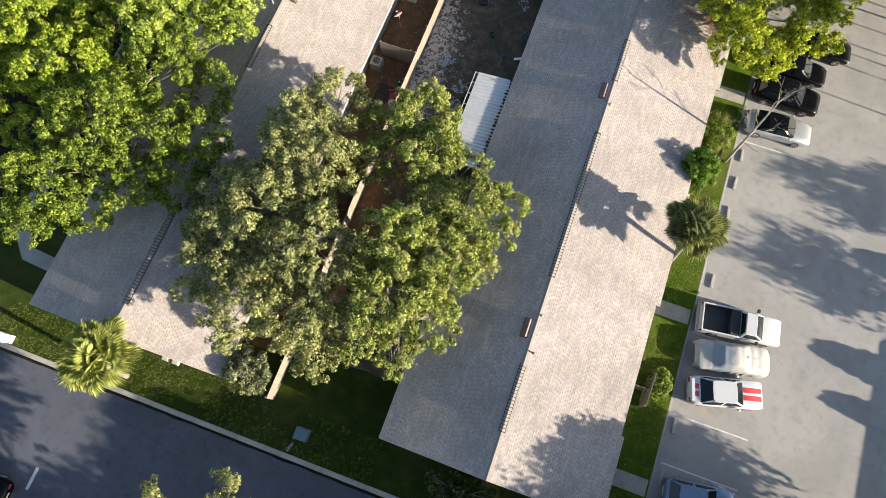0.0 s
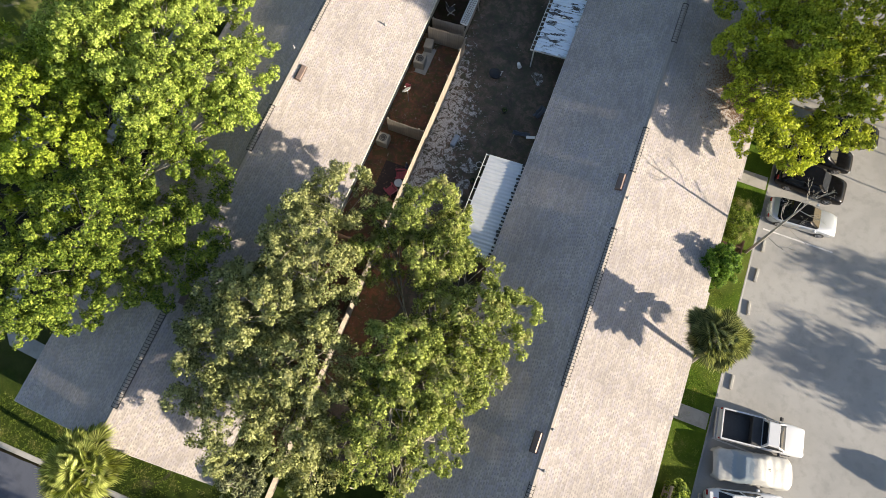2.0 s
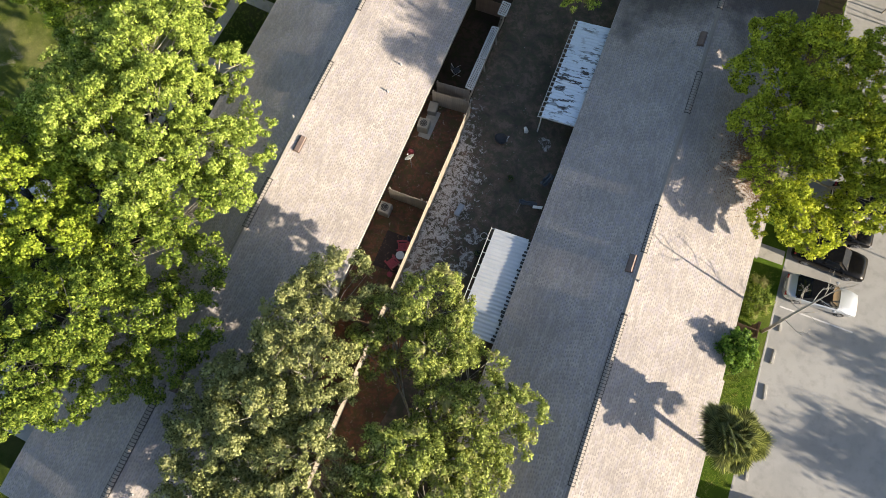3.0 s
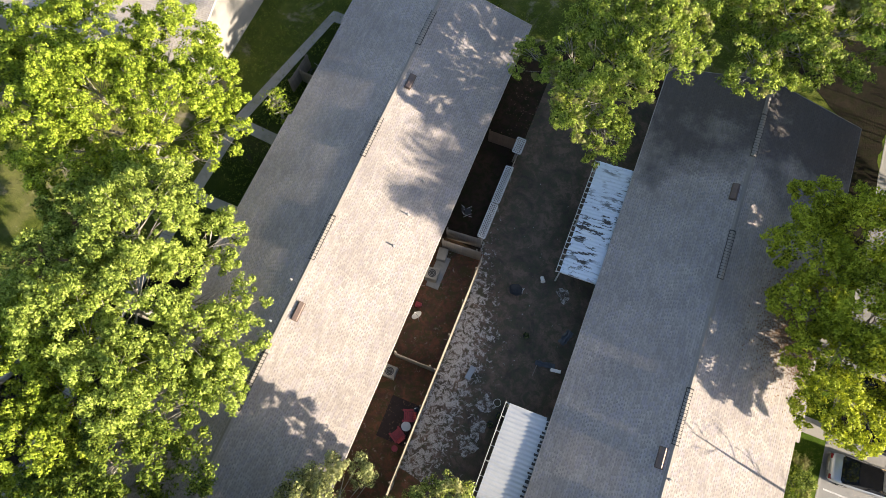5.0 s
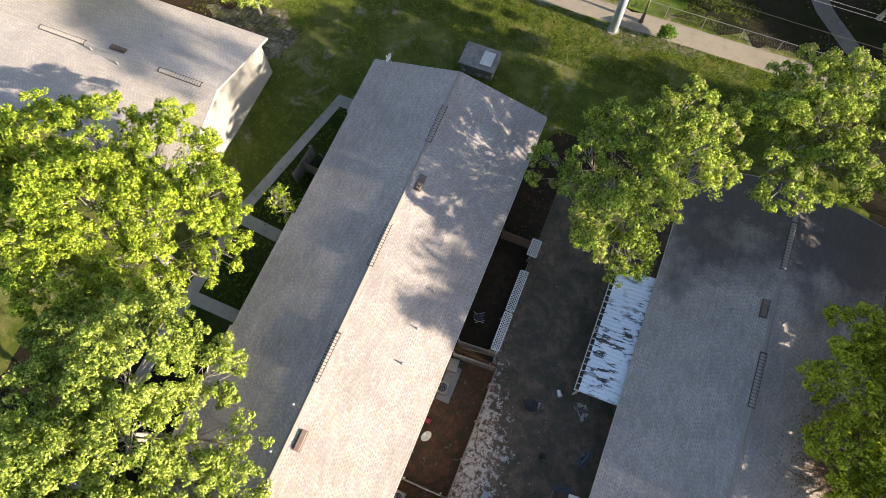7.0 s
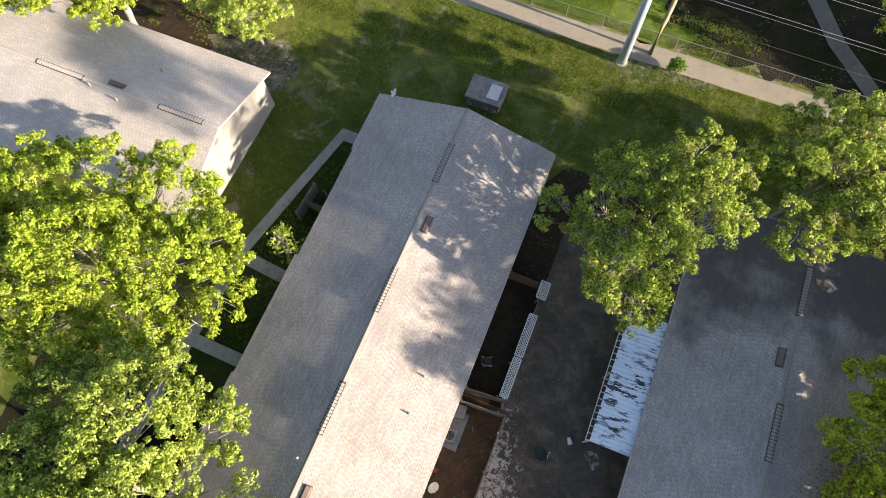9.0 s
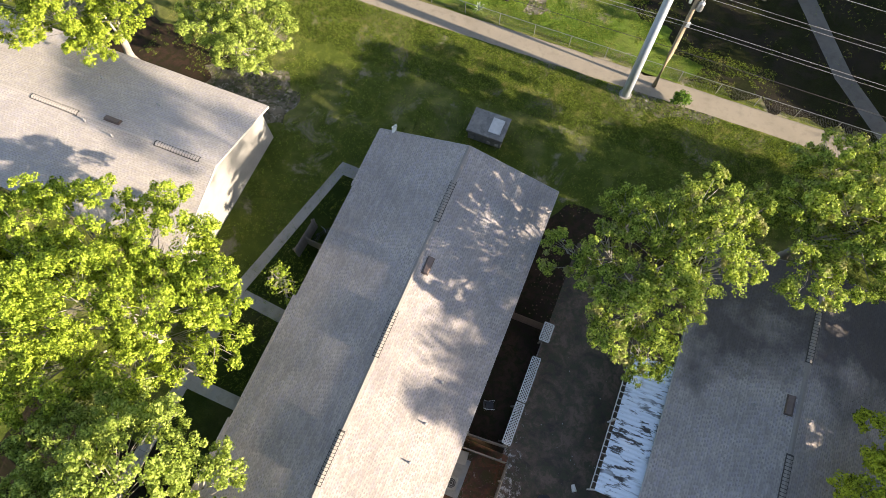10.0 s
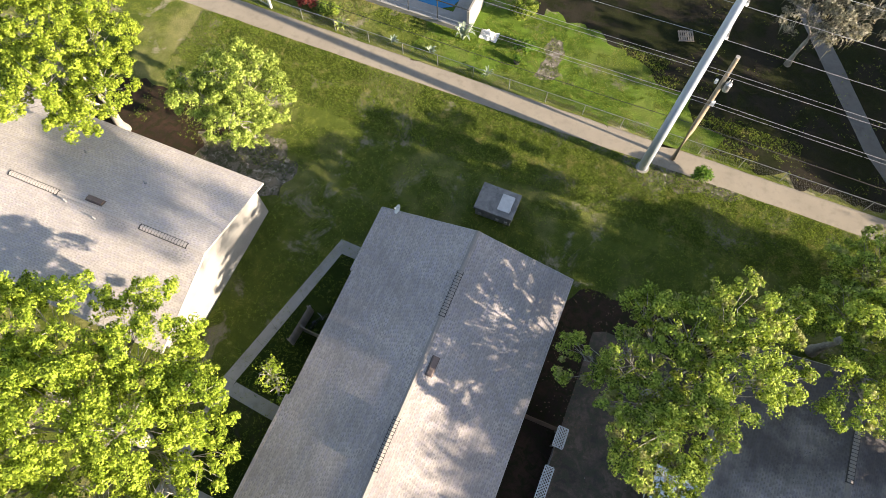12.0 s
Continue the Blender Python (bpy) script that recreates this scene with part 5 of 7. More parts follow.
def lattice(x, y0, y1, wide, z, tilt=0.0):
    """A framed diagonal lattice panel lying over the fence top, along y."""
    ob = thing("lattice_panel", "white diagonal lattice panel laid over the yard fence", "lattice", pose(x, y0, z, 0, tilt, 0), "lattice panels")
    w, h = y1 - y0, wide
    step = 0.19
    for sgn, off in ((1, 0.0), (-1, 0.012)):
        k = -h if sgn > 0 else 0.0
        while k < (w if sgn > 0 else w + h):
            ya, yb = (k, k + h) if sgn > 0 else (k - h, k)
            lo, hi = max(ya, 0.02), min(yb, w - 0.02)
            if hi - lo > 0.05:
                xa = (lo - ya) if sgn > 0 else h - (lo - ya)
                xb = (hi - ya) if sgn > 0 else h - (hi - ya)
                p, q = Vector((xa - h / 2, lo, off)), Vector((xb - h / 2, hi, off))
                d = (q - p).normalized()
                nrm = Vector((-d.y, d.x, 0)) * 0.022
                tk = Vector((0, 0, 0.010))
                part("slat", Mesh().loft([[p - nrm, p + nrm, p + nrm + tk, p - nrm + tk], [q - nrm, q + nrm, q + nrm + tk, q - nrm + tk]]), M_lattice, ob)
            k += step
    for a, b, c, d in ((-h / 2, h / 2, -0.03, 0.02), (-h / 2, h / 2, w - 0.02, w + 0.03), (-h / 2 - 0.03, -h / 2 + 0.02, 0.022, w - 0.022), (h / 2 - 0.02, h / 2 + 0.03, 0.022, w - 0.022)):
        part("frame", Mesh().box(a, b, c, d, -0.016, 0.026), M_lattice, ob)
    for py in (0.1, w - 0.2):
        part("post", Mesh().block(-0.05, 0.05, py, py + 0.1, -z - 0.1, -0.02, 0.01), M_greywood, ob, "grey wooden post")


lattice(-14.2, 9.45, 12.05, 0.52, 1.8, 12)
lattice(-14.2, 12.2, 15.1, 0.52, 1.8, -8)
lattice(-14.15, 16.3, 17.5, 0.62, 1.8, 6)
board_fence("board_fence", "dark weathered low boards under the lattice", (-14.15, 9.4), (-14.15, 17.3), 0.72, M_greywood)


def carport(name, label, x0, x1, y0, y1, z0, z1, sheet_mat, joists):
    """A patio roof of corrugated sheets on joists and posts, against the eave."""
    ob = thing(name, label, "patio roof", (x0, y0, 0))
    w, l = x1 - x0, y1 - y0
    n = max(2, round(l / 1.1))
    for i in range(n):
        a, b = l * i / n, l * (i + 1) / n + (0.05 if i < n - 1 else 0)
        lift = 0.004 * (i % 2)
        k = 24

        def wave(u, v, a=a, b=b, lift=lift):
            y = a + (b - a) * u
            return (w * v, y, z0 + (z1 - z0) * v + lift + 0.022 * math.cos(2 * math.pi * y / 0.27))
        m = Mesh().grid(wave, k, 3)
        part("sheet", m, sheet_mat, ob)
    for i in range(joists + 1):
        y = min(l * i / joists, l - 0.05)
        part("joist", Mesh().add([(-0.22, y, z0 - 0.14), (w, y, z1 - 0.14), (w, y, z1 - 0.035), (-0.22, y, z0 - 0.035), (-0.22, y + 0.04, z0 - 0.14), (w, y + 0.04, z1 - 0.14), (w, y + 0.04, z1 - 0.035), (-0.22, y + 0.04, z0 - 0.035)],
             [(0, 1, 2, 3), (7, 6, 5, 4), (0, 4, 5, 1), (3, 2, 6, 7), (0, 3, 7, 4), (1, 5, 6, 2)]), M_lattice, ob, "pale painted joist")
    part("edge_beam", Mesh().box(-0.26, -0.222, -0.03, l + 0.03, z0 - 0.15, z0 - 0.03), M_lattice, ob)
    for y in (0.0, l / 2, l - 0.09):
        part("post", Mesh().block(-0.02, 0.07, y, y + 0.09, -0.1, z0 - 0.15, 0.01), M_lattice, ob)
    return ob


carport("patio_roof", "white corrugated metal patio roof against the row", -8.7, -5.95, -7.4, -0.1, 2.16, 2.42, M_sheet, 8)
carport("patio_roof", "rust-streaked white metal patio roof with exposed joists", -8.55, -5.9, 8.95, 17.6, 2.16, 2.42, M_rustsheet, 20)

# dark ragged marks where the sheets meet the eave
for fy0, fy1 in ((-7.3, -0.2),):
    fm = Mesh()
    rng = np.random.default_rng(5)
    y = fy0
    while y < fy1:
        d = rng.uniform(0.05, 0.22)
        fm.box(-6.22 - d, -6.0, y, y + 0.1 + rng.uniform(0, 0.12), 2.455, 2.468)
        y += 0.27
    solo("leaf_debris", fm, M_darkgap, "dark ragged marks along the patio roof edge", "debris", kind="stuff")


M_unit = worn("beige_enamel", (0.25, 0.24, 0.21), (0.19, 0.18, 0.16), 3.0, 0.6)


def air_conditioner(x, y, turn=0):
    ob = thing("air_conditioner", "pale grey condenser unit with a round top fan", "air conditioner", pose(x, y, 0.04, 0, 0, turn))
    part("cabinet", Mesh().block(-0.40, 0.40, -0.40, 0.40, 0, 0.78, 0.03), M_unit, ob)
    part("fan_well", Mesh().rod((0, 0, 0.775), (0, 0, 0.786), 0.29, n=24), M_black, ob, "dark round fan opening")
    gm = Mesh()
    for r in (0.10, 0.20, 0.29):
        pts = [(r * math.cos(t * math.pi / 12), r * math.sin(t * math.pi / 12), 0.80) for t in range(25)]
        gm.tube(pts, [0.006] * 25, 4)
    part("grille", gm, M_galv, ob)
    for k in range(6):
        part("louvre", Mesh().box(-0.406, -0.401, -0.34, 0.34, 0.12 + k * 0.1, 0.17 + k * 0.1), M_galv, ob)


air_conditioner(-16.45, 6.15, 4)
air_conditioner(-16.5, -0.95, 0)
ob = thing("storage_box", "pale plastic storage box beside the condenser", "storage box", pose(-16.35, 7.75, 0.03, 0, 0, 6))
part("body", Mesh().block(-0.3, 0.3, -0.4, 0.4, 0, 0.55, 0.02), M_unit, ob)
part("lid", Mesh().block(-0.33, 0.33, -0.43, 0.43, 0.552, 0.62, 0.02), M_unit, ob)


def dish(x, y, z, az, tilt, r, foot, label):
    """A satellite dish: shallow bowl, arm, receiver and mast."""
    ob = thing("satellite_dish", label, "satellite dish", (x, y, foot))
    h = z - foot
    part("mast", Mesh().rod((0, 0, 0), (0, 0, h), 0.025, n=8), M_galv, ob)
    mm = Matrix.Translation((0, 0, h)) @ Matrix.Rotation(math.radians(az), 4, "Z") @ Matrix.Rotation(math.radians(tilt), 4, "Y")
    b = Mesh()
    rings = []
    for k in range(6):
        q = r * k / 5
        rings.append([(q * math.cos(t * math.pi / 12), 0.86 * q * math.sin(t * math.pi / 12), 0.28 * q * q / r + 0.06) for t in range(24)])
    b.loft(rings, caps=False)
    bowl = part("bowl", b, M_white, ob, "white dish bowl", True, mm)
    part("arm", Mesh().rod((-r * 0.9, 0, 0.28 * r), (-r * 0.1, 0, r * 1.0), 0.018, n=6), M_galv, bowl)
    part("receiver", Mesh().block(-r * 0.22, r * 0.02, -0.05, 0.05, r * 0.94, r * 1.08, 0.01), M_white, bowl)


dish(-16.1, 2.9, 1.35, 150, 50, 0.42, 0.0, "white satellite dish on a pole in the back yard")
dish(-28.65, 26.1, 3.62, 200, 55, 0.36, 3.0, "white satellite dish on the roof corner")


def yard_chair(x, y, turn):
    """A low slatted garden chair."""
    ob = thing("garden_chair", "dark red slatted garden chair", "chair", pose(x, y, 0.012, 0, 0, turn), "garden chairs")
    for i in range(5):
        part("seat_slat", Mesh().block(-0.30 + i * 0.115, -0.20 + i * 0.115, -0.26, 0.26, 0.33 - i * 0.02 + 0.06, 0.355 - i * 0.02 + 0.06, 0.005), M_red, ob)
    for i in range(5):
        y0 = -0.27 + i * 0.11
        part("back_slat", Mesh().add([(-0.30, y0, 0.38), (-0.30, y0 + 0.095, 0.38), (-0.56, y0 + 0.095, 0.95), (-0.56, y0, 0.95), (-0.32, y0, 0.375), (-0.32, y0 + 0.095, 0.375), (-0.58, y0 + 0.095, 0.945), (-0.58, y0, 0.945)],
             [(0, 1, 2, 3), (7, 6, 5, 4), (0, 4, 5, 1), (2, 6, 7, 3), (0, 3, 7, 4), (1, 5, 6, 2)]), M_red, ob)
    for s in (-1, 1):
        part("armrest", Mesh().block(-0.42, 0.34, s * 0.33 - 0.06, s * 0.33 + 0.06, 0.56, 0.585, 0.008), M_red, ob)
        part("leg", Mesh().box(0.24, 0.31, s * 0.30 - 0.02, s * 0.30 + 0.02, 0, 0.56), M_red, ob)
        part("leg", Mesh().box(-0.42, -0.35, s * 0.30 - 0.02, s * 0.30 + 0.02, 0, 0.56), M_red, ob)


yard_chair(-14.35, -3.05, 200)
yard_chair(-14.55, -4.35, 150)
ob = thing("side_table", "small round pale side table between the chairs", "table", (-14.2, -3.7, 0.012))
part("tabletop", Mesh().rod((0, 0, 0.46), (0, 0, 0.49), 0.30, n=20), M_white, ob)
for k in range(3):
    a = k * 2.094
    part("leg", Mesh().rod((0.2 * math.cos(a), 0.2 * math.sin(a), 0), (0.12 * math.cos(a), 0.12 * math.sin(a), 0.46), 0.014, n=6), M_galv, ob)
ob = thing("stool", "small dark red stool on the red earth", "stool", (-14.35, -5.2, 0.012))
part("seat", Mesh().rod((0, 0, 0.36), (0, 0, 0.40), 0.20, n=16), M_red, ob)
for k in range(4):
    a = k * 1.571 + 0.6
    part("leg", Mesh().rod((0.17 * math.cos(a), 0.17 * math.sin(a), 0), (0.11 * math.cos(a), 0.11 * math.sin(a), 0.36), 0.013, n=6), M_red, ob)
M_navy = worn("navy_cloth", (0.02, 0.035, 0.07), (0.03, 0.05, 0.095), 4.0, 0.8)
ob = thing("folded_umbrella", "folded navy umbrella on a white stand", "umbrella", (-13.98, -2.55, 0.012))
part("base", Mesh().rod((0, 0, 0), (0, 0, 0.07), 0.24, n=18), M_black, ob)
part("pole", Mesh().rod((0, 0, 0.07), (0, 0, 1.75), 0.02, n=8), M_white, ob)
part("canopy", Mesh().tube([(0, 0, 0.75), (0.02, 0, 0.95), (0, 0, 1.35), (0, 0, 1.7)], [0.13, 0.16, 0.10, 0.03], 10), M_navy, ob)
M_rug = worn("dark_rug", (0.030, 0.020, 0.018), (0.045, 0.03, 0.026), 3.0, 0.95)
solo("outdoor_rug", Mesh().grid(lambda u, v: (-15.8 + 1.9 * u, -4.9 + 2.7 * v, 0.024 + 0.012 * noise.noise((u * 4, v * 4, 0))), 14, 18), M_rug, "dark square outdoor rug on the red earth", "rug")
solo("red_toy", Mesh().block(-16.75, -16.35, 3.75, 4.05, 0.01, 0.5, 0.08), M_red, "small bright red plastic toy at the wall", "toy")

# loose things on the bare yard
tub = thing("plastic_tub", "black flexible plastic tub lying in the yard", "tub", (-10.78, 7.3, 0.0))
rg = [[((r + 0.03 * math.sin(5 * t)) * math.cos(t * math.pi / 10), (r + 0.03 * math.sin(4 * t)) * 0.85 * math.sin(t * math.pi / 10), z) for t in range(20)] for r, z in ((0.36, 0.0), (0.46, 0.30), (0.49, 0.33), (0.44, 0.32), (0.34, 0.06), (0.02, 0.05))]
part("bowl", Mesh().loft(rg, caps=False), M_black, tub, smooth=True)
part("handle", Mesh().tube([(0.35, 0.25, 0.32), (0.5, 0.32, 0.40), (0.42, 0.05, 0.40), (0.47, -0.1, 0.33)], [0.016] * 4, 5), M_white, tub, "pale rope handle")
bk = thing("bucket", "white plastic bucket standing in the yard", "bucket", pose(-9.35, 8.72, 0.14, 78, 0, 30))
part("body", Mesh().loft([[(r * math.cos(t * math.pi / 9), r * math.sin(t * math.pi / 9), z) for t in range(18)] for r, z in ((0.12, -0.2), (0.15, 0.2), (0.165, 0.2), (0.165, 0.17))]), M_white, bk)
part("handle", Mesh().tube([(0.15, 0, 0.18), (0.1, 0.1, 0.3), (-0.1, 0.1, 0.3), (-0.15, 0, 0.18)], [0.006] * 4, 4), M_galv, bk)
M_cool = worn("grey_blue_plastic", (0.26, 0.30, 0.34), (0.20, 0.23, 0.27), 4.0, 0.5)
cb = thing("cooler_box", "long grey-blue plastic cooler on the crusted soil", "cooler", pose(-11.65, 0.95, 0.0, 0, 0, -8))
part("body", Mesh().block(-0.17, 0.17, -0.45, 0.45, 0, 0.34, 0.02), M_cool, cb)
part("lid", Mesh().block(-0.185, 0.185, -0.465, 0.465, 0.342, 0.40, 0.02), M_cool, cb)
solo("plank", Mesh().block(-0.025, 0.025, -0.6, 0.6, 0.0, 0.03, 0.004), M_whitewood, "thin pale stick lying on the dark soil", "stick", m=pose(-7.8, 2.9, 0.012, 0, 0, -4))
hm = Mesh()
hm.tube([((0.24 + 0.008 * math.sin(t)) * math.cos(t * 0.42), (0.24 + 0.01 * math.cos(t * 1.7)) * math.sin(t * 0.42), 0.03 + 0.0022 * t) for t in range(46)], [0.013] * 46, 5)
solo("hose_coil", hm, M_white, "pale coiled garden hose on the ground", "hose", m=Matrix.Translation((-9.35, -0.15, 0.0)))
for kx, ky, kr in ((-9.1, 4.6, 0.20), (-8.95, -0.9, 0.26), (-9.3, -1.6, 0.24)):
    pot = thing("plant_pot", "small dark plastic plant pot on the soil", "plant pot", (kx, ky, 0.0), "plant pots")
    part("pot", Mesh().loft([[(r * math.cos(t * math.pi / 8), r * math.sin(t * math.pi / 8), z) for t in range(16)] for r, z in ((kr * 0.75, 0), (kr, 0.3), (kr * 1.06, 0.3), (kr * 0.95, 0.26), (0.01, 0.25))], caps=False), M_black, pot)
    part("plant", leaf_mesh("plant", [(0, 0, 0.4)], [kr * 1.1], 60, 0.07, np.random.default_rng(int(kx * 10) % 50 + 3)), M_glossleaf, pot)
M_brokencrust = soil("broken_crust", (0.085, 0.070, 0.058), (0.16, 0.12, 0.10), (0.09, 0.09, 0.06), (0.52, 0.51, 0.49), 0.47)
M_palecrust = paving("pale_crust", (0.40, 0.395, 0.385), (0.50, 0.495, 0.48), (0.17, 0.17, 0.17), 1.5)
for i, (cx, cy, cr) in enumerate(((-9.95, -0.4, 0.55), (-10.0, -1.9, 0.45), (-10.1, -3.2, 0.7), (-11.9, -1.9, 0.38), (-7.7, 8.2, 0.4))):
    pts = []
    for t in range(40):
        a = t * math.pi / 20
        q = cr * (1 + 0.7 * noise.noise((math.cos(a) * 0.9 + i * 5, math.sin(a) * 0.9, 1)) + 0.18 * noise.noise((math.cos(a) * 3.5 + i * 5, math.sin(a) * 3.5, 2)) + 0.12 * noise.noise((math.cos(a) * 11, math.sin(a) * 11, i)))
        pts.append((cx + q * math.cos(a), cy + 1.2 * q * math.sin(a), 0.014))
    solo("concrete_patch", Mesh().add(pts, [tuple(range(40))]), M_brokencrust, "pale broken concrete patch on the soil", "concrete", kind="structure")

# odds and ends along the back wall of the row
M_tarp = worn("blue_grey_tarp", (0.045, 0.055, 0.07), (0.085, 0.095, 0.11), 3.0, 0.6)
for i, (tx, ty, ta, tw, tl) in enumerate(((-6.6, 5.5, 70, 0.5, 1.1), (-7.3, 3.3, 10, 0.35, 1.3))):
    solo("tarpaulin", Mesh().grid(lambda u, v: ((u - 0.5) * tl, (v - 0.5) * tw + 0.08 * noise.noise((u * 6, i + v, 0)), 0.10 + 0.10 * noise.noise((u * 4 + i, v * 4, 1)) + 0.05 * noise.noise((u * 11, v * 11, 2 + i))), 22, 12), M_tarp, "crumpled blue-grey tarpaulin on the soil at the wall", "tarpaulin", m=pose(tx, ty, 0.0, 0, 0, ta), smooth=True)
solo("board", Mesh().block(-0.35, 0.35, -0.11, 0.11, 0.0, 0.04, 0.006), M_white, "short white board leaning at the wall", "board", m=pose(-6.55, 3.12, 0.35, 0, -24, 4))
fc = thing("folding_chair", "old white tube folding chair in the dark yard", "chair", pose(-15.9, 11.4, 0.012, 0, 0, 20))
for s in (-1, 1):
    part("frame_tube", Mesh().tube([(-0.30, s * 0.27, 0.0), (0.22, s * 0.27, 0.62), (0.30, s * 0.27, 0.64)], [0.014] * 3, 6), M_white, fc)
    part("frame_tube", Mesh().tube([(0.30, s * 0.25, 0.0), (-0.22, s * 0.25, 0.42), (-0.42, s * 0.25, 0.95)], [0.014] * 3, 6), M_white, fc)
part("seat", Mesh().grid(lambda u, v: (-0.22 + 0.46 * u, -0.24 + 0.48 * v, 0.42 - 0.05 * math.sin(math.pi * v)), 6, 6), M_black, fc, "dark cloth seat")
part("backrest", Mesh().grid(lambda u, v: (-0.25 - 0.16 * u - 0.04 * math.sin(math.pi * v), -0.24 + 0.48 * v, 0.50 + 0.42 * u), 6, 6), M_black, fc, "dark cloth back")


def stuff_scatter(name, label, rects, count, size, material, seed, z=0.012):
    """Small flat chips strewn over the ground."""
    rng = np.random.default_rng(seed)
    m = Mesh()
    for k in range(count):
        x0, x1, y0, y1 = rects[k % len(rects)]
        x, y = rng.uniform(x0, x1), rng.uniform(y0, y1)
        if noise.noise((x * 0.5, y * 0.5, seed)) < -0.05:
            continue
        s = size * rng.uniform(0.4, 1.6)
        a = rng.uniform(0, 6.28)
        n = 5
        ring = [(x + s * rng.uniform(0.5, 1) * math.cos(a + t * 6.28 / n), y + s * rng.uniform(0.5, 1) * math.sin(a + t * 6.28 / n), z + rng.uniform(0, 0.02)) for t in range(n)]
        m.add(ring + [(x, y, z + 0.03)], [(t, (t + 1) % n, n) for t in range(n)])
    return solo(name, m, material, label, "debris", kind="stuff")


stuff_scatter("stone_chips", "scattered litter on the dark soil", [(-12.5, -6.5, -4.0, 22.0)], 110, 0.03, M_palecrust, 8)
stuff_scatter("fallen_leaves", "fallen brown leaves on the red earth", [(-16.8, -13.8, -10.0, 8.4), (-13.4, -7, -22, -8), (-16.2, -7.5, 18.0, 27.0)], 2600, 0.045, M_brownwood, 9)

# brown leaf litter that lies on the roof under the tree
rng = np.random.default_rng(15)
lm = Mesh()
for k in range(9000):
    x = 7.5 - abs(rng.normal()) * 1.5
    y = rng.normal() * 1.5 + 10.6
    if x < 1.2:
        continue
    z = 4.54 - 0.2748 * (x - 0.5) + 0.055
    s_, a_ = rng.uniform(0.03, 0.08), rng.uniform(0, 6.28)
    lm.add([(x + s_ * math.cos(a_), y + s_ * math.sin(a_), z), (x - s_ * 0.5 * math.sin(a_), y + s_ * 0.5 * math.cos(a_), z + 0.01), (x - s_ * math.cos(a_), y - s_ * math.sin(a_), z), (x + s_ * 0.5 * math.sin(a_), y - s_ * 0.5 * math.cos(a_), z + 0.01)], [(0, 1, 2, 3)])
# flakes added to darken the roof end for its tree shade and stain
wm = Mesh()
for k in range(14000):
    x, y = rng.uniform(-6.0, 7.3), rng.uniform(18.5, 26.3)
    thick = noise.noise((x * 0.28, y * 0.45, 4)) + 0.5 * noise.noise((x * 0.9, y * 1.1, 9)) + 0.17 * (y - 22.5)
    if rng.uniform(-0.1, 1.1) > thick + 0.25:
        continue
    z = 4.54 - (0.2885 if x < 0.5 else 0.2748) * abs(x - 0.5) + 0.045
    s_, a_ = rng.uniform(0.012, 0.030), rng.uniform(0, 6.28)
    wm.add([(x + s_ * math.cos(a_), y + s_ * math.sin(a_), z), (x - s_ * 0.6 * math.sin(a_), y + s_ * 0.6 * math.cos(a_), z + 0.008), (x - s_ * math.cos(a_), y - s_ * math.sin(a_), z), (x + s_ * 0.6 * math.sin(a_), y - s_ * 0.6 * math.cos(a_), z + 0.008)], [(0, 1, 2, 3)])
M_roofdark = worn("roof_end_shade", (0.060, 0.052, 0.048), (0.090, 0.078, 0.072), 3.0, 0.8)
solo("fallen_leaves", wm, M_roofdark, "dark flakes added over the roof end for its shade and stain", "leaf litter", kind="stuff")
M_dryleaf = worn("dry_leaf", (0.20, 0.12, 0.065), (0.14, 0.085, 0.05), 3.0, 0.9)
solo("fallen_leaves", lm, M_dryleaf, "brown fallen leaves drifted on the shingles", "leaf litter", kind="stuff")

# entrance bicycle
def bicycle(x, y, turn):
    ob = thing("bicycle", "black bicycle leaning behind the privacy screen", "bicycle", pose(x, y, 0.0, 0, 0, turn))
    for cx in (-0.52, 0.52):
        pts = [(cx + 0.33 * math.cos(t * math.pi / 12), 0, 0.34 + 0.33 * math.sin(t * math.pi / 12)) for t in range(25)]
        w = part("wheel", Mesh().tube(pts, [0.022] * 25, 5), M_tyre, ob)
        sp = Mesh()
        for k in range(10):
            a = k * math.pi / 5
            sp.rod((cx, 0, 0.34), (cx + 0.31 * math.cos(a), 0, 0.34 + 0.31 * math.sin(a)), 0.003, n=3)
        part("spokes", sp, M_galv, w)
    for a, b in (((-0.52, 0, 0.34), (-0.1, 0, 0.32)), ((-0.1, 0, 0.32), (-0.22, 0, 0.86)), ((-0.52, 0, 0.34), (-0.2, 0, 0.78)), ((-0.2, 0, 0.78), (0.34, 0, 0.80)), ((-0.1, 0, 0.32), (0.36, 0, 0.72)), ((0.52, 0, 0.34), (0.33, 0, 0.95))):
        part("frame_tube", Mesh().rod(a, b, 0.018, n=6), M_black, ob)
    part("saddle", Mesh().block(-0.36, -0.10, -0.07, 0.07, 0.86, 0.92, 0.02), M_black, ob)
    part("handlebar", Mesh().tube([(0.30, -0.28, 0.98), (0.36, -0.1, 1.0), (0.36, 0.1, 1.0), (0.30, 0.28, 0.98)], [0.014] * 4, 5), M_galv, ob)


bicycle(-31.1, 17.9, 62)
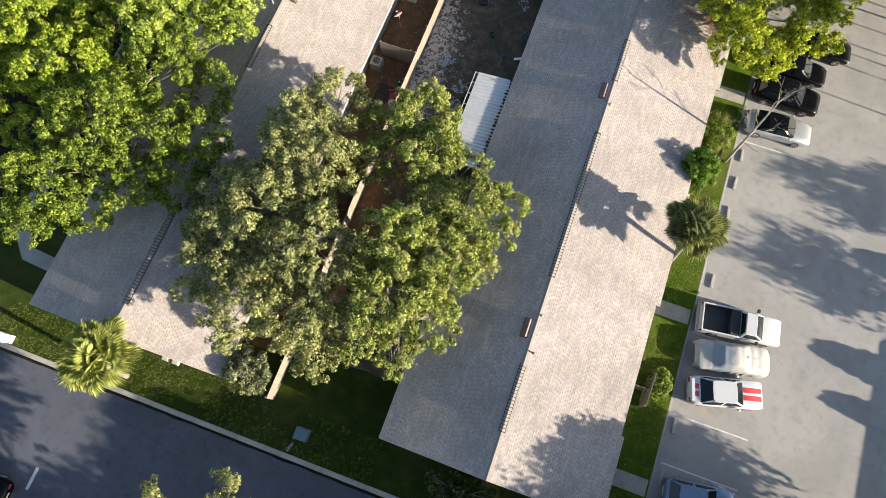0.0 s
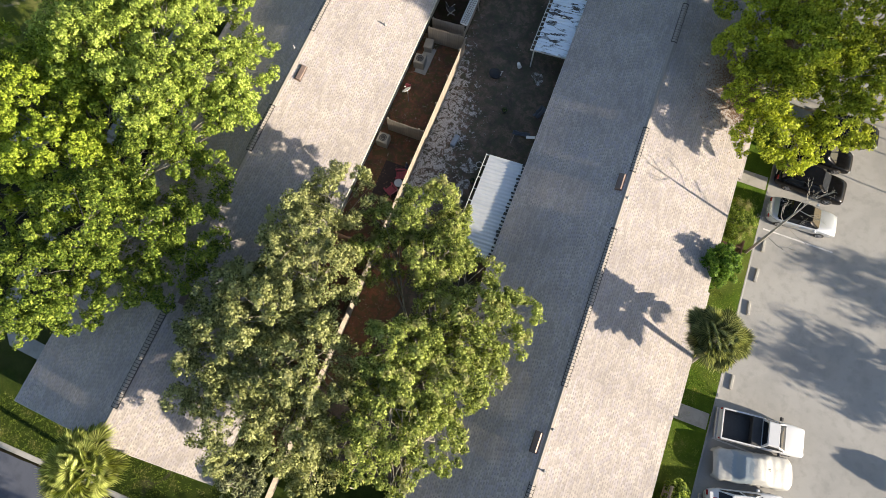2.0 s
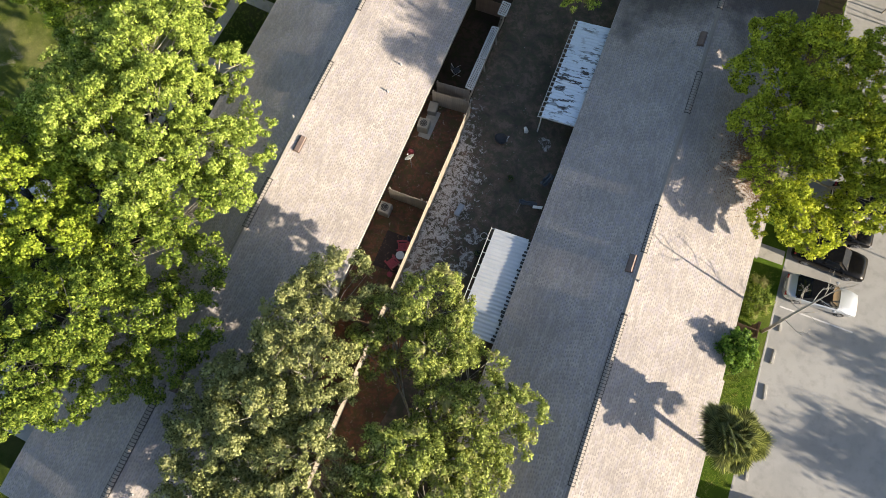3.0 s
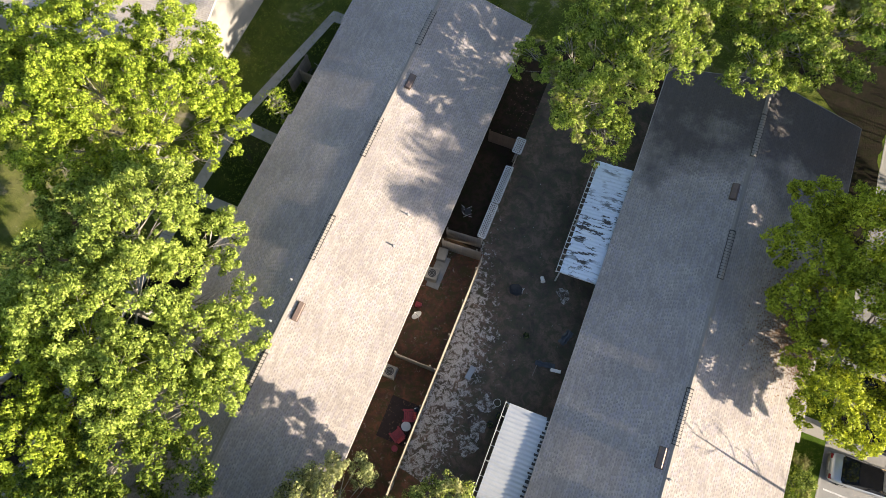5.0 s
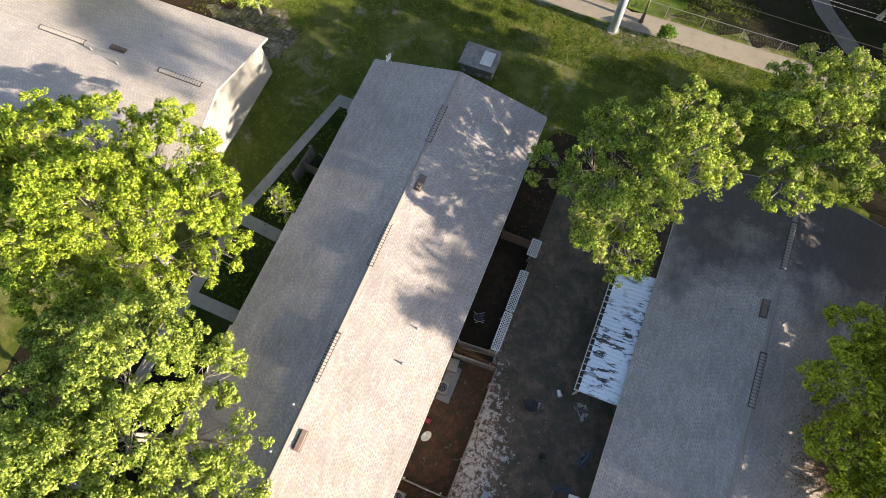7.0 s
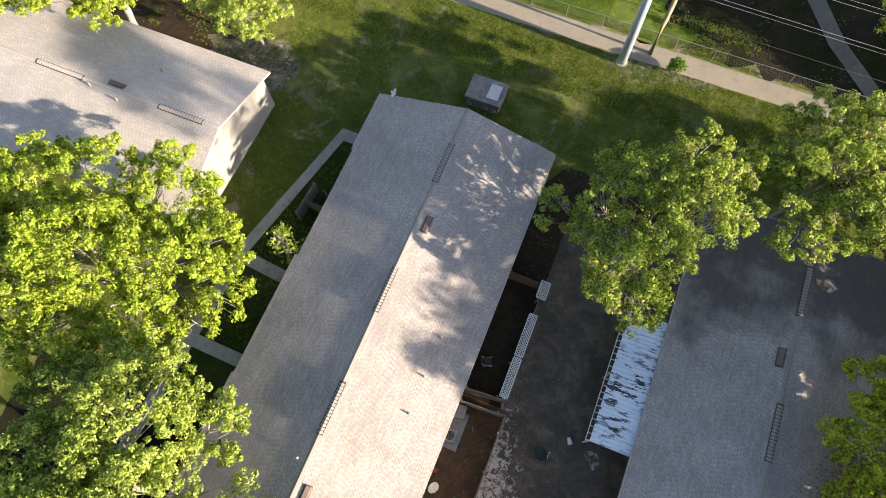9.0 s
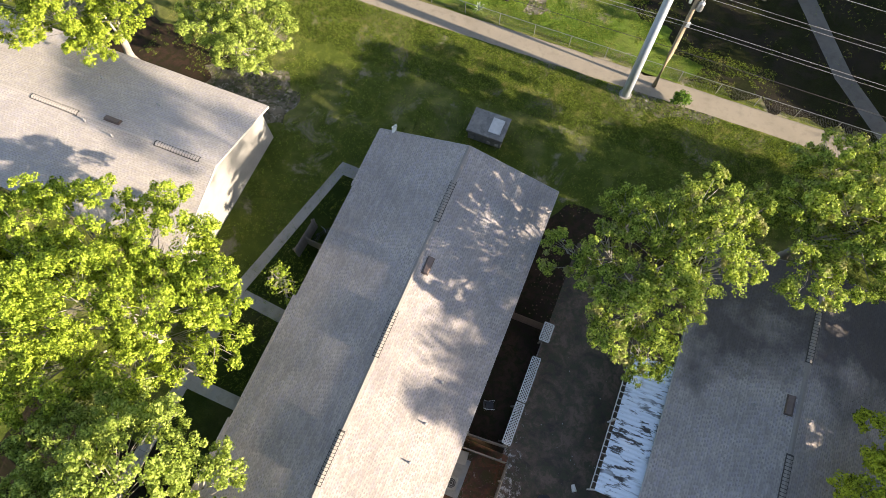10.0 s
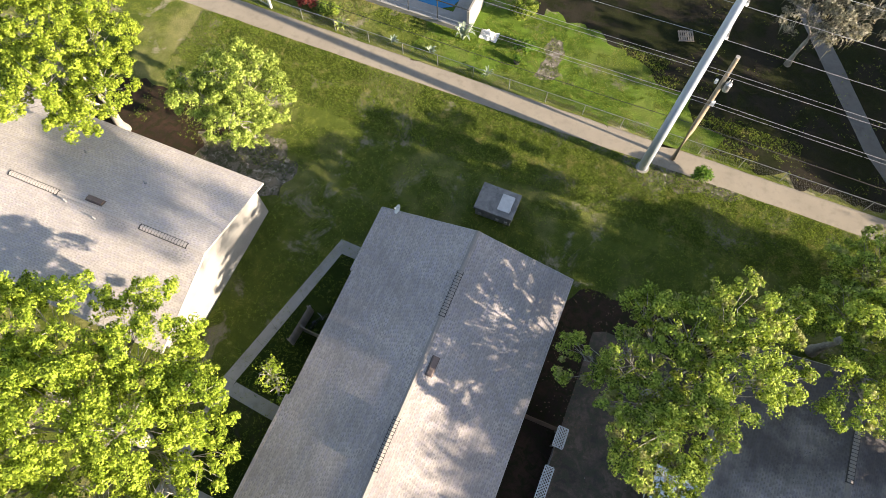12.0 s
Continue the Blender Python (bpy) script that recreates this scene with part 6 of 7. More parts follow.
# end wall and verge
for ax in (-20.6, -19.9):
    ac = thing("window_unit", "white boxy unit on the end wall", "air conditioner", (ax, -26.1, 1.75))
    part("case", Mesh().block(-0.20, 0.20, -0.26, 0.36, 0, 0.34, 0.02), M_fascia, ac)
    part("grille", Mesh().box(-0.16, 0.16, -0.268, -0.262, 0.05, 0.29), M_black, ac)
M_green = worn("green_enamel", (0.075, 0.15, 0.175), (0.10, 0.18, 0.205), 2.0, 0.5)
M_vaultgrey = paving("grey_pad", (0.10, 0.10, 0.095), (0.14, 0.14, 0.13), (0.06, 0.06, 0.055), 1.4)
tb = thing("transformer_box", "green pad-mounted transformer box on the lawn", "transformer", pose(-11.0, -27.6, 0.0, 0, 0, 0))
part("pad", Mesh().block(-0.44, 0.44, -0.40, 0.40, -0.08, 0.06, 0.02), M_vaultgrey, tb)
part("cabinet", Mesh().block(-0.40, 0.40, -0.36, 0.36, 0.062, 0.70, 0.02), M_green, tb)
part("lid", Mesh().block(-0.43, 0.43, -0.39, 0.39, 0.702, 0.77, 0.04), M_green, tb)
mk = thing("cable_marker", "short pale marker slab in the grass", "marker", pose(-11.5, -28.6, 0.0, 0, 0, -18))
part("slab", Mesh().block(-0.085, 0.085, -0.30, 0.30, -0.03, 0.05, 0.01), M_kerb, mk)
for k in range(3):
    part("hole", Mesh().box(-0.05, 0.05, -0.22 + k * 0.2, -0.12 + k * 0.2, 0.051, 0.056), M_black, mk, "dark slot")
pd = thing("utility_pedestal", "white utility box at the kerb", "utility box", (-32.0, -28.7, 0))
part("cabinet", Mesh().block(-0.5, 0.4, -0.28, 0.28, -0.05, 0.85, 0.03), M_white, pd)
part("cap", Mesh().block(-0.53, 0.43, -0.31, 0.31, 0.852, 0.92, 0.03), M_white, pd)

# ---- vehicles: length along x, nose at +x ----
M_lamp = worn("lamp_glass", (0.62, 0.64, 0.66), (0.5, 0.52, 0.54), 6.0, 0.15)
M_tail = worn("tail_glass", (0.30, 0.02, 0.02), (0.22, 0.015, 0.015), 6.0, 0.2)
P_white = paint("paint_white", (0.45, 0.46, 0.475))
P_black = paint("paint_black", (0.003, 0.003, 0.0035), 0.16, 0.0, 0.0, 0.004)
P_black.node_tree.nodes["Principled BSDF"].inputs["Specular IOR Level"].default_value = 0.15
P_silver = paint("paint_silver", (0.42, 0.44, 0.46), 0.3, 0.6, 0.6)
P_blue = paint("paint_blue", (0.10, 0.17, 0.27), 0.25, 0.6, 0.3)
P_red = paint("paint_red", (0.42, 0.03, 0.03))


def section(x, hw, zb, zt):
    side = [(0.80 * hw, zb), (0.96 * hw, zb + 0.10), (hw, zb + 0.26), (hw, zt - 0.20), (0.965 * hw, zt - 0.07), (0.86 * hw, zt - 0.005), (0.45 * hw, zt + 0.015)]
    pts = [(y, z) for y, z in side] + [(0, zt + 0.02)] + [(-y, z) for y, z in side[::-1]]
    return [(x, y, z) for y, z in pts]


def pane(m, a, b, c, d, inset, lift):
    """A window pane set on the face a b c d, thickness included."""
    a, b, c, d = (Vector(p) for p in (a, b, c, d))
    mid = (a + b + c + d) / 4
    n = (b - a).cross(d - a).normalized()
    q = [p + (mid - p).normalized() * inset for p in (a, b, c, d)]
    m.loft([[p - n * 0.01 for p in q], [p + n * lift for p in q]])
    return m


def add_wheels(ob, half, track, r, w=0.2):
    for sx in (-half, half):
        for sy in (-1, 1):
            y = sy * track
            wheel = part("wheel", Mesh().rod((0, -w * 0.3, 0), (0, w * 0.3, 0), r * 0.3, n=12), M_black, ob, m=Matrix.Translation((sx, y, r)))
            ty = []
            for yy, rr in ((-0.5, 0.66), (-0.5, 0.92), (-0.38, 1.0), (0.38, 1.0), (0.5, 0.92), (0.5, 0.66)):
                ty.append([(rr * r * math.cos(t * math.pi / 11), yy * w, rr * r * math.sin(t * math.pi / 11)) for t in range(22)])
            part("tyre", Mesh().loft(ty, caps=False), M_tyre, wheel, smooth=True)
            rim = Mesh()
            for k in range(5):
                a = k * 2 * math.pi / 5
                rim.rod((0, sy * w * 0.42, 0), (0.62 * r * math.cos(a), sy * w * 0.40, 0.62 * r * math.sin(a)), 0.035, 0.03, 5)
            ring = [(0.65 * r * math.cos(t * math.pi / 10), sy * w * 0.42, 0.65 * r * math.sin(t * math.pi / 10)) for t in range(21)]
            rim.tube(ring, [0.02] * 21, 5)
            part("rim", rim, M_rim, wheel)


def car(name, label, m, L, W, H, zb, tops, gb, gt, material, belt, group="", roof_mat=None):
    """tops: rows of (place along the length 0..1, width factor, height of the upper side). gb, gt: rear and front ends of the cabin at the belt and at the roof."""
    ob = thing(name, label, "car", m, group)
    hw = W / 2
    rings = [section(-L / 2 + L * u, hw * f, zb if 0.02 < u < 0.98 else zb + 0.08, z) for u, f, z in tops]
    body = part("body", Mesh().loft(rings), material, ob, smooth=True)
    yb, yt = hw * 0.90, hw * 0.70
    zt = H - 0.05
    B = [(gb[0], -yb, belt), (gb[1], -yb * 0.94, belt), (gb[1], yb * 0.94, belt), (gb[0], yb, belt)]
    T = [(gt[0], -yt, zt), (gt[1], -yt, zt), (gt[1], yt, zt), (gt[0], yt, zt)]
    cab = Mesh()
    rings = []
    for s in (0.0, 0.5, 0.92, 1.0):
        ring = []
        for k in range(4):
            p, q = Vector(B[k]).lerp(Vector(T[k]), s), Vector(B[(k + 1) % 4]).lerp(Vector(T[(k + 1) % 4]), s)
            shrink = 1.0 if s < 1 else 0.96
            for t in (0.06, 0.3, 0.5, 0.7, 0.94):
                v = p.lerp(q, t)
                bow = 0.05 * math.sin(math.pi * t) if k in (1, 3) else 0.02 * math.sin(math.pi * t)
                out = Vector(((1 if k == 1 else -1) * bow if k in (1, 3) else 0, (-1 if k == 0 else 1) * bow if k in (0, 2) else 0, 0))
                v = v + out
                ring.append((v.x, v.y * shrink, v.z + (0.03 if s == 1 else 0)))
        rings.append(ring)
    cab.loft(rings)
    part("cabin", cab, roof_mat or material, ob, smooth=False)
    # panes
    part("windscreen", pane(Mesh(), B[1], B[2], T[2], T[1], 0.10, 0.062), M_glass, ob, "dark windscreen")
    part("rear_window", pane(Mesh(), B[3], B[0], T[0], T[3], 0.10, 0.062), M_glass, ob, "dark rear window")
    for s, (b0, b1, t1, t0) in ((-1, (B[0], B[1], T[1], T[0])), (1, (B[2], B[3], T[3], T[2]))):
        mb, mt = Vector(b0).lerp(Vector(b1), 0.5), Vector(t0).lerp(Vector(t1), 0.5)
        part("side_window", pane(Mesh(), b0, mb, mt, t0, 0.09, 0.034), M_glass, ob)
        part("side_window", pane(Mesh(), mb, b1, t1, mt, 0.09, 0.034), M_glass, ob)
        mx = gb[1] - 0.28
        part("mirror", Mesh().block(mx - 0.08, mx + 0.08, s * (hw + 0.02), s * (hw + 0.18), belt - 0.02, belt + 0.14, 0.03) if s > 0 else Mesh().block(mx - 0.08, mx + 0.08, -(hw + 0.18), -(hw + 0.02), belt - 0.02, belt + 0.14, 0.03), material, ob)
        zf, zr = tops[-2][2] - 0.12, tops[1][2] - 0.15
        part("headlight", Mesh().block(L / 2 - 0.30, L / 2 - 0.06, *sorted((s * hw * 0.58, s * hw * 0.86)), zf - 0.05, zf + 0.11, 0.03), M_lamp, ob)
        part("tail_light", Mesh().block(-L / 2 - 0.004, -L / 2 + 0.2, *sorted((s * hw * 0.52, s * hw * 0.84)), zr - 0.03, zr + 0.10, 0.02), M_tail, ob)
    add_wheels(ob, L * 0.295, hw - 0.10, 0.33 if H < 1.6 else 0.36)
    part("number_plate", Mesh().box(-L / 2 - 0.03, -L / 2 - 0.012, -0.26, 0.26, 0.52, 0.64), M_white, ob, "blank pale plate")
    return ob


SEDAN = [(0, 0.72, 0.66), (0.02, 0.86, 0.84), (0.06, 0.94, 0.96), (0.16, 0.985, 1.0), (0.30, 1, 0.99), (0.5, 1, 0.95), (0.66, 1, 0.94), (0.74, 0.99, 0.92), (0.86, 0.97, 0.85), (0.94, 0.92, 0.76), (0.985, 0.82, 0.66), (1, 0.70, 0.56)]
COUPE = [(0, 0.74, 0.70), (0.02, 0.88, 0.90), (0.06, 0.95, 0.99), (0.14, 0.99, 1.0), (0.28, 1, 0.97), (0.5, 0.98, 0.93), (0.64, 0.99, 0.94), (0.76, 0.99, 0.93), (0.88, 0.97, 0.87), (0.95, 0.93, 0.80), (0.985, 0.86, 0.70), (1, 0.76, 0.58)]
SUV = [(0, 0.80, 0.80), (0.02, 0.92, 1.0), (0.05, 0.97, 1.08), (0.2, 1, 1.1), (0.5, 1, 1.06), (0.68, 1, 1.05), (0.78, 0.99, 1.04), (0.9, 0.97, 0.98), (0.96, 0.92, 0.88), (0.99, 0.85, 0.74), (1, 0.76, 0.62)]
LOTZ = LOW + 0.012

sports = car("sports_coupe", "white sports coupe with twin red stripes", pose(13.62, -15.95, LOTZ, 0, 0, 15), 4.78, 1.90, 1.37, 0.2, COUPE, (-1.74, 0.94), (-1.0, 0.44), P_white, 0.94)
for s in (-1, 1):
    y0, y1 = sorted((s * 0.08, s * 0.40))
    # stripes follow the bonnet and the boot lid
    part("bonnet_stripe", Mesh().grid(lambda u, v: (1.02 + 1.20 * u, y0 + (y1 - y0) * v, 0.972 - 0.150 * u ** 1.9 - 0.012 * abs(y0 + (y1 - y0) * v)), 8, 2), P_red, sports, "red stripe")
    part("boot_stripe", Mesh().grid(lambda u, v: (-2.28 + 0.46 * u, y0 + (y1 - y0) * v, 1.006 + 0.02 * u - 0.02 * (1 - u) ** 2), 4, 2), P_red, sports, "red stripe")
part("spoiler", Mesh().block(-2.30, -2.10, -0.72, 0.72, 1.03, 1.07, 0.012), P_white, sports)
car("black_wagon", "glossy black sport utility car", pose(13.2, 6.85, LOTZ, 0, 0, -2), 4.8, 1.92, 1.68, 0.22, SUV, (-2.15, 1.02), (-1.75, 0.25), P_black, 1.04)
car("silver_sedan", "silver sedan with a black roof", pose(13.15, 4.0, LOTZ, 0, 0, 3), 4.75, 1.82, 1.46, 0.2, SEDAN, (-1.85, 1.0), (-1.0, 0.25), P_silver, 0.96, roof_mat=P_black)
car("black_sedan", "black sedan half under the tree", pose(13.4, 9.3, LOTZ, 0, 0, 1), 4.6, 1.80, 1.46, 0.2, SEDAN, (-1.8, 0.98), (-1.0, 0.22), P_black, 0.96)
car("black_sedan", "black sedan parked under the tree crown", pose(14.8, 11.9, LOTZ, 0, 0, 3), 4.7, 1.82, 1.47, 0.2, SEDAN, (-1.85, 1.0), (-1.0, 0.25), P_black, 0.96)
car("blue_hatchback", "dark metallic blue hatchback in a shaded bay", pose(13.5, -22.75, LOTZ, 0, 0, 8), 4.4, 1.78, 1.5, 0.2, SEDAN, (-1.95, 0.85), (-1.45, 0.15), P_blue, 0.98)
car("pale_hatchback", "pale blue-grey car parked under the trees", pose(-40.2, -10.0, 0.0, 0, 0, 65), 4.4, 1.76, 1.48, 0.2, SEDAN, (-1.8, 0.9), (-1.3, 0.2), P_silver, 0.97)
car("dark_sedan", "dark car on the road", pose(-28.9, -37.2, LOW + 0.008, 0, 0, 180), 4.6, 1.8, 1.45, 0.2, SEDAN, (-1.8, 0.98), (-1.0, 0.22), P_black, 0.96)


def pickup(m):
    ob = thing("pickup_truck", "white pickup truck with an open black bed", "pickup truck", m)
    L, hw = 5.3, 0.96
    tops = [(0.475, 0.97, 1.12), (0.5, 1, 1.13), (0.62, 1, 1.13), (0.74, 1, 1.12), (0.80, 0.99, 1.10), (0.92, 0.96, 1.04), (0.975, 0.92, 0.94), (1.0, 0.82, 0.72)]
    part("body", Mesh().loft([section(-L / 2 + L * u, hw * f, 0.38, z) for u, f, z in tops]), P_white, ob, smooth=True)
    x0, x1 = -L / 2, -0.17
    for s in (-1, 1):
        y0, y1 = sorted((s * hw, s * (hw - 0.09)))
        prof = [(x0 + 0.03, 0.45), (x0 + 0.95 - 0.42, 0.45), (x0 + 0.95 - 0.30, 0.80), (x0 + 0.95 + 0.30, 0.80), (x0 + 0.95 + 0.42, 0.45), (x1, 0.45), (x1, 1.16), (x1 - 0.05, 1.2), (x0 + 0.08, 1.2), (x0 + 0.03, 1.16)]
        part("bed_side", Mesh().loft([[(x, y0, z) for x, z in prof], [(x, y1, z) for x, z in prof]]), P_white, ob)
        part("tail_light", Mesh().block(x0 - 0.004, x0 + 0.10, *sorted((s * (hw - 0.10), s * (hw + 0.003))), 0.8, 1.1, 0.01), M_tail, ob)
        part("mirror", Mesh().block(0.85, 1.0, *sorted((s * (hw + 0.02), s * (hw + 0.24))), 1.16, 1.36, 0.03), M_black, ob)
        part("headlight", Mesh().block(L / 2 - 0.30, L / 2 - 0.07, *sorted((s * hw * 0.62, s * hw * 0.84)), 0.74, 0.93, 0.03), M_lamp, ob)
    part("bed_floor", Mesh().box(x0 + 0.10, x1, -hw + 0.092, hw - 0.092, 0.66, 0.72), M_black, ob, "black bed liner")
    for k in range(9):
        part("liner_rib", Mesh().box(x0 + 0.12, x1 - 0.02, -0.74 + k * 0.18, -0.69 + k * 0.18, 0.722, 0.735), M_black, ob)
    for s in (-1, 1):
        part("liner_side", Mesh().box(x0 + 0.10, x1, *sorted((s * (hw - 0.094), s * (hw - 0.11))), 0.74, 1.17), M_black, ob, "black bed liner")
    part("bed_front", Mesh().box(x1 - 0.004, x1 + 0.04, -hw + 0.09, hw - 0.09, 0.6, 1.2), P_white, ob)
    part("tailgate", Mesh().block(x0, x0 + 0.09, -hw + 0.02, hw - 0.02, 0.5, 1.2, 0.015), P_white, ob)
    part("toolbox", Mesh().block(x1 - 0.62, x1 - 0.02, -hw + 0.10, hw - 0.10, 0.85, 1.235, 0.03), M_black, ob, "black folded bed cover")
    part("bumper", Mesh().block(x0 - 0.16, x0 - 0.006, -hw, hw, 0.42, 0.6, 0.02), M_rim, ob)
    gb, gt, belt, zt = (-0.12, 1.32), (-0.02, 0.66), 1.13, 1.72
    yb, yt = hw * 0.93, hw * 0.76
    B = [(gb[0], -yb, belt), (gb[1], -yb * 0.95, belt), (gb[1], yb * 0.95, belt), (gb[0], yb, belt)]
    T = [(gt[0], -yt, zt), (gt[1], -yt, zt), (gt[1], yt, zt), (gt[0], yt, zt)]
    part("cabin", Mesh().loft([B, T, [(x * 0.94 + 0.02, y * 0.93, z + 0.05) for x, y, z in T]]), P_white, ob)
    part("windscreen", pane(Mesh(), B[1], B[2], T[2], T[1], 0.09, 0.012), M_glass, ob)
    part("rear_window", pane(Mesh(), B[3], B[0], T[0], T[3], 0.14, 0.012), M_glass, ob)
    part("side_window", pane(Mesh(), B[0], B[1], T[1], T[0], 0.13, 0.012), M_glass, ob)
    part("side_window", pane(Mesh(), B[2], B[3], T[3], T[2], 0.13, 0.012), M_glass, ob)
    add_wheels(ob, 1.66, hw - 0.12, 0.37, 0.24)
    return ob


pickup(pose(13.55, -11.35, LOTZ, 0, 0, 7))


def covered_car(m):
    """A car under a loose fabric cover with folds along the hem."""
    ob = thing("covered_car", "car under a loose pale grey fabric cover", "car", m)
    L, hw = 4.9, 0.98
    prof = [(0, 0.72), (0.04, 0.92), (0.12, 0.98), (0.22, 1.05), (0.36, 1.38), (0.5, 1.45), (0.60, 1.38), (0.72, 1.02), (0.86, 0.90), (0.95, 0.80), (1, 0.62)]

    def top(u):
        for (a, za), (b, zb) in zip(prof, prof[1:]):
            if u <= b:
                t = (u - a) / (b - a)
                t = t * t * (3 - 2 * t)
                return za + (zb - za) * t
        return prof[-1][1]
    rings = []
    for i in range(49):
        u = i / 48
        x = -L / 2 + L * u
        w = hw * min(1.0, 0.72 + 2.2 * min(u, 1 - u) ** 0.75)
        z = top(u)
        ring = []
        for j in range(33):
            v = j / 32 * 2 - 1
            a = abs(v)
            if a < 0.5:
                yy, zz = v / 0.5 * 0.62 * w, z - 0.03 * (a / 0.5) ** 2
            elif a < 0.72:
                t = (a - 0.5) / 0.22
                yy, zz = math.copysign((0.62 + 0.34 * t) * w, v), z - 0.03 - (z - 0.92 if z > 1.1 else 0.12) * t ** 1.3
            else:
                t = (a - 0.72) / 0.28
                z1 = z - 0.03 - (z - 0.92 if z > 1.1 else 0.12)
                fold = 0.06 * math.sin(u * 46 + 3 * math.sin(u * 11)) * t
                yy, zz = math.copysign((0.96 + 0.05 * t) * w + fold, v), z1 + (0.20 - z1) * t
            nz = noise.noise((x * 2.3, yy * 2.3, 3)) * 0.014 + noise.noise((x * 6, yy * 6, 5)) * 0.005
            ring.append((x, yy, zz + nz))
        rings.append(ring)
    n = Nodes("car_cover")
    f = n.noise(1.3, 5, 0.6)
    c = n.mix(n.ramp(f, (0.4, 0.0), (0.65, 1.0)), (0.29, 0.295, 0.285), (0.35, 0.35, 0.335))
    along = n.node("ShaderNodeSeparateXYZ", {"Vector": n.co.outputs["Object"]}).outputs["X"]
    # bluish band across the cover: sky reflection painted into the cloth colour
    panel = n.math("ADD", n.math("ABSOLUTE", n.math("ADD", along, 0.85)), n.math("MULTIPLY", f, 0.7))
    c = n.mix(n.ramp(panel, (0.88, 0.85), (0.98, 0.0)), c, (0.17, 0.22, 0.26))
    n.bump(n.noise(4, 3), 0.4, 0.04)
    mat = n.done(c, 0.55)
    part("cover", Mesh().loft(rings, closed=False, caps=False), mat, ob, smooth=True)
    add_wheels(ob, 1.42, hw - 0.2, 0.32)
    rip = Mesh()
    for x, y, s in ((0.75, 0.10, 0.16), (0.80, -0.02, 0.10), (0.72, 0.45, 0.06), (1.3, 0.1, 0.05)):
        rip.add([(x - s, y - s * 0.4, top(0.5 + (x - s) / 4.9) + 0.045), (x + s, y - s * 0.2, top(0.5 + (x + s) / 4.9) + 0.045), (x + s * 0.3, y + s * 0.5, top(0.5 + (x + s * 0.3) / 4.9) + 0.045)], [(0, 1, 2)])
    part("rip", rip, M_black, ob, "dark rips in the cover")
    return ob


covered_car(pose(13.55, -13.6, LOTZ, 0, 0, 12))

# ---- poles, wires and the far side ----
p1 = thing("steel_pole", "tall pale blue-grey steel utility pole", "utility pole", (-14.5, 37.6, 0))
part("shaft", Mesh().tube([(0, 0, -0.3), (0, 0, 7), (0, 0, 14), (0, 0, 21.5)], [0.36, 0.31, 0.26, 0.20], 18), M_steelpole, p1, smooth=True)
part("base_plate", Mesh().rod((0, 0, -0.05), (0, 0, 0.06), 0.5, n=18), M_concrete, p1, "concrete footing")
for z, dx in ((13.9, 0.35), (16.3, 0.35), (18.3, -0.35)):
    arm = part("insulator_arm", Mesh().tube([(0, 0, z + 0.9), (dx * 0.7, 0.1, z + 0.8), (dx, 0.15, z + 0.1), (dx, 0.15, z)], [0.04, 0.045, 0.05, 0.04], 8), M_galv, p1)
    part("insulator", Mesh().tube([(dx, 0.15, z + 0.02), (dx, 0.15, z - 0.1), (dx, 0.15, z - 0.22)], [0.06, 0.09, 0.03], 8), M_white, arm)
p2 = thing("wooden_pole", "weathered wooden utility pole with a transformer", "utility pole", (-12.65, 39.2, 0))
part("shaft", Mesh().tube([(0, 0, -0.3), (0.02, 0, 4), (-0.05, -0.05, 8), (-0.12, -0.1, 11.4)], [0.20, 0.18, 0.155, 0.13], 12), M_polewood, p2, smooth=True)
part("top_cap", Mesh().rod((-0.12, -0.1, 11.402), (-0.12, -0.1, 11.43), 0.135, n=12), M_concrete, p2, "pale weathered pole top")
can = part("transformer", Mesh().tube([(0.28, -0.25, 8.7), (0.28, -0.25, 8.75), (0.28, -0.25, 9.35), (0.28, -0.25, 9.45)], [0.16, 0.20, 0.20, 0.10], 14), M_galv, p2, "grey transformer can")
for dx in (-0.07, 0.07):
    part("bushing", Mesh().rod((0.28 + dx, -0.25, 9.45), (0.28 + dx, -0.25, 9.68), 0.03, n=6), M_white, can)
part("cutout", Mesh().block(-0.52, -0.36, -0.25, -0.12, 9.0, 9.35, 0.02), M_white, p2, "pale fuse cutout")
part("riser", Mesh().rod((0.16, -0.02, 5.0), (0.0, -0.16, 10.4), 0.03, n=6), M_galv, p2, "grey conduit")
part("clamp", Mesh().block(0.0, 0.24, -0.26, -0.08, 7.0, 7.4, 0.03), M_white, p2, "pale cable clamp")
for dz in (10.2, 9.8):
    part("bracket", Mesh().rod((-0.1, -0.1, dz), (-0.05, -0.32, dz + 0.06), 0.02, n=6), M_galv, p2)


def wire(y, za, z0, zb, r, material, x0=-70.0, xm=-13.0, x1=60.0):
    """A wire that sags on both sides of its pole."""
    pts = []
    for a, b, ha, hb in ((x0, xm, za, z0), (xm, x1, z0, zb)):
        for i in range(13):
            t = i / 12
            if pts and i == 0:
                continue
            pts.append((a + (b - a) * t, y, ha + (hb - ha) * t - 2.0 * t * (1 - t) * 0.8))
    solo("power_line", Mesh().tube(pts, [r] * len(pts), 4), material, "thin sagging power line between the poles", "wire", group="power lines", kind="structure")


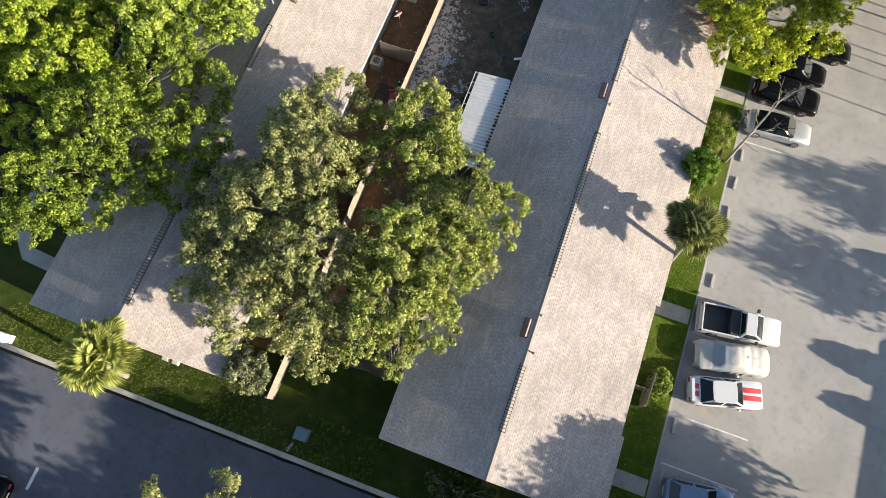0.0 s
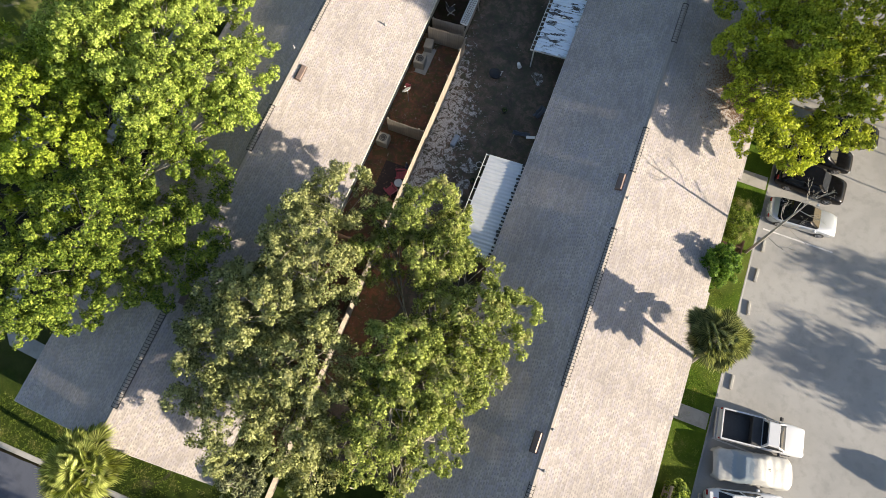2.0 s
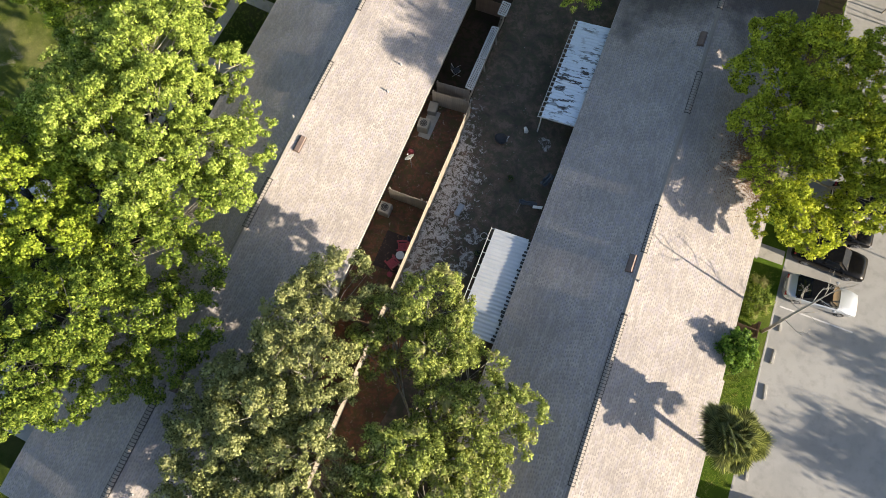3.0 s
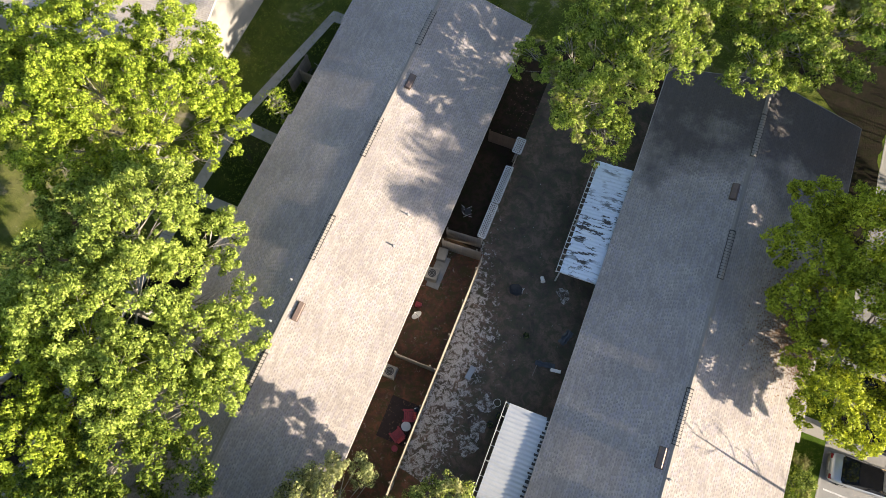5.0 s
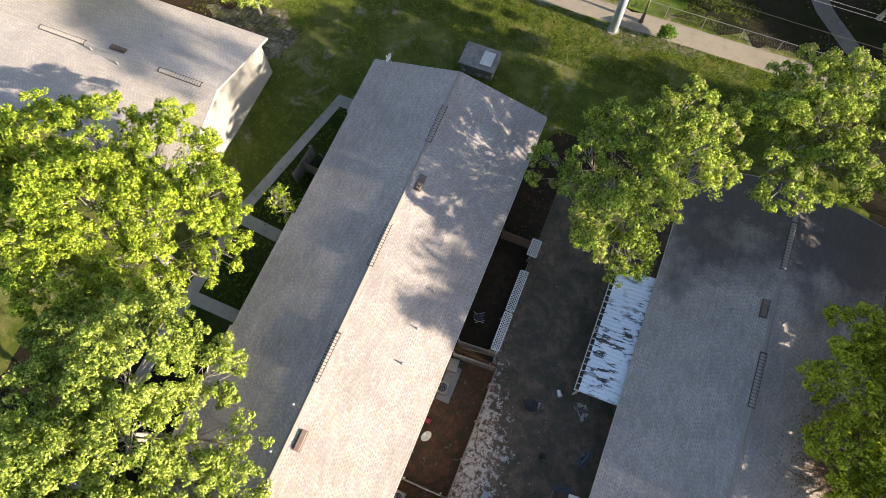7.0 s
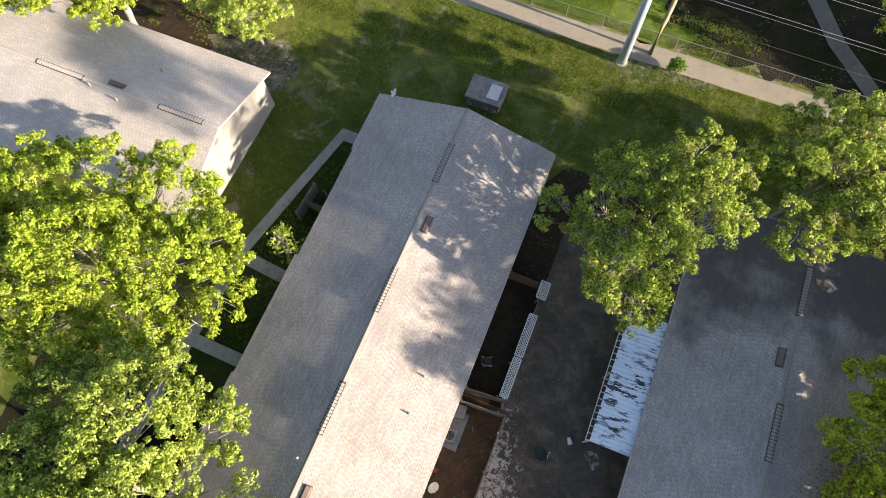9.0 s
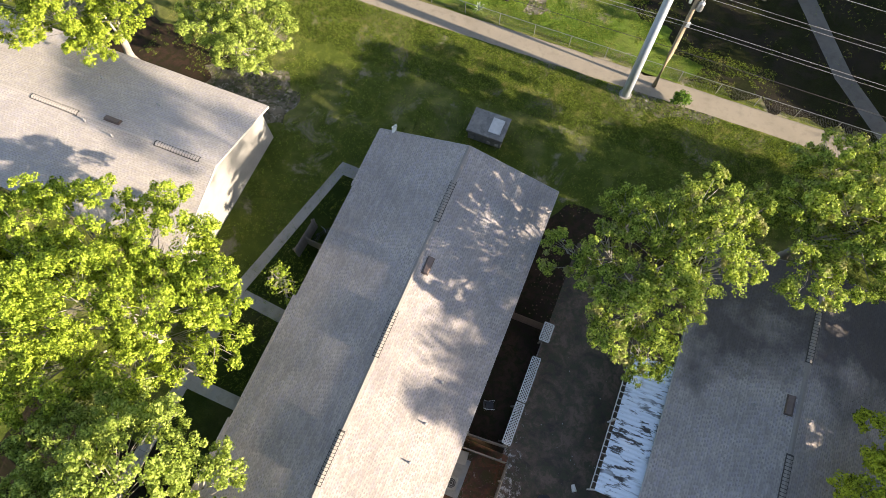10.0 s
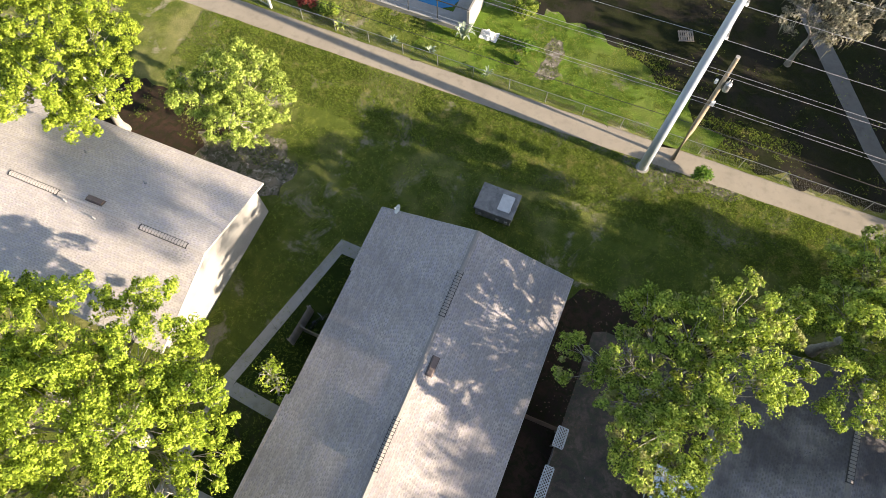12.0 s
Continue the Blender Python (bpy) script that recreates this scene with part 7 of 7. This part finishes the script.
wire(38.9, 10.8, 10.26, 10.8, 0.013, M_wire)
wire(38.95, 10.3, 9.84, 10.4, 0.013, M_wire)
wire(39.0, 7.6, 7.35, 7.6, 0.016, M_wire)
wire(39.0, 7.3, 7.0, 7.2, 0.013, M_wire)
wire(39.1, 4.9, 4.6, 4.9, 0.024, M_black)
wire(37.75, 14.2, 13.68, 14.2, 0.014, M_wire, xm=-14.2)
wire(37.75, 16.6, 16.08, 16.6, 0.014, M_wire, xm=-14.2)
wire(37.75, 18.6, 18.1, 18.6, 0.014, M_wire, xm=-14.8)

# electrical vault on the lawn
M_vault = paving("vault_concrete", (0.15, 0.147, 0.138), (0.27, 0.262, 0.245), (0.060, 0.060, 0.058), 1.4)
va = thing("concrete_vault", "weathered grey concrete vault with a pale metal hatch", "vault", (-23.2, 30.35, 0))
part("body", Mesh().block(-1.30, 1.30, -0.95, 0.95, -0.1, 1.0, 0.02), M_vault, va)
part("slab", Mesh().block(-1.42, 1.42, -1.07, 1.07, 1.002, 1.22, 0.03), M_vault, va)
part("hatch", Mesh().block(0.15, 1.05, -0.62, 0.68, 1.222, 1.262, 0.012), M_lattice, va, "pale grey metal hatch")
for hy in (-0.4, 0.45):
    part("hinge", Mesh().rod((1.07, hy - 0.08, 1.25), (1.07, hy + 0.08, 1.25), 0.025, n=6), M_galv, va)
for bx in (-0.95, 0.35, 1.0):
    part("vent_block", Mesh().block(bx - 0.12, bx + 0.12, -1.06, -0.955, 0.25, 0.5, 0.01), M_concrete, va, "pale block in the side")

# chain-link fence beside the trail
cf = thing("chain_link_fence", "low galvanised chain-link fence beside the trail", "fence", (0, 40.3, 0))
for i in range(34):
    px = -80 + i * 3.0
    part("post", Mesh().rod((px, 0, -0.1), (px, 0, 1.28), 0.03, n=7), M_galv, cf)
part("top_rail", Mesh().rod((-80, 0, 1.25), (20, 0, 1.25), 0.022, n=6), M_galv, cf)
net = Mesh()
x = -80.0
while x < 20:
    for s in (-1, 1):
        net.add([(x, 0.004 * s, 0.03), (x + 0.005, 0.004 * s, 0.03), (x + 0.005 + s * 0.6, 0.004 * s, 1.24), (x + s * 0.6, 0.004 * s, 1.24)], [(0, 1, 2, 3)])
    x += 0.12
part("mesh", net, M_galv, cf, kind="stuff")
gt = thing("metal_gate", "open slatted metal gate at the path", "gate", pose(-48.6, 40.75, 0, 0, 0, -12))
part("frame", Mesh().box(-1.4, 1.4, -0.03, 0.03, 1.3, 1.36).box(-1.4, 1.4, -0.03, 0.03, 0.1, 0.16), M_galv, gt)
for k in range(12):
    part("bar", Mesh().rod((-1.36 + k * 0.247, 0, 0.1), (-1.36 + k * 0.247, 0, 1.33), 0.018, n=6), M_galv, gt)
part("post", Mesh().block(1.45, 1.65, -0.1, 0.1, -0.1, 1.7, 0.02), M_white, gt, "white gate post")

# pool and its screen cage
M_pool = Nodes("pool_water")
M_pool.bump(M_pool.noise(2.0, 3), 0.15, 0.05)
M_pool = M_pool.done((0.02, 0.16, 0.30), 0.05)
M_deck = paving("pool_deck", (0.30, 0.275, 0.24), (0.35, 0.32, 0.28), (0.22, 0.20, 0.17), 0.6)
deck = Mesh()
X0, X1, Y0, Y1 = -44.0, -31.0, 44.15, 56.0
px0, px1, py0, py1 = -39.5, -32.9, 45.7, 54.0
deck.box(X0, X1, Y0, py0, -0.1, 0.10).box(X0, X1, py1, Y1, -0.1, 0.10).box(X0, px0, py0, py1, -0.1, 0.10).box(px1, X1, py0, py1, -0.1, 0.10)
solo("pool_deck", deck, M_deck, "pale beige concrete pool deck", "deck", kind="structure")
solo("water", Mesh().add([(px0, py0, 0.04), (px1 - 1.2, py0, 0.04), (px1 - 0.3, py0 + 0.5, 0.04), (px1, py0 + 1.4, 0.04), (px1, py1, 0.04), (px0, py1, 0.04)], [(0, 1, 2, 3, 4, 5)]), M_pool, "clear blue swimming pool water", "pool", kind="structure")
cg = thing("pool_cage", "dark framed screen cage round the pool", "pool enclosure", (0, 44.2, 0))
M_bronze = worn("bronze_frame", (0.05, 0.055, 0.055), (0.08, 0.085, 0.085), 4.0, 0.4, 0.4)
part("knee_wall", Mesh().block(X0, X1, -0.1, 0.1, -0.1, 0.45, 0.02), M_stucco, cg, "low beige wall")
for k in range(6):
    fx = X0 + 0.1 + k * 2.56
    part("upright", Mesh().box(fx - 0.03, fx + 0.03, -0.03, 0.03, 0.45, 2.5), M_bronze, cg)
    part("rafter", Mesh().box(fx - 0.03, fx + 0.03, 0.03, 11.5, 2.46, 2.54), M_bronze, cg)
part("header", Mesh().box(X0, X1, -0.03, 0.03, 2.5, 2.58), M_bronze, cg)
part("corner_panel", Mesh().block(X1 - 0.1, X1 + 0.1, -0.1, 3.2, -0.1, 2.5, 0.02), M_stucco, cg, "beige end wall")


def rosette(x, y, n, length, width, rise, material, seed, label):
    """A plant of long arching blades."""
    rng = np.random.default_rng(seed)
    ob = thing("broadleaf_plant", label, "plant", (x, y, 0), "garden plants")
    for k in range(n):
        a = k * 2.4 + rng.uniform(-0.2, 0.2)
        d = Vector((math.cos(a), math.sin(a), 0))
        s = Vector((-d.y, d.x, 0)) * width
        ln = length * rng.uniform(0.7, 1.1)
        m = Mesh()
        spine = [d * ln * t + Vector((0, 0, 0.05 + rise * math.sin(t * 2.2))) for t in (0, 0.3, 0.6, 0.85, 1)]
        pts = []
        for p, w in zip(spine, (0.4, 1.0, 0.9, 0.5, 0.05)):
            pts += [p - s * w, p + Vector((0, 0, -0.03)), p + s * w]
        m.add(pts, [(3 * i + j, 3 * i + j + 1, 3 * i + j + 4, 3 * i + j + 3) for i in range(4) for j in range(2)])
        part("blade", m, material, ob)


M_agave = leaves("agave_blade", (0.12, 0.16, 0.11), (0.20, 0.25, 0.18), (0.32, 0.38, 0.28), 0.2)
for i, (ax, ay, an, al, aw, ar) in enumerate(((-31.1, 43.4, 9, 1.1, 0.14, 1.3), (-40.7, 40.7, 9, 0.8, 0.10, 0.7), (-28.0, 40.9, 8, 0.7, 0.06, 0.6), (-36.2, 41.0, 7, 0.6, 0.08, 0.4), (-33.0, 41.3, 7, 0.5, 0.10, 0.4))):
    rosette(ax, ay, an, al, aw, ar, M_agave if i != 1 else M_palmpale, 90 + i, "green long-bladed garden plant by the fence")
tarp = Mesh().grid(lambda u, v: (1.5 * u - 0.75 + 0.12 * noise.noise((u * 5, v * 5, 1)), 1.0 * v - 0.5 + 0.12 * noise.noise((u * 5, v * 5, 2)), 0.02 + 0.55 * math.sin(math.pi * u) * math.sin(math.pi * v) * (0.75 + 0.6 * noise.noise((u * 4, v * 4, 3))) + 0.06 * noise.noise((u * 14, v * 14, 3))), 22, 16)
solo("crumpled_tarp", tarp, M_white, "crumpled white tarp heaped on the grass", "tarp", m=Matrix.Translation((-29.3, 44.6, 0.0)))
po = thing("plant_pot", "black plastic pot with a small green plant", "plant pot", (-26.3, 42.9, 0.0), "plant pots")
part("pot", Mesh().loft([[(r * math.cos(t * math.pi / 8), r * math.sin(t * math.pi / 8), z) for t in range(16)] for r, z in ((0.2, 0), (0.27, 0.36), (0.29, 0.36), (0.25, 0.32), (0.01, 0.30))], caps=False), M_black, po)
part("plant", leaf_mesh("plant", [(0, 0.15, 0.55), (0.15, 0, 0.5), (-0.1, 0.1, 0.6)], [0.3, 0.3, 0.3], 70, 0.08, np.random.default_rng(77)), M_shrubleaf, po)
M_redleaf = leaves("red_leaf", (0.16, 0.03, 0.03), (0.30, 0.06, 0.05), (0.42, 0.13, 0.08), 0.35)
shrub("bush", "reddish ornamental bush behind the fence", (-44.4, 41.9), 0.9, 0.6, 0.6, M_redleaf, 95)
shrub("bush", "dark green shrub behind the fence", (-42.2, 41.6), 0.8, 0.6, 0.6, M_midleaf, 96)
pl = thing("wooden_pallet", "grey wooden pallet leaning in the woods", "pallet", pose(-14.6, 50.6, 0.08, 0, 0, 20))
for k in range(7):
    part("slat", Mesh().block(-0.6 + k * 0.18, -0.48 + k * 0.18, -0.55, 0.55, 0.02, 0.045, 0.004), M_whitewood, pl)
for k in range(3):
    part("runner", Mesh().box(-0.6, 0.6, -0.5 + k * 0.46, -0.42 + k * 0.46, -0.06, 0.018), M_greywood, pl)
solo("bay_line", Mesh().box(-26.1, -25.9, -36.6, -35.2, LOW + 0.004, LOW + 0.012), M_line, "short white painted line on the road", "road marking", kind="structure")
